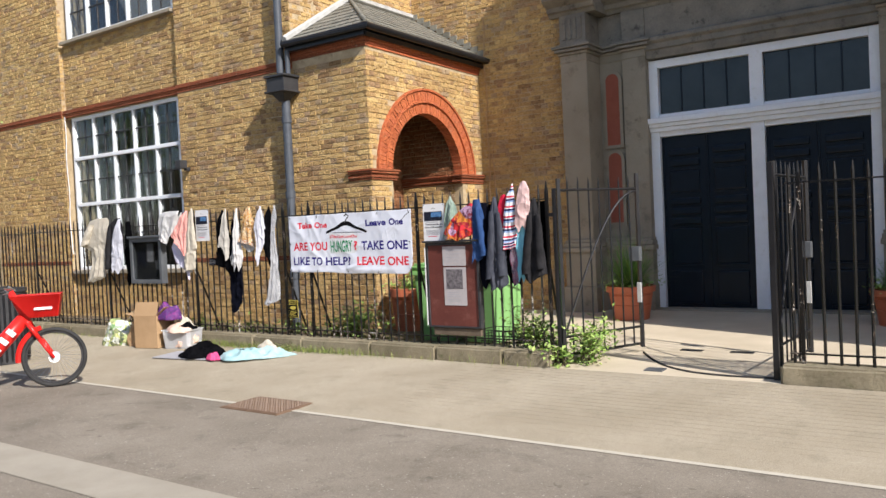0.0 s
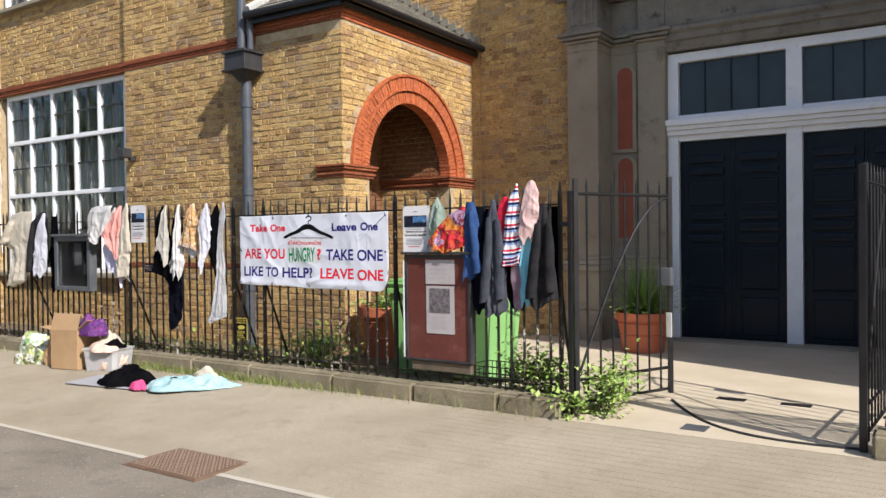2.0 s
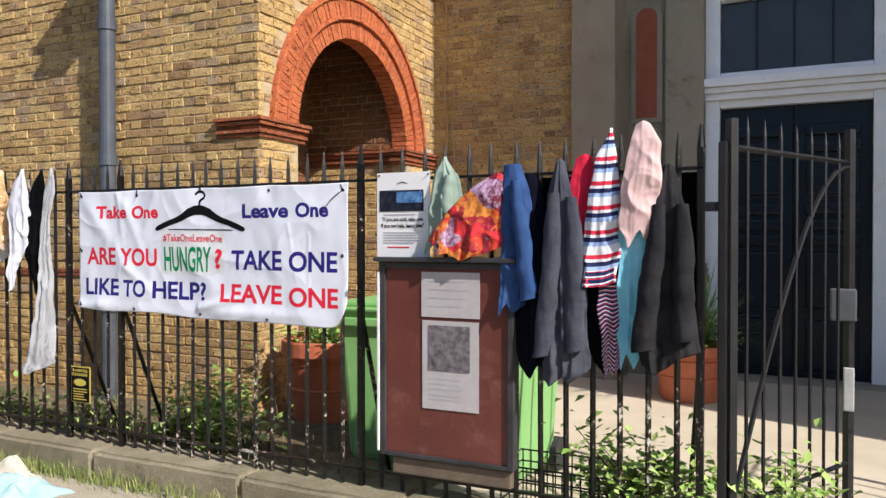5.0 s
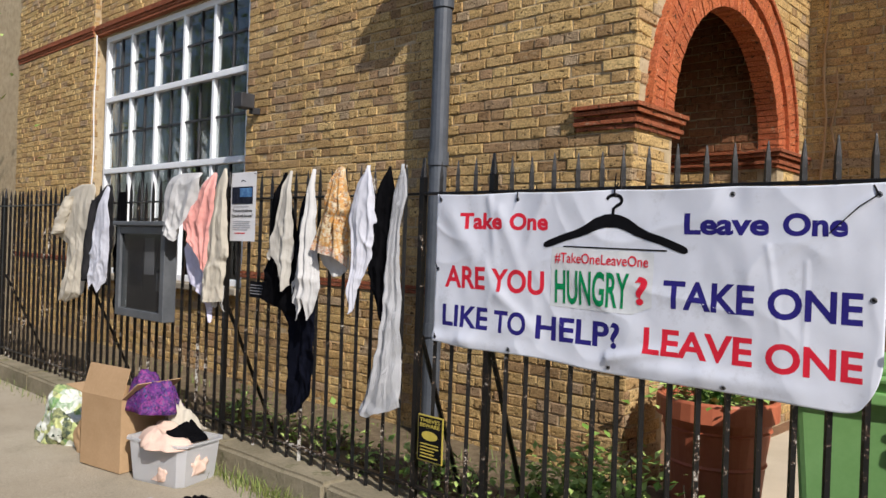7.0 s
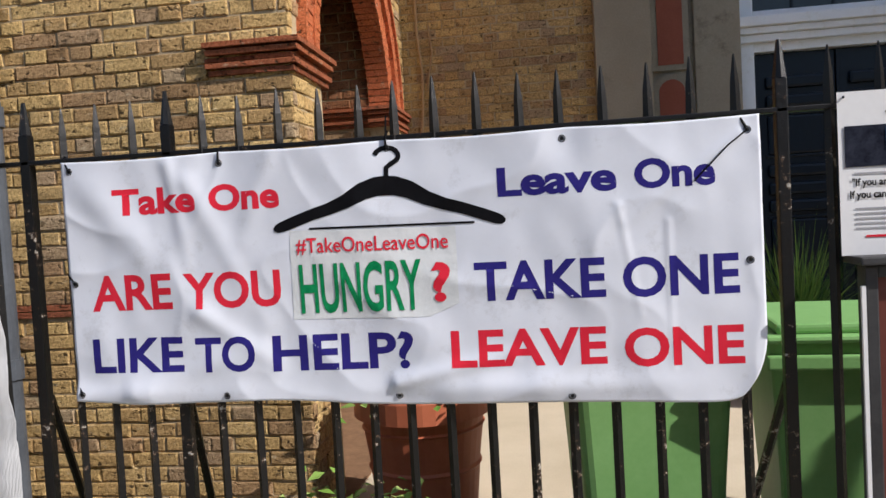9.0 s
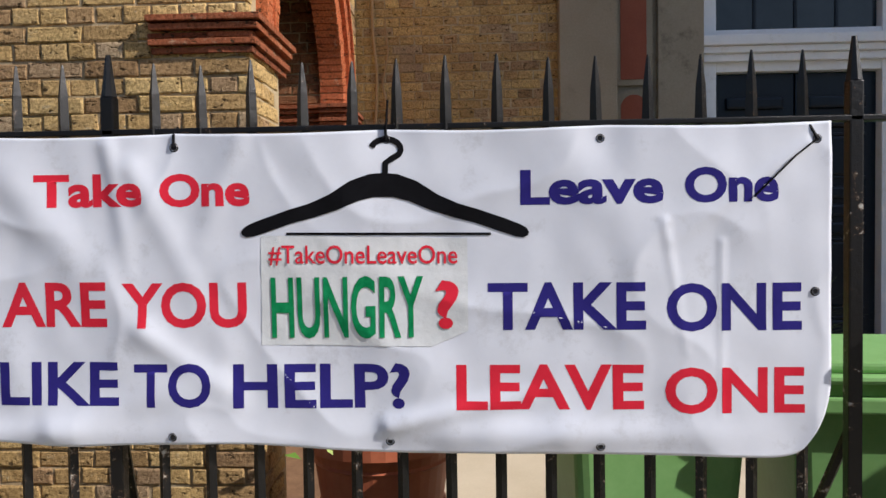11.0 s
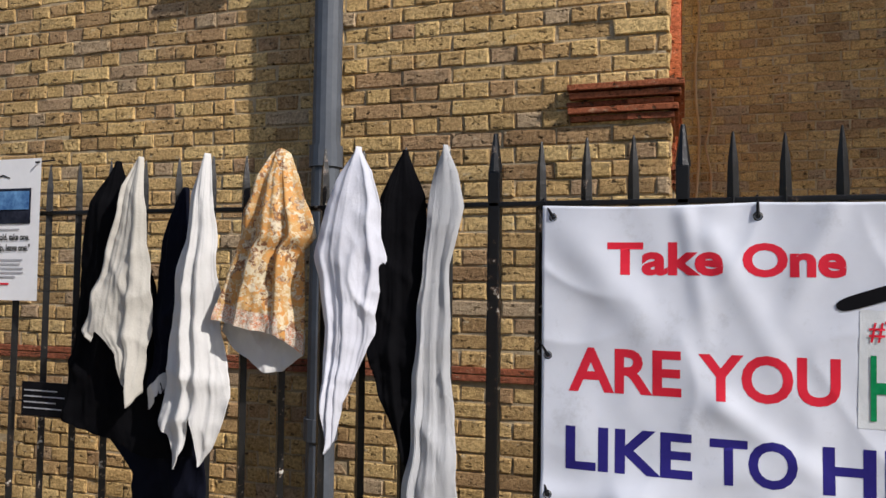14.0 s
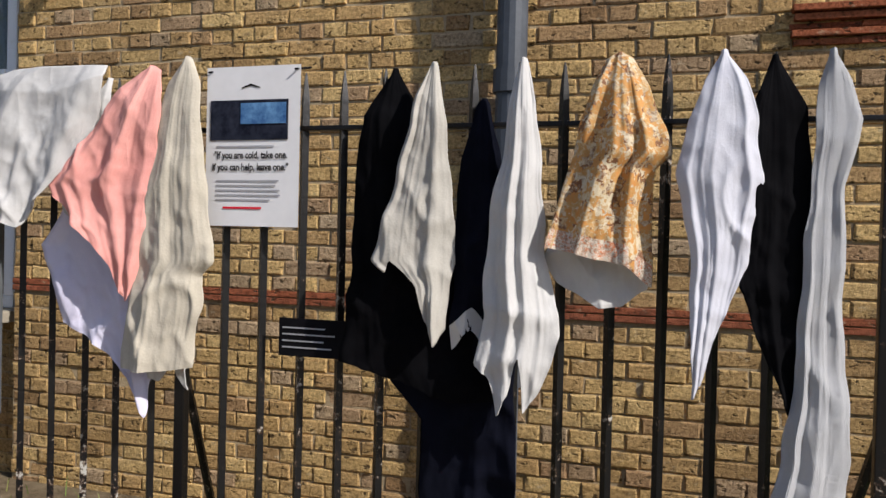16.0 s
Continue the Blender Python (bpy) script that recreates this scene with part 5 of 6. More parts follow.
G("black_sheet", "black sheet hung behind the coats", "sheet", C_BLACK, [(1.76, 2.968, 3.738), (1.5, 2.998, 3.758), (1.0, 3.05, 3.74)], folds=5, amp=.02, seed=34, y0=.03, drape=False, bottom=[1.25, 1.1, 1.0, 1.05, .95, 1.0])

# ---- banner ----
BX0, BX1, BZ0, BZ1 = .003, 2.004, 1.046, 1.768


def banner_y(x, z):
    u, v = x / 2.0, (1.766 - z) / .73
    y = -.030
    y += .010 * noise.noise(Vector((x * 2.1 + z * 1.5, z * 1.3 - x * .4, 1.0)))
    y += .006 * math.sin(7.0 * (x * .9 + v * .42)) * (1 - .5 * u) * (1 - abs(v - .45))
    y += .005 * noise.noise(Vector(((x + z * .6) * 5.5, (z - x * .3) * 3.0, 7.0)))
    y += .0022 * noise.noise(Vector((x * 14.0, z * 9.0, 3.0)))
    y -= .0045 * max(0.0, ridge(x * 3.1 + z * 2.2, z * 3.4 - x * 1.2, 5.0)) ** 3
    for cx, cz, dx_, dz_, w_, h_ in ((.05, 1.72, .36, -.42, .06, .011), (.34, 1.74, .05, -.3, .022, .006), (.40, 1.68, .22, -.42, .035, .008), (.66, 1.76, -.1, -.25, .03, .006), (1.0, 1.08, .32, .07, .024, .013), (1.63, 1.55, .05, -.3, .010, .003), (1.76, 1.5, .0, -.4, .008, .003), (1.95, 1.72, -.3, -.22, .014, .005), (.2, 1.07, .4, .12, .04, .009), (.42, 1.30, .22, -.16, .03, .008)):
        t_ = max(0.0, min(1.0, ((x - cx) * dx_ + (z - cz) * dz_) / (dx_ * dx_ + dz_ * dz_)))
        d_ = math.hypot(x - cx - t_ * dx_, z - cz - t_ * dz_)
        y -= h_ * math.exp(-(d_ / w_) ** 2) * (1 - .6 * t_)
    y -= .012 * math.exp(-((v - .97) / .05) ** 2) * (.5 + .5 * math.sin(x * 5 + 1))
    for g in (0.03, .5, 1.0, 1.49, 1.97):
        y += .010 * math.exp(-((x - g) / .06) ** 2 - (v / .12) ** 2)
    return min(y, -.0205)


ban = thing("banner", (1.0, 0, 1.4), "white vinyl banner tied to the railings with red and navy lettering", "banner")
nu, nv = 260, 110
vs, fs = [], []
for j in range(nv + 1):
    for i in range(nu + 1):
        x = BX0 + (BX1 - BX0) * i / nu
        zb = BZ0 - .019 * x + .010 * noise.noise(Vector((x * 2.4, 0, 9))) - .006 * math.sin(math.pi * i / nu)
        zt = BZ1 - .006 * abs(math.sin(math.pi * x / .5))
        z = zt + (zb - zt) * j / nv
        cut = max(0.0, (x - 1.86) / .14) * max(0.0, (1.2 - z) / .2)
        xx = x - .055 * cut * cut
        vs.append((xx, banner_y(x, z) - .0, z + .03 * cut * cut))
for j in range(nv):
    for i in range(nu):
        a = j * (nu + 1) + i
        fs.append((a, a + nu + 1, a + nu + 2, a + 1))
sheet = at_world(raw("sheet", vs, fs, M_BANNER, smooth=True), ban)
m = sheet.modifiers.new("thickness", "SOLIDIFY")
m.thickness, m.offset = .0012, 1


def cut_and_lay(bm, surface, lift, step=.035):
    """Cuts a flat mesh, drawn in x and z, into small pieces and lays it on a curved surface."""
    xs_ = [v.co.x for v in bm.verts]
    zs_ = [v.co.z for v in bm.verts]
    for lo, hi, nrm in ((min(xs_), max(xs_), (1, 0, 0)), (min(zs_), max(zs_), (0, 0, 1))):
        p = lo + step
        while p < hi:
            bmesh.ops.bisect_plane(bm, geom=bm.verts[:] + bm.edges[:] + bm.faces[:], plane_co=Vector(nrm) * p, plane_no=nrm)
            p += step
    for v in bm.verts:
        v.co.y = surface(v.co.x, v.co.z) - lift
    return bm


def text_mesh(text, bold=0.0, shear=0.0):
    cu = bpy.data.curves.new("lettering", "FONT")
    cu.body, cu.size, cu.offset, cu.shear = text, 1.0, bold, shear
    cu.resolution_u = 4
    ob = bpy.data.objects.new("lettering_source", cu)
    scene.collection.objects.link(ob)
    dg = bpy.context.evaluated_depsgraph_get()
    me = bpy.data.meshes.new_from_object(ob.evaluated_get(dg))
    bpy.data.objects.remove(ob)
    bpy.data.curves.remove(cu)
    return me


def lettering(text, x0, x1, z0, height, mat, parent, surface, bold=.02, lift=.0017, turn=0.0, label="", step=.011):
    me = text_mesh(text, bold)
    bm = bmesh.new()
    bm.from_mesh(me)
    bpy.data.meshes.remove(me)
    xs_ = [v.co.x for v in bm.verts]
    top = max(v.co.y for v in bm.verts)
    lo = min(xs_)
    sx, sz = (x1 - x0) / (max(xs_) - lo), height / (top if top > .2 else .7)
    for v in bm.verts:
        fx = (v.co.x - lo) * sx
        v.co = Vector((x0 + fx, 0, z0 + v.co.y * sz + turn * fx))
    cut_and_lay(bm, surface, lift, step)
    ob = part("lettering", bm, mat, None, label)
    return at_world(ob, parent)


for word, x0, x1, z0, high, ink, weight in (
        ("Take", .162, .425, 1.602, .074, M_REDINK, .036), ("One", .466, .680, 1.600, .074, M_REDINK, .036),
        ("Leave", 1.308, 1.630, 1.593, .076, M_BLUEINK, .036), ("One", 1.677, 1.886, 1.593, .076, M_BLUEINK, .036),
        ("ARE", .070, .333, 1.319, .103, M_REDINK, .026), ("YOU", .370, .667, 1.316, .103, M_REDINK, .026), ("?", 1.110, 1.164, 1.311, .107, M_REDINK, .03),
        ("TAKE", 1.231, 1.589, 1.306, .105, M_BLUEINK, .026), ("ONE", 1.635, 1.939, 1.302, .105, M_BLUEINK, .026),
        ("LIKE", .064, .357, 1.132, .100, M_BLUEINK, .026), ("TO", .395, .579, 1.128, .100, M_BLUEINK, .026), ("HELP?", .630, 1.048, 1.124, .102, M_BLUEINK, .026),
        ("LEAVE", 1.156, 1.585, 1.122, .100, M_REDINK, .026), ("ONE", 1.632, 1.945, 1.113, .102, M_REDINK, .026)):
    lettering(word, x0, x1, z0, high, ink, ban, banner_y, weight, .0042 if word == "?" else .0017)
patch = bmesh.new()
patch.faces.new([patch.verts.new(p) for p in ((.70, 0, 1.27), (1.10, 0, 1.265), (1.185, 0, 1.30), (1.185, 0, 1.515), (.705, 0, 1.527))])
cut_and_lay(patch, lambda x, z: banner_y(x, z) - .0012 * noise.noise(Vector((x * 40, z * 30, 2))), .0022, .012)
at_world(part("taped_patch", patch, M_TAPE, None, "wrinkled clear plastic over a handwritten sheet", True), ban)
lettering("HUNGRY", .725, 1.082, 1.290, .140, M_GREENINK, ban, banner_y, .02, .0036)
lettering("#TakeOneLeaveOne", .722, 1.162, 1.462, .042, M_REDINK, ban, banner_y, .008, .0040, -.012)

hang = bmesh.new()


def ribbon(bm, pts, widths):
    prev = None
    for i, (p, w) in enumerate(zip(pts, widths)):
        a, b = pts[max(0, i - 1)], pts[min(len(pts) - 1, i + 1)]
        d = Vector((b[0] - a[0], b[1] - a[1])).normalized()
        n = Vector((-d.y, d.x)) * w / 2
        q = [bm.verts.new((p[0] + n.x, 0, p[1] + n.y)), bm.verts.new((p[0] - n.x, 0, p[1] - n.y))]
        if prev:
            bm.faces.new((prev[0], prev[1], q[1], q[0]))
        prev = q


arm = [(0, 1.647), (.03, 1.646), (.07, 1.634), (.12, 1.608), (.17, 1.590), (.22, 1.577), (.28, 1.557), (.312, 1.546), (.328, 1.541), (.336, 1.539)]
ribbon(hang, [(.995 - x, z - .007) for x, z in arm], [.056, .054, .050, .040, .034, .032, .032, .030, .023, .008])
ribbon(hang, [(.990 + x, z - .007 - .008 * x / .33) for x, z in arm], [.056, .054, .050, .040, .034, .032, .032, .030, .023, .008])
ribbon(hang, [(.765, 1.530), (1.0, 1.527), (1.24, 1.524)], [.006, .006, .006])
hook = [(.997, 1.665), (.998, 1.69), (1.012, 1.70)] + [(1.0 + .034 * math.cos(a), 1.722 + .024 * math.sin(a)) for a in [-.5 + .38 * i for i in range(10)]]
ribbon(hang, hook, [.014] * len(hook))
bmesh.ops.recalc_face_normals(hang, faces=hang.faces[:])
cut_and_lay(hang, banner_y, .0028, .03)
at_world(part("printed_hanger", hang, M_INK, None, "printed black coat hanger"), ban)
for x, z in ((.03, 1.738), (.5, 1.735), (1.0, 1.745), (1.49, 1.738), (1.972, 1.728), (.018, 1.40), (1.968, 1.385), (.022, 1.064), (.485, 1.054), (1.0, 1.044), (1.485, 1.034)):
    bm = bmesh.new()
    bmesh.ops.create_cone(bm, cap_ends=False, segments=14, radius1=.011, radius2=.008, depth=.003, matrix=Matrix.Translation((x, banner_y(x, z) - .0022, z)) @ Matrix.Rotation(math.pi / 2, 4, "X"))
    rod(bm, (x, banner_y(x, z) - .0012, z), (x, banner_y(x, z) - .0022, z), .006, 10)
    at_world(part("eyelet", bm, M_BLACKIRON), ban)
for x, z, dx in ((.03, 1.738, -.03), (.5, 1.735, .0), (1.0, 1.745, .0), (1.972, 1.728, -.025), (.018, 1.4, -.03), (.022, 1.064, -.02)):
    bm = tube([(x, banner_y(x, z) - .004, z), (x + dx * .6, -.026, z + .03), (x + dx, .0, z + .05 if z > 1.6 else z + .004)], .0035, 5)
    at_world(part("cable_tie", bm, M_INK), ban)
at_world(part("cable_tie", tube([(1.972, banner_y(1.972, 1.728) - .004, 1.728), (1.92, banner_y(1.92, 1.69) - .010, 1.69), (1.83, banner_y(1.83, 1.60) - .006, 1.60)], .0022, 5), M_INK), ban)
rd = [(1.0, 1.75), (1.003, 1.8), (1.006, 1.835)]
at_world(part("cable_tie", tube([(x, -.03, z) for x, z in rd], .003, 5), M_INK), ban)

# ---- notices ----
flat = lambda y: (lambda x, z: y)


def bars(parent, y, x0, x1, zs, h, mat, rngs, name="print_bar"):
    for z in zs:
        f = rngs.uniform(.75, 1.0)
        at_world(part(name, boxes((x0, x0 + (x1 - x0) * f, y - .0004, y, z - h / 2, z + h / 2)), mat), parent)


M_PHOTO = surf("printed_photo_dark", (0.003, 0.004, 0.010), (0.035, 0.04, 0.06), 25.0, 0.6, 0.0, spec=0.05)
M_PRINT = surf("blotched_grey_print", (0.05, 0.045, 0.05), (0.24, 0.22, 0.23), 26.0, 0.7, 0.0, spec=0.05)
M_POSTER = surf("weathered_poster_paper", (0.40, 0.37, 0.37), (0.48, 0.45, 0.45), 5.0, 0.7, 0.1, 20.0, spec=0.1)
M_PHOTOBLUE = surf("printed_photo_blue", (0.01, 0.05, 0.18), (0.16, 0.34, 0.58), 22.0, 0.6, 0.0, spec=0.05)


def notice(x0, x1, z0, z1, y, label):
    n = thing("notice_sheet", ((x0 + x1) / 2, y, z0), label, "notice", "notices on the railings")
    bm = bmesh.new()
    for j in range(13):
        for i in range(9):
            bm.verts.new((x0 + (x1 - x0) * i / 8, y - .0004 * math.sin(i * .7 + j * .35), z0 + (z1 - z0) * j / 12))
    bm.verts.ensure_lookup_table()
    for j in range(12):
        for i in range(8):
            a = j * 9 + i
            bm.faces.new([bm.verts[k] for k in (a, a + 1, a + 10, a + 9)])
    at_world(part("paper", bm, M_PAPER, smooth=True), n)
    w, h, yy = x1 - x0, z1 - z0, y - .0016
    at_world(part("photo", boxes((x0 + .05 * w, x1 - .12 * w, yy - .001, yy, z0 + .54 * h, z0 + .79 * h)), M_PHOTO), n)
    at_world(part("photo_sky", boxes((x0 + .38 * w, x1 - .14 * w, yy - .003, yy - .002, z0 + .64 * h, z0 + .77 * h)), M_PHOTOBLUE), n)
    ribbon_bm = bmesh.new()
    ribbon(ribbon_bm, [(x0 + .38 * w, z0 + .865 * h), (x0 + .48 * w, z0 + .885 * h), (x0 + .58 * w, z0 + .865 * h)], [.003, .006, .003])
    for v in ribbon_bm.verts:
        v.co.y = yy
    at_world(part("print_bar", ribbon_bm, M_INK), n)
    lettering('"If you are cold, take one.', x0 + .10 * w, x0 + .88 * w, z0 + .425 * h, .021 * h / .45, M_INK, n, flat(yy), .03, .001, step=1)
    lettering('If you can help, leave one."', x0 + .08 * w, x0 + .89 * w, z0 + .35 * h, .021 * h / .45, M_INK, n, flat(yy), .03, .001, step=1)
    r2 = random.Random(3)
    bars(n, yy, x0 + .12 * w, x1 - .12 * w, [z0 + h * q for q in (.50, .285, .255, .225, .195, .165)], .0045, M_GREYINK, r2)
    bars(n, yy, x0 + .2 * w, x1 - .25 * w, [z0 + h * .115], .006, M_REDINK, r2)
    for xx in (x0 + .012, x1 - .012):
        at_world(part("cable_tie", tube([(xx, y - .012, z1 - .015), (xx + .02, .0, z1 + .0)], .003, 5), M_INK), n)
    return n


notice(-1.868, -1.575, 1.50, 1.945, -.045, "white printed notice in a plastic sleeve tied to the railings")
notice(2.19, 2.49, 1.385, 1.805, -.045, "white printed notice in a plastic sleeve above the red board")
M_YELLOW = surf("printed_yellow", (0.5, 0.4, 0.06), (0.62, 0.5, 0.1), 20.0, 0.5, 0.0)
sg = thing("warning_sign", (-1.56, -.03, 1.2), "small black sign with white print cable-tied to the bars", "sign")
at_world(part("plate", boxes((-1.632, -1.405, -.034, -.03, 1.145, 1.25), bevel=.001), M_INK), sg)
bars(sg, -.036, -1.62, -1.46, (1.224, 1.206, 1.188, 1.17), .004, M_GREYINK, random.Random(8))
yn = thing("security_sign", (.01, -.03, .47), "small black and yellow sign low on the railings", "sign")
at_world(part("plate", boxes((-.075, .098, -.034, -.03, .44, .67), bevel=.001), M_YELLOW), yn)
at_world(part("panel", boxes((-.068, .091, -.037, -.035, .447, .663)), M_INK), yn)
lettering("THIEVES", -.058, .081, .636, .018, M_YELLOW, yn, flat(-.038), .02, .001, step=1)
lettering("BEWARE", -.056, .079, .611, .018, M_YELLOW, yn, flat(-.038), .02, .001, step=1)
bm = bmesh.new()
bmesh.ops.create_circle(bm, cap_ends=True, segments=20, radius=.055, matrix=Matrix.Translation((.012, -.039, .57)) @ Matrix.Rotation(math.pi / 2, 4, "X") @ Matrix.Diagonal((1, .42, 1, 1)))
at_world(part("oval_badge", bm, M_YELLOW), yn)
bars(yn, -.039, -.05, .075, (.528, .512, .496, .48, .464), .006, M_YELLOW, random.Random(2))

nb = thing("noticeboard", (-2.88, -.1, 1.2), "grey metal-framed glazed noticeboard hung on the railings", "noticeboard")
NX0, NX1, NZ0, NZ1, NY = -3.39, -2.61, .89, 1.585, -.12
at_world(part("frame", boxes((NX0, NX0 + .06, NY, -.02, NZ0, NZ1), (NX1 - .06, NX1, NY, -.02, NZ0, NZ1), (NX0 + .06, NX1 - .06, NY, -.02, NZ0, NZ0 + .06), (NX0 + .06, NX1 - .06, NY, -.02, NZ1 - .06, NZ1), bevel=.006), M_GREYMETAL), nb)
at_world(part("canopy", boxes((NX0 - .02, NX1 + .02, NY - .03, -.02, NZ1 + .002, NZ1 + .035), bevel=.008), M_GREYMETAL), nb)
at_world(part("backing", boxes((NX0 + .06, NX1 - .06, -.05, -.025, NZ0 + .06, NZ1 - .06)), M_DARKFRAME), nb)
for a, b, c, d, mm in ((-3.28, -3.08, 1.12, 1.42, M_PHOTO), (-3.04, -2.89, 1.22, 1.5, M_GREYINK), (-2.85, -2.68, 1.3, 1.48, M_PHOTO), (-2.84, -2.69, 1.1, 1.24, M_GREYINK)):
    at_world(part("pinned_paper", boxes((a, b, -.056, -.052, c, d)), mm), nb)
gl = at_world(part("glass", boxes((NX0 + .06, NX1 - .06, -.10, -.095, NZ0 + .06, NZ1 - .06)), M_BOARDGLASS), nb)
gl.visible_shadow = False

rb = thing("red_board", (2.55, -.08, .4), "faded red display board with pinned papers leaning on the railings", "display board")
RX0, RX1, RZ0, RZ1 = 2.23, 2.94, .40, 1.36
at_world(part("panel", boxes((RX0 + .03, RX1 - .03, -.075, -.05, RZ0 + .02, RZ1 - .03)), M_BOARDRED), rb)
at_world(part("frame", boxes((RX0, RX0 + .03, -.09, -.03, RZ0, RZ1), (RX1 - .03, RX1, -.09, -.03, RZ0, RZ1), (RX0 + .03, RX1 - .03, -.09, -.03, RZ1 - .03, RZ1), (RX0 + .03, RX1 - .03, -.09, -.03, RZ0, RZ0 + .02), bevel=.004), M_DARKFRAME), rb)
at_world(part("shelf", boxes((RX0 - .02, RX1 + .02, -.12, .01, RZ1 + .003, RZ1 + .025), bevel=.005), M_DARKFRAME), rb)
at_world(part("bottom_plank", boxes((RX0 + .06, RX1 - .02, -.07, -.02, RZ0 - .09, RZ0 - .006), bevel=.008), M_BARK), rb)
at_world(part("edge_strip", boxes((RX0 - .012, RX0 - .002, -.095, -.085, RZ0 + .02, RZ1 - .05)), M_PAPER), rb)
at_world(part("poster", boxes((2.46, 2.768, -.081, -.078, 1.097, 1.315)), M_POSTER), rb)
at_world(part("poster", boxes((2.465, 2.763, -.081, -.078, .652, 1.080)), M_POSTER), rb)
at_world(part("printed_square", boxes((2.50, 2.718, -.084, -.082, .84, 1.058)), M_PRINT), rb)
bars(rb, -.0815, 2.50, 2.71, (.80, .775, .75, .72, .70), .008, M_GREYINK, random.Random(4))
bars(rb, -.0815, 2.50, 2.71, (1.27, 1.23, 1.19, 1.15), .006, M_GREYINK, random.Random(6))

# ---- things behind the railings ----


def leaf_mesh(points, size, seed, droop=.4):
    """Many small bent leaves at the given points."""
    r = random.Random(seed)
    verts, faces = [], []
    for p in points:
        a, t = r.uniform(0, 6.28), r.uniform(-.3, 1.0)
        d = Vector((math.cos(a) * math.cos(t), math.sin(a) * math.cos(t), math.sin(t)))
        s = size * r.uniform(.55, 1.3)
        side = d.cross(Vector((r.uniform(-.3, .3), r.uniform(-.3, .3), 1))).normalized() * s * .3
        up = Vector((0, 0, -s * droop * r.random()))
        q = Vector(p)
        o = len(verts)
        verts += [tuple(q), tuple(q + d * s * .45 + side), tuple(q + d * s + up), tuple(q + d * s * .45 - side)]
        faces += [(o, o + 1, o + 2), (o, o + 2, o + 3)]
    return verts, faces


def bush(name, at, size, n, leaf, seed, label, stems=9, mat=None):
    """A weed or shrub: thin stems with leaves in uneven clumps."""
    r = random.Random(seed)
    b = thing(name, at, label, "plant")
    pts = []
    bm = bmesh.new()
    for i in range(stems):
        base = Vector((r.uniform(-.3, .3) * size[0], r.uniform(-.3, .3) * size[1], 0))
        tip = Vector((r.uniform(-.5, .5) * size[0], r.uniform(-.5, .5) * size[1], size[2] * r.uniform(.45, 1.0)))
        mid = base.lerp(tip, .5) + Vector((r.uniform(-.05, .05), r.uniform(-.05, .05), .05))
        rod(bm, base, mid, .006, 5, .005)
        rod(bm, mid, tip, .005, 5, .002)
        for k in range(n // stems):
            f = r.random() ** .7
            c = base.lerp(mid, f * 2) if f < .5 else mid.lerp(tip, f * 2 - 1)
            sp = .06 + .05 * size[0]
            pts.append(c + Vector((r.gauss(0, sp), r.gauss(0, sp), r.gauss(0, sp * .7))))
    pts = [p if p.z > .005 else Vector((p.x, p.y, .01 + abs(p.z) * .3)) for p in pts]
    tagged(part("stems", bm, M_BARK, b), kind="stuff")
    v, f = leaf_mesh(pts, leaf, seed + 1)
    tagged(raw("leaves", v, f, mat or M_LEAF, b), kind="stuff")
    return b


def spiky(parent, at, n, length, seed, mat):
    """A tuft of long arching strap leaves."""
    r = random.Random(seed)
    verts, faces = [], []
    for i in range(n):
        a = r.uniform(0, 6.28)
        tilt = r.uniform(.15, 1.15)
        L = length * r.uniform(.6, 1.1)
        w = r.uniform(.006, .012)
        p = Vector(at) + Vector((r.uniform(-.08, .08), r.uniform(-.08, .08), 0))
        d = Vector((math.cos(a), math.sin(a), 0))
        side = Vector((-d.y, d.x, 0)) * w
        o = len(verts)
        for k in range(6):
            f = k / 5
            q = p + d * (L * math.sin(tilt) * f) + Vector((0, 0, L * math.cos(tilt) * f - .35 * L * f * f * math.sin(tilt)))
            ww = 1 - f * .95
            verts += [tuple(q + side * ww), tuple(q - side * ww)]
        for k in range(5):
            faces.append((o + 2 * k, o + 2 * k + 1, o + 2 * k + 3, o + 2 * k + 2))
    return raw("leaves", verts, faces, mat, parent)


def plant_pot(at, r, h, label, plant_len, seed):
    p = thing("plant_pot", at, label, "plant pot", "plant pots")
    part("pot", lathe([(0, 0), (r * .70, 0), (r * .72, .01), (r * .80, h * .42), (r * .83, h * .44), (r * .80, h * .46), (r * .87, h * .72), (r * .9, h * .735), (r * .87, h * .75), (r * .9, h * .82),
                       (r, h * .83), (r, h * .98), (r * .985, h), (r * .93, h), (r * .9, h * .9), (0, h * .9)]), M_TERRACOTTA, p, smooth=False)
    part("soil", lathe([(0, h * .9 + .008), (r * .89, h * .9 + .004)], 24), M_SOIL, p)
    spiky(p, (0, 0, h * .9), 120 if plant_len < .5 else 420, plant_len, seed, M_SPIKY if plant_len < .5 else M_GRASSY)
    pts = [Vector((random.Random(seed + i).gauss(0, r * .5), random.Random(seed + i + 999).gauss(0, r * .5), h * .95 + abs(random.Random(seed + i + 77).gauss(0, .07)))) for i in range(260)]
    v, f = leaf_mesh(pts, .07, seed)
    raw("foliage", v, f, M_LEAF, p)
    return p


plant_pot((.76, 1.58, .045), .34, .66, "large terracotta pot with a dark spiky plant", .35, 3)
plant_pot((3.16, 3.80, .04), .36, .50, "wide terracotta pot with tall grassy planting", .95, 4)
plant_pot((6.62, 3.9, .04), .33, .46, "wide terracotta pot with leafy planting", .55, 5)


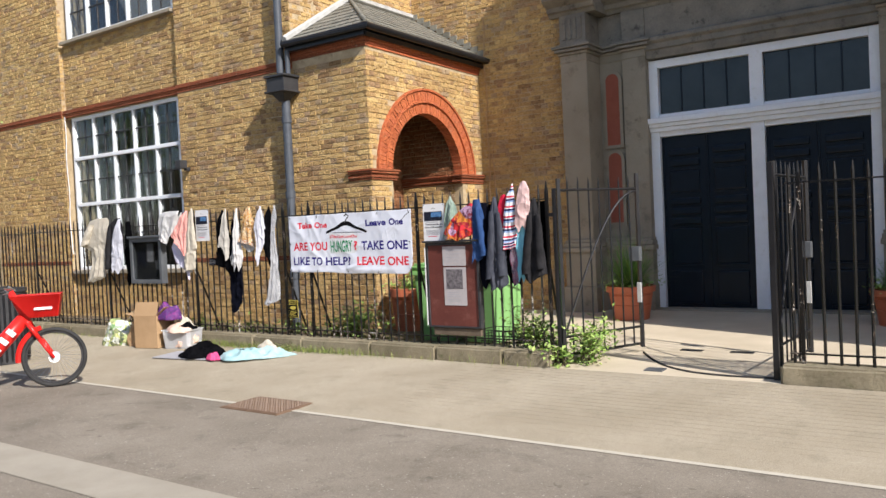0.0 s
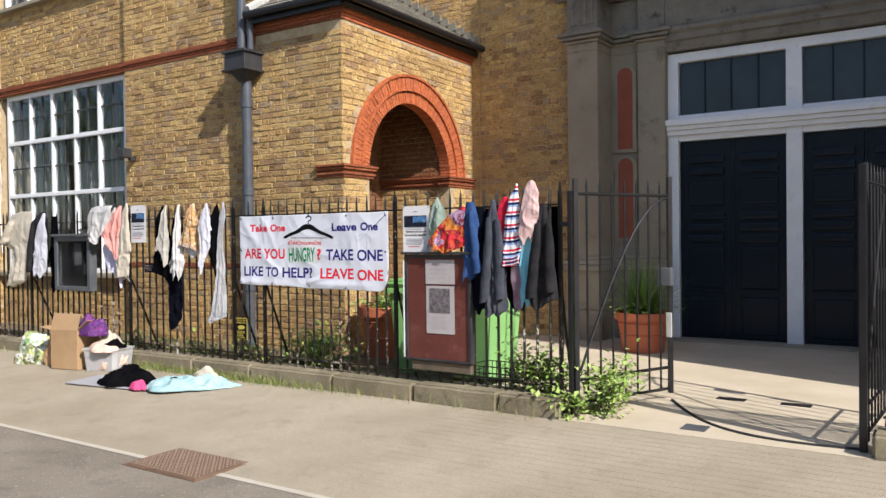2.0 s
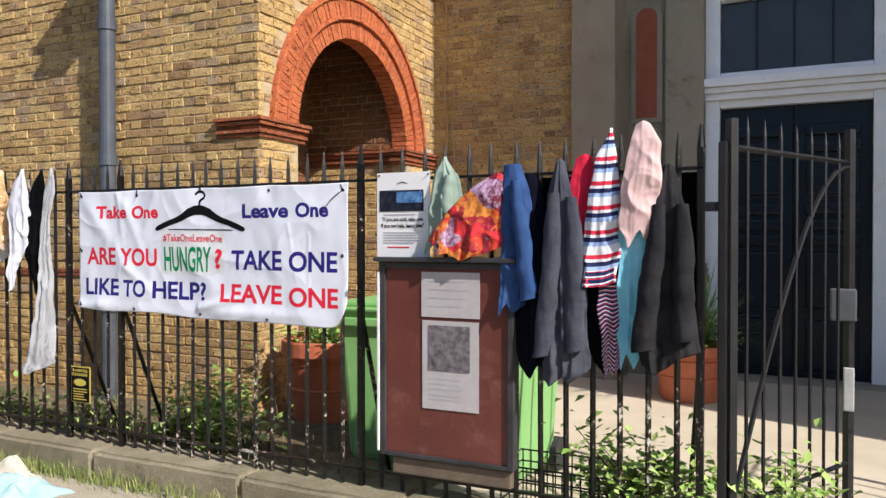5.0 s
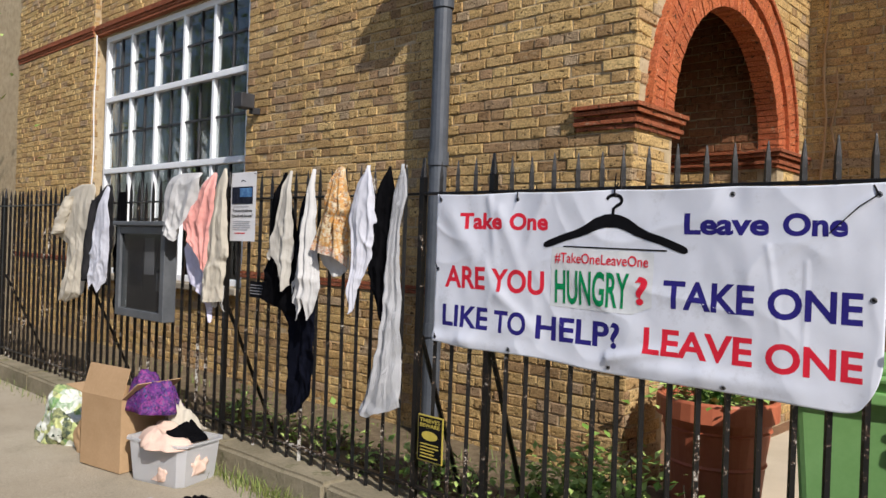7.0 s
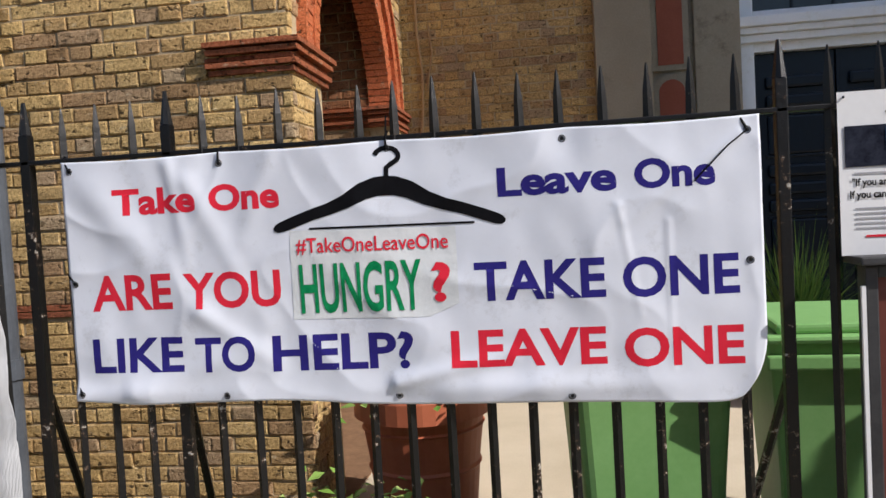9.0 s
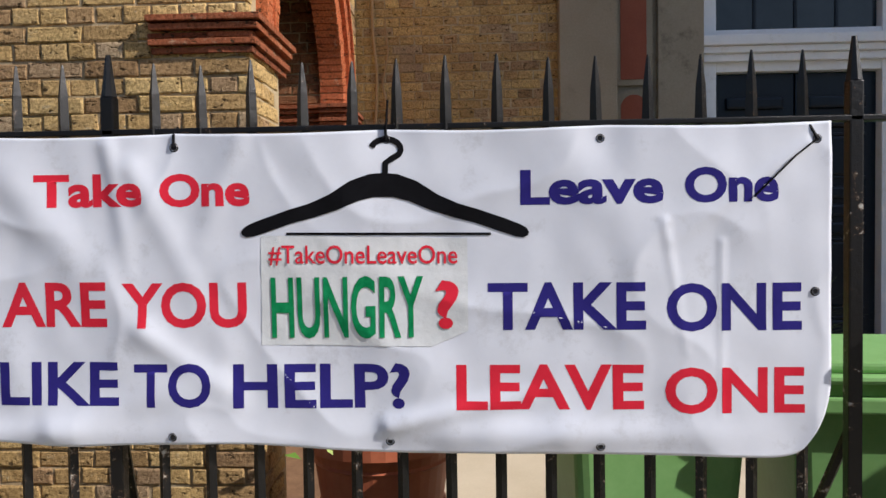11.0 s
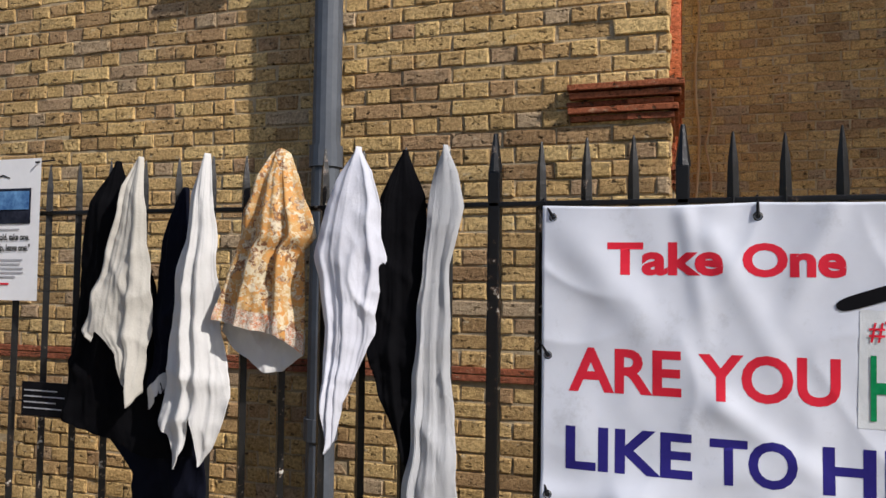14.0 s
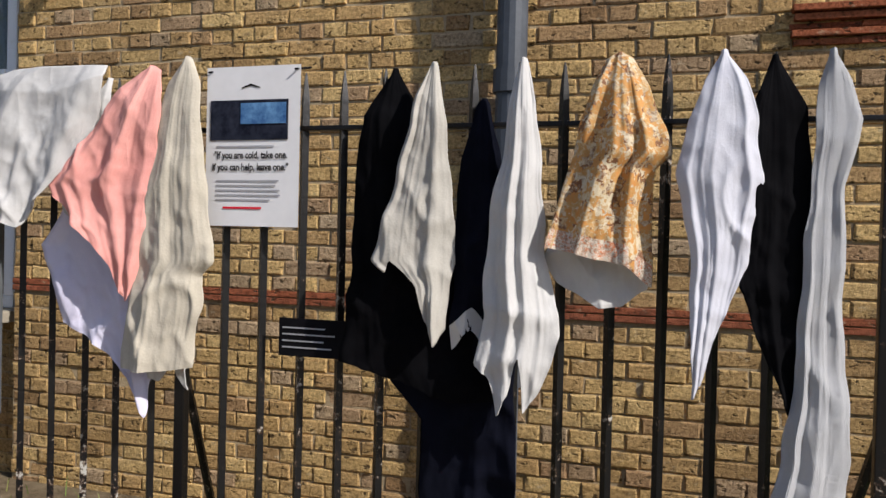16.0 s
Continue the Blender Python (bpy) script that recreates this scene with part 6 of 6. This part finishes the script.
def wheelie_bin(at, turn, label):
    b = thing("wheelie_bin", at, label, "bin", "green bins")
    b.rotation_euler = (0, 0, radians(turn))
    bm = bmesh.new()
    prev = None
    for z, w, d in ((.06, .23, .24), (.1, .245, .255), (.5, .262, .29), (.9, .285, .325), (.955, .30, .345), (.99, .30, .345)):
        ring = []
        for sx, sy in ((-1, -1), (1, -1), (1, 1), (-1, 1)):
            c = .04
            for k in range(4):
                a = {(-1, -1): math.pi, (1, -1): 1.5 * math.pi, (1, 1): 0, (-1, 1): .5 * math.pi}[(sx, sy)] + k / 3 * math.pi / 2
                ring.append(bm.verts.new((sx * (w - c) + c * math.cos(a), sy * (d - c) + c * math.sin(a), z)))
        if prev:
            n = len(ring)
            for i in range(n):
                bm.faces.new((prev[i], prev[(i + 1) % n], ring[(i + 1) % n], ring[i]))
        else:
            bm.faces.new(ring[::-1])
        prev = ring
    part("body", bm, M_BINGREEN, b)
    lid = boxes((-.315, .315, -.37, .36, .99, 1.015), (-.27, .27, -.32, .3, 1.015, 1.05), bevel=.012)
    part("lid", lid, M_BINGREEN, b)
    bm = bmesh.new()
    rod(bm, (-.24, .40, .96), (.24, .40, .96), .016, 8)
    part("handle", bm, M_BINGREEN, b)
    part("grip_rib", boxes((-.31, .31, -.365, -.335, .90, .95), bevel=.008), M_BINGREEN, b)
    for x in (-.26, .26):
        bm = bmesh.new()
        rod(bm, (x - .025, .27, .1), (x + .025, .27, .1), .1, 20)
        part("wheel", bm, M_RUBBER, b)
    return b


wheelie_bin((1.75, .98, .04), 6, "bright green plastic wheelie bin behind the banner")
wheelie_bin((2.48, .90, .06), -4, "dark-shaded green plastic wheelie bin behind the red board")

crate = thing("wire_crate", (3.05, .32, .05), "black wire crate on the ground behind the railings", "crate")
for i in range(13):
    x = -.27 + .045 * i
    bm = bmesh.new()
    for y in (-.16, .16):
        rod(bm, (x, y, 0), (x, y, .3), .004, 5)
    rod(bm, (x, -.16, 0), (x, .16, 0), .004, 5)
    part("wire", bm, M_BLACKIRON, crate)
for z in (0, .06, .12, .18, .24, .3):
    bm = tube([(-.28, -.16, z), (.28, -.16, z), (.28, .16, z), (-.28, .16, z), (-.28, -.16, z)], .005, 5)
    part("wire_hoop", bm, M_BLACKIRON, crate)

BUSH = ((3.45, .22, .1), (.62, .34, .5)), ((3.86, -.04, .04), (.26, .18, .18)), ((4.02, .30, .04), (.5, .6, .42)), ((.74, .44, .1), (.5, .3, .5)), ((.28, .55, .1), (.35, .3, .3)), ((-.5, .5, .1), (.4, .25, .2)), ((-1.5, .55, .1), (.4, .3, .14)), ((-.9, .4, .1), (.25, .2, .14)), ((-.35, .3, .1), (.22, .2, .22)), ((.05, .32, .1), (.2, .2, .26)), ((.55, .6, .1), (.4, .4, .45)), ((.95, .5, .1), (.3, .3, .35)), ((-1.9, .4, .1), (.3, .3, .2)), ((-2.6, .5, .1), (.4, .3, .22))
for i, (at, size) in enumerate(BUSH):
    bush("weed", at, size, int((2700 if i < 3 else 1700 if i < 5 else 900) * size[0] * (size[2] + .2)), .062, 40 + i, "leafy green weeds growing by the railings", 12)
bush("vine", (-8.6, -.5, 3.2), (1.1, .8, 1.3), 900, .09, 61, "sunlit green leaves overhanging the railings", 14)
tr = thing("tree", (-9.6, -.9, -.02), "young street tree with a loose green crown", "tree")
bm = bmesh.new()
rod(bm, (0, 0, 0), (.05, .05, 2.6), .09, 10, .06)
rod(bm, (.05, .05, 2.6), (.5, .2, 4.2), .05, 8, .02)
rod(bm, (.05, .05, 2.6), (-.5, -.1, 4.4), .05, 8, .02)
part("trunk", bm, M_BARK, tr)
r_ = random.Random(12)
pts = [Vector((r_.gauss(0, .8), r_.gauss(0, .6), 4.0 + r_.gauss(0, .8))) for i in range(2600)]
v, f = leaf_mesh(pts, .11, 13)
raw("crown", v, f, M_LEAF, tr)

gv_, gf_ = [], []
r_ = random.Random(21)
for i in range(2300):
    if i < 1500:
        x, y = r_.choice((r_.gauss(-.9, .55), r_.gauss(.6, .5), r_.uniform(-9, 3.7), r_.uniform(-3.5, .5))), -.20 - abs(r_.gauss(0, .045))
    else:
        x, y = r_.uniform(-6, 2.0), r_.uniform(.16, 1.3)
    if 3.85 < x < 5.9:
        continue
    z = (ground_z(y) if y < 0 else .10) - .004
    L, a = r_.uniform(.03, .11), r_.uniform(0, 6.28)
    d = Vector((math.cos(a), math.sin(a), 0))
    s = Vector((-d.y, d.x, 0)) * .003
    p = Vector((x, y, z))
    o = len(gv_)
    gv_ += [tuple(p + s), tuple(p - s), tuple(p + d * L * .25 + Vector((0, 0, L * .7)) - s * .7), tuple(p + d * L * .25 + Vector((0, 0, L * .7)) + s * .7), tuple(p + d * L * .6 + Vector((0, 0, L)))]
    gf_ += [(o, o + 1, o + 2, o + 3), (o + 3, o + 2, o + 4)]
tagged(raw("grass", gv_, gf_, M_GRASS), "dry green grass tufts along the kerb", "grass", kind="stuff")

# ---- things on the pavement ----
box = thing("cardboard_box", (-2.30, -.52, ground_z(-.52)), "open brown cardboard box standing on the pavement", "box")
box.rotation_euler, box.scale = (0, 0, radians(10)), (.92, .82, 1.0)
bw, bd, bh = .46, .40, .46
for nm, sp in (("side", (-bw / 2, -bw / 2 + .006, -bd / 2, bd / 2, 0, bh)), ("side", (bw / 2 - .006, bw / 2, -bd / 2, bd / 2, 0, bh)),
               ("side", (-bw / 2 + .006, bw / 2 - .006, -bd / 2, -bd / 2 + .006, 0, bh + .0)), ("side", (-bw / 2 + .006, bw / 2 - .006, bd / 2 - .006, bd / 2, 0, bh)), ("base", (-bw / 2 + .006, bw / 2 - .006, -bd / 2 + .006, bd / 2 - .006, 0, .006))):
    part(nm, boxes(sp, bevel=.0015), M_CARD, box)
for x, ang in ((bw / 2, 35), (-bw / 2, 172)):
    bm = boxes((0, .2, -bd / 2, bd / 2, 0, .005))
    fl = part("flap", bm, M_CARD, box)
    fl.location, fl.rotation_euler = (x, 0, bh), (0, radians(-ang), 0)
bm = boxes((-bw / 2, bw / 2, 0, .005, 0, .2))
fl = part("flap", bm, M_CARD, box)
fl.location, fl.rotation_euler = (0, -bd / 2, bh), (radians(-20), 0, 0)


def heap(name, at, size, mat, seed, label, category, rough=.35):
    """A crumpled cloth heap."""
    bm = bmesh.new()
    bmesh.ops.create_icosphere(bm, subdivisions=6, radius=1)
    for v in bm.verts:
        n = v.co.copy()
        d = .14 * rough * ridge(n.x * 5 + seed, n.y * 5, n.z * 5) + .06 * rough * ridge(n.x * 11, n.y * 11 + seed, n.z * 11) + noise.noise(n * 2.0 + Vector((seed * 3.7, 0, 0))) * rough + noise.ridged_multi_fractal(n * 2.2 + Vector((0, seed * 1.9, 0)), 1.0, 2.0, 4, 1.0, 2.0) * rough * .28 - rough * .2
        v.co = n * (1 + d)
        v.co.z = max(-.25, v.co.z)
        v.co = Vector((v.co.x * size[0] / 2, v.co.y * size[1] / 2, (v.co.z + .25) * size[2] / 1.25))
    ob = part(name, bm, mat, smooth=True)
    ob.location = at
    return tagged(ob, label, category)


def spread(name, at, size, mat, seed, label, category, turn=0):
    """Clothes dropped flat: a ragged sheet with rucked folds."""
    vs_, fs_ = [], []
    N, M = 72, 22
    for j in range(M + 1):
        q = j / M
        for i in range(N):
            a = 2 * math.pi * i / N
            R = 1 + .32 * noise.noise(Vector((math.cos(a) * 1.6, math.sin(a) * 1.6, seed * 2.1))) + .12 * noise.noise(Vector((math.cos(a) * 5, math.sin(a) * 5, seed)))
            x, y = q * R * math.cos(a) * size[0] / 2, q * R * math.sin(a) * size[1] / 2
            fold = max(0.0, ridge(x * 5.5 + y * 3, y * 7 - x * 2, seed * 1.3)) * .6 + max(0.0, ridge(x * 13 - y * 9, y * 12, seed + 5.0)) * .3 + .35 * (noise.noise(Vector((x * 4, y * 6, seed))) + .6)
            vs_.append((x, y, .004 + size[2] * fold * (1 - q ** 5)))
    for j in range(M):
        for i in range(N):
            k = (i + 1) % N
            fs_.append((j * N + i, (j + 1) * N + i, (j + 1) * N + k, j * N + k))
    ob = raw(name, vs_, fs_, mat, smooth=True)
    ob.location, ob.rotation_euler = at, (0, 0, radians(turn))
    m = ob.modifiers.new("thickness", "SOLIDIFY")
    m.thickness, m.offset = .005, -1
    return tagged(ob, label, category)


g = ground_z(-.7)
spread("purple_jumper", (-2.04, -.46, g + .40), (.46, .36, .22), C_PURPLE, 2, "purple patterned knitted jumper stuffed in the box", "jumper")
tub = thing("plastic_tub", (-1.80, -.42, g), "clear plastic storage tub heaped with clothes", "tub")
tub.rotation_euler, tub.scale = (0, 0, radians(16)), (1.0, 1.05, 1.12)
bm = bmesh.new()
rings = []
for z, s in ((0, .86), (.012, .88), (.22, .98), (.225, 1.05), (.235, 1.05), (.235, .96), (.22, .95), (.015, .84)):
    rings.append([bm.verts.new((x * s, y * s, z)) for x, y in [(-.2, -.17), (-.24, -.13), (-.24, .13), (-.2, .17), (.2, .17), (.24, .13), (.24, -.13), (.2, -.17)][::-1]])
for a, b in zip(rings, rings[1:]):
    for i in range(8):
        bm.faces.new((a[i], a[(i + 1) % 8], b[(i + 1) % 8], b[i]))
bm.faces.new(rings[0][::-1])
bm.faces.new(rings[-1])
part("body", bm, M_TUB, tub)
heap("peach_blanket", (-1.80, -.42, g + .03), (.41, .28, .25), C_PEACH, 5, "peach cloth filling the plastic tub", "cloth")
spread("white_cloth", (-1.86, -.34, g + .28), (.30, .26, .16), C_CREAM, 6, "cream cloth on top of the tub", "cloth")
spread("black_cloth", (-1.72, -.40, g + .265), (.30, .22, .09), C_BLACK, 7, "black cloth on top of the tub", "cloth")
spread("peach_cloth", (-1.77, -.47, g + .235), (.46, .34, .10), C_PEACH, 9, "peach cloth folded over the edge of the tub", "cloth")
heap("patterned_bag", (-3.16, -.52, g), (.50, .36, .34), C_PLAID, 8, "green and white patterned carrier bag of clothes", "bag", .3)
heap("brown_bag", (-2.72, -.50, g), (.28, .26, .36), M_CARD, 9, "brown paper bag beside the box", "bag", .2)
spread("dark_clothes", (-.84, -.84, ground_z(-.84) + .012), (.72, .46, .15), C_BLACK, 11, "black clothes piled on flattened cardboard", "clothes")
spread("pink_scarf", (-.45, -1.0, ground_z(-1.0) + .012), (.24, .14, .09), C_HOTPINK, 12, "small pink cloth on the pile", "cloth")
spread("turquoise_clothes", (-.02, -.70, ground_z(-.70) + .01), (1.0, .42, .11), C_TEAL, 13, "pale turquoise clothes spread on the pavement", "clothes", 34)
spread("white_clothes", (.0, -.50, ground_z(-.5) + .03), (.36, .24, .16), C_CREAM, 15, "cream clothes beside the turquoise ones", "clothes")
spread("black_cloth", (-.18, -.80, ground_z(-.80) + .05), (.24, .16, .06), C_BLACK, 16, "black cloth on the turquoise clothes", "cloth")
cb = part("cardboard_sheet", boxes((-.65, .45, -.22, .25, 0, .008), bevel=.002), M_GREYINK)
cb.location, cb.rotation_euler = (-.85, -.86, ground_z(-.86) + .006), (radians(1), 0, radians(8))
tagged(cb, "grey flattened cardboard sheet under the clothes", "cardboard")

man = thing("manhole_cover", (1.96, -2.33, -.045), "rusty chequered iron manhole cover set in the road edge", "manhole cover", kind="structure")
part("cover", boxes((-.36, .36, -.23, .23, -.02, .008), bevel=.004), M_RUSTY, man)
M_STUD = surf("worn_iron_studs", (0.20, 0.145, 0.105), (0.36, 0.28, 0.22), 30.0, 0.7, 0.5, 90.0, metal=0.2)
bm = boxes((-.010, .010, -.006, .006, 0, .006), bevel=.002)
stud = bpy.data.meshes.new("stud")
bm.to_mesh(stud)
bm.free()
stud.materials.append(M_STUD)
for i in range(20):
    for j in range(13):
        ob = new("stud", stud)
        ob.parent = man
        ob.location = (-.33 + i * .0345, -.20 + j * .0335, .008)
        ob.rotation_euler = (0, 0, radians(45 if (i + j) % 2 else -45))
part("rim", boxes((-.378, .378, -.248, -.234, -.02, .004), (-.378, .378, .234, .248, -.02, .004), (-.378, -.364, -.234, .234, -.02, .004), (.364, .378, -.234, .234, -.02, .004)), M_RUSTY, man)
for x, y in ((4.8, 1.3), (5.33, 1.32)):
    tagged(part("drain_slot", boxes((x - .12, x + .12, y - .05, y + .05, .03, .047), bevel=.003), M_BLACKIRON), "small black iron drain slot in the forecourt", "drain", kind="structure")
tagged(part("valve_cover", boxes((4.72, 4.9, .0, .16, .03, .052), bevel=.004), M_GREYMETAL), "small metal valve cover in the paving", "cover", kind="structure")

# ---- red hire bicycle ----
bike = thing("bicycle", (-1.13, -2.63, ground_z(-2.6)), "bright red electric hire bicycle parked on the pavement edge", "bicycle")
bike.rotation_euler = (0, 0, radians(56))
# local x points to the front, the front hub stands over the origin
for x, nm in ((0, "front_wheel"), (-1.10, "rear_wheel")):
    wheel = new(nm)
    wheel.parent = bike
    wheel.location = (x, 0, .335)

    def hoop(R, r, seg):
        bm = bmesh.new()
        N = 56
        rings = [[bm.verts.new(((R + r * math.cos(b)) * math.cos(a), r * math.sin(b), (R + r * math.cos(b)) * math.sin(a))) for b in [2 * math.pi * k / seg for k in range(seg)]] for a in [2 * math.pi * i / N for i in range(N)]]
        for i in range(N):
            for k in range(seg):
                bm.faces.new((rings[i][k], rings[i][(k + 1) % seg], rings[(i + 1) % N][(k + 1) % seg], rings[(i + 1) % N][k]))
        return bm
    part("tyre", hoop(.312, .023, 10), M_RUBBER, wheel, smooth=True)
    part("rim", hoop(.283, .011, 6), M_DARKFRAME, wheel)
    sp = bmesh.new()
    for i in range(28):
        a = 2 * math.pi * i / 28
        rod(sp, (.04 * math.cos(a + .6), .02 * (-1) ** i, .04 * math.sin(a + .6)), (.28 * math.cos(a), 0, .28 * math.sin(a)), .0013, 4)
    part("spokes", sp, M_CHROME, wheel)
    hb = bmesh.new()
    rod(hb, (0, -.05, 0), (0, .05, 0), .058, 28)
    rod(hb, (0, -.062, 0), (0, -.05, 0), .03, 16)
    part("hub", hb, M_PAPER, wheel)
bm = bmesh.new()
for s_ in (-1, 1):
    rod(bm, (0, .075 * s_, .335), (-.13, .06 * s_, .55), .018, 10, .024)
    rod(bm, (-.13, .06 * s_, .55), (-.24, .05 * s_, .74), .024, 10, .028)
rod(bm, (-.24, -.07, .74), (-.24, .07, .74), .034, 10)
part("fork", bm, M_BIKERED, bike, smooth=True)
bm = bmesh.new()
rod(bm, (-.235, 0, .72), (-.40, 0, 1.10), .042, 14, .036)
rod(bm, (-.27, 0, .80), (-.72, 0, .30), .075, 16, .085)
rod(bm, (-.72, 0, .30), (-1.10, .06, .335), .035, 10)
rod(bm, (-.70, 0, .33), (-.86, 0, .85), .034, 10)
part("frame", bm, M_BIKERED, bike, smooth=True)
for i in range(4):
    p = Vector((-.27, 0, .80)).lerp(Vector((-.72, 0, .30)), .30 + .17 * i)
    q = part("logo_bar", boxes((-.028, .028, -.094, -.080, -.05, .05), bevel=.006), M_PAPER, bike)
    q.location, q.rotation_euler = p, (0, radians(-48), 0)
bk = bmesh.new()
low = [(-.22, -.12), (.07, -.12), (.07, .12), (-.22, .12)]
top = [(-.40, -.19), (.11, -.19), (.11, .19), (-.40, .19)]
ra = [bk.verts.new((x, y, .80)) for x, y in low]
rb_ = [bk.verts.new((x, y, 1.05)) for x, y in top]
bk.faces.new(ra[::-1])
for i in range(4):
    bk.faces.new((ra[i], ra[(i + 1) % 4], rb_[(i + 1) % 4], rb_[i]))
bmesh.ops.solidify(bk, geom=bk.faces[:], thickness=.014)
bmesh.ops.bevel(bk, geom=bk.edges[:], offset=.006, segments=2, affect="EDGES")
part("basket", bk, M_BIKERED, bike)
q = part("logo_bar", boxes((-.09, .09, -.003, .003, -.013, .013)), M_PAPER, bike)
q.location, q.rotation_euler = (-.07, -.158, .90), (radians(-14), 0, 0)
bm = tube([(-.50, -.30, 1.13), (-.44, -.22, 1.14), (-.40, -.06, 1.13), (-.40, .06, 1.13), (-.44, .22, 1.14), (-.50, .30, 1.13)], .014, 8)
part("handlebar", bm, M_CHROME, bike, smooth=True)
for s_ in (-1, 1):
    bm = bmesh.new()
    rod(bm, (-.44, .22 * s_, 1.14), (-.54, .34 * s_, 1.125), .02, 10)
    part("grip", bm, M_RUBBER, bike)
    part("brake_lever", tube([(-.42, .20 * s_, 1.13), (-.38, .26 * s_, 1.10), (-.42, .34 * s_, 1.09)], .006, 6), M_CHROME, bike)
part("mudguard", tube([(.36 * math.cos(a), 0, .335 + .36 * math.sin(a)) for a in [1.9 + .12 * i for i in range(12)]], .03, 6), M_BIKERED, bike)
part("rear_panel", boxes((-1.45, -.68, -.03, .03, .62, .98), bevel=.02), M_DARKFRAME, bike)
part("saddle", boxes((-1.02, -.76, -.07, .07, .90, .96), bevel=.025), M_RUBBER, bike)
gb = thing("litter_bin", (-3.55, -1.95, ground_z(-1.95)), "dark slatted litter bin behind the bicycle", "litter bin")
part("body", lathe([(0, 0), (.25, 0), (.25, .95), (.27, .97), (.27, 1.02), (.2, 1.02), (.2, .9), (0, .9)], 28), M_DARKFRAME, gb)
for i in range(24):
    a = 2 * math.pi * i / 24
    bm = bmesh.new()
    rod(bm, (.26 * math.cos(a), .26 * math.sin(a), .05), (.26 * math.cos(a), .26 * math.sin(a), .94), .016, 4)
    part("slat", bm, M_BLACKIRON, gb)

# ---- pavement blocks, last and many ----
pave = thing("pavement", (0, -1.2, 0), "worn sandy paving blocks beside the railings", "pavement", kind="structure")
rp = random.Random(77)
shared = []
for i in range(5):
    bm = boxes((-.1003, .1003, -.0502, .0502, -.03, .0))
    bmesh.ops.bevel(bm, geom=[e for e in bm.edges if all(v.co.z > -.01 for v in e.verts)], offset=.0012, segments=1, affect="EDGES")
    for v in bm.verts:
        v.co += Vector((rp.uniform(-.0012, .0012), rp.uniform(-.0012, .0012), rp.uniform(-.0005, .0005)))
    me = bpy.data.meshes.new("paving_block")
    bm.to_mesh(me)
    bm.free()
    me.materials.append(M_PAVER)
    shared.append(me)
pv, pf = [], []
for j in range(21):
    y = -2.31 + .1012 * j
    if y > -.22:
        break
    for i in range(15, 60):
        x = i * .2015 + (.1 if j % 2 else 0)
        z = ground_z(y) + rp.uniform(-.0005, .0005)
        if 4.4 < x < 7.4 and y < -.25 and len(pave.children) < 300:
            ob = new("paving_block", rp.choice(shared))
            ob.parent = pave
            ob.location = (x, y + 1.2, z)
        else:
            o = len(pv)
            zt, c = z, .0012
            x, y_ = x + rp.uniform(-.0012, .0012), y
            y = y + rp.uniform(-.0014, .0014)
            pv += [(x - .1003, y - .0502, zt - .03), (x + .1003, y - .0502, zt - .03), (x + .1003, y + .0502, zt - .03), (x - .1003, y + .0502, zt - .03),
                   (x - .1003, y - .0502, zt - c), (x + .1003, y - .0502, zt - c), (x + .1003, y + .0502, zt - c), (x - .1003, y + .0502, zt - c),
                   (x - .0990, y - .0489, zt), (x + .0990, y - .0489, zt), (x + .0990, y + .0489, zt), (x - .0990, y + .0489, zt)]
            for q in range(4):
                k2 = (q + 1) % 4
                pf += [(o + q, o + k2, o + 4 + k2, o + 4 + q), (o + 4 + q, o + 4 + k2, o + 8 + k2, o + 8 + q)]
            pf.append((o + 8, o + 9, o + 10, o + 11))
            y = y_
ob = raw("paving_field", pv, pf, M_PAVER, pave)
ob.location = (0, 1.2, 0)
tagged(ob, "worn sandy paving blocks", kind="stuff")

# black cable looped across the gateway
pts = [Vector((4.36, 1.0, .046)).lerp(Vector((5.93, .03, .046)), i / 18) + Vector((-.10 * math.sin(math.pi * i / 18), -.38 * math.sin(math.pi * i / 18), 0)) for i in range(19)]
tagged(part("ground_cable", tube(pts, .012, 6), M_RUBBER), "black cable lying across the gateway", "cable")
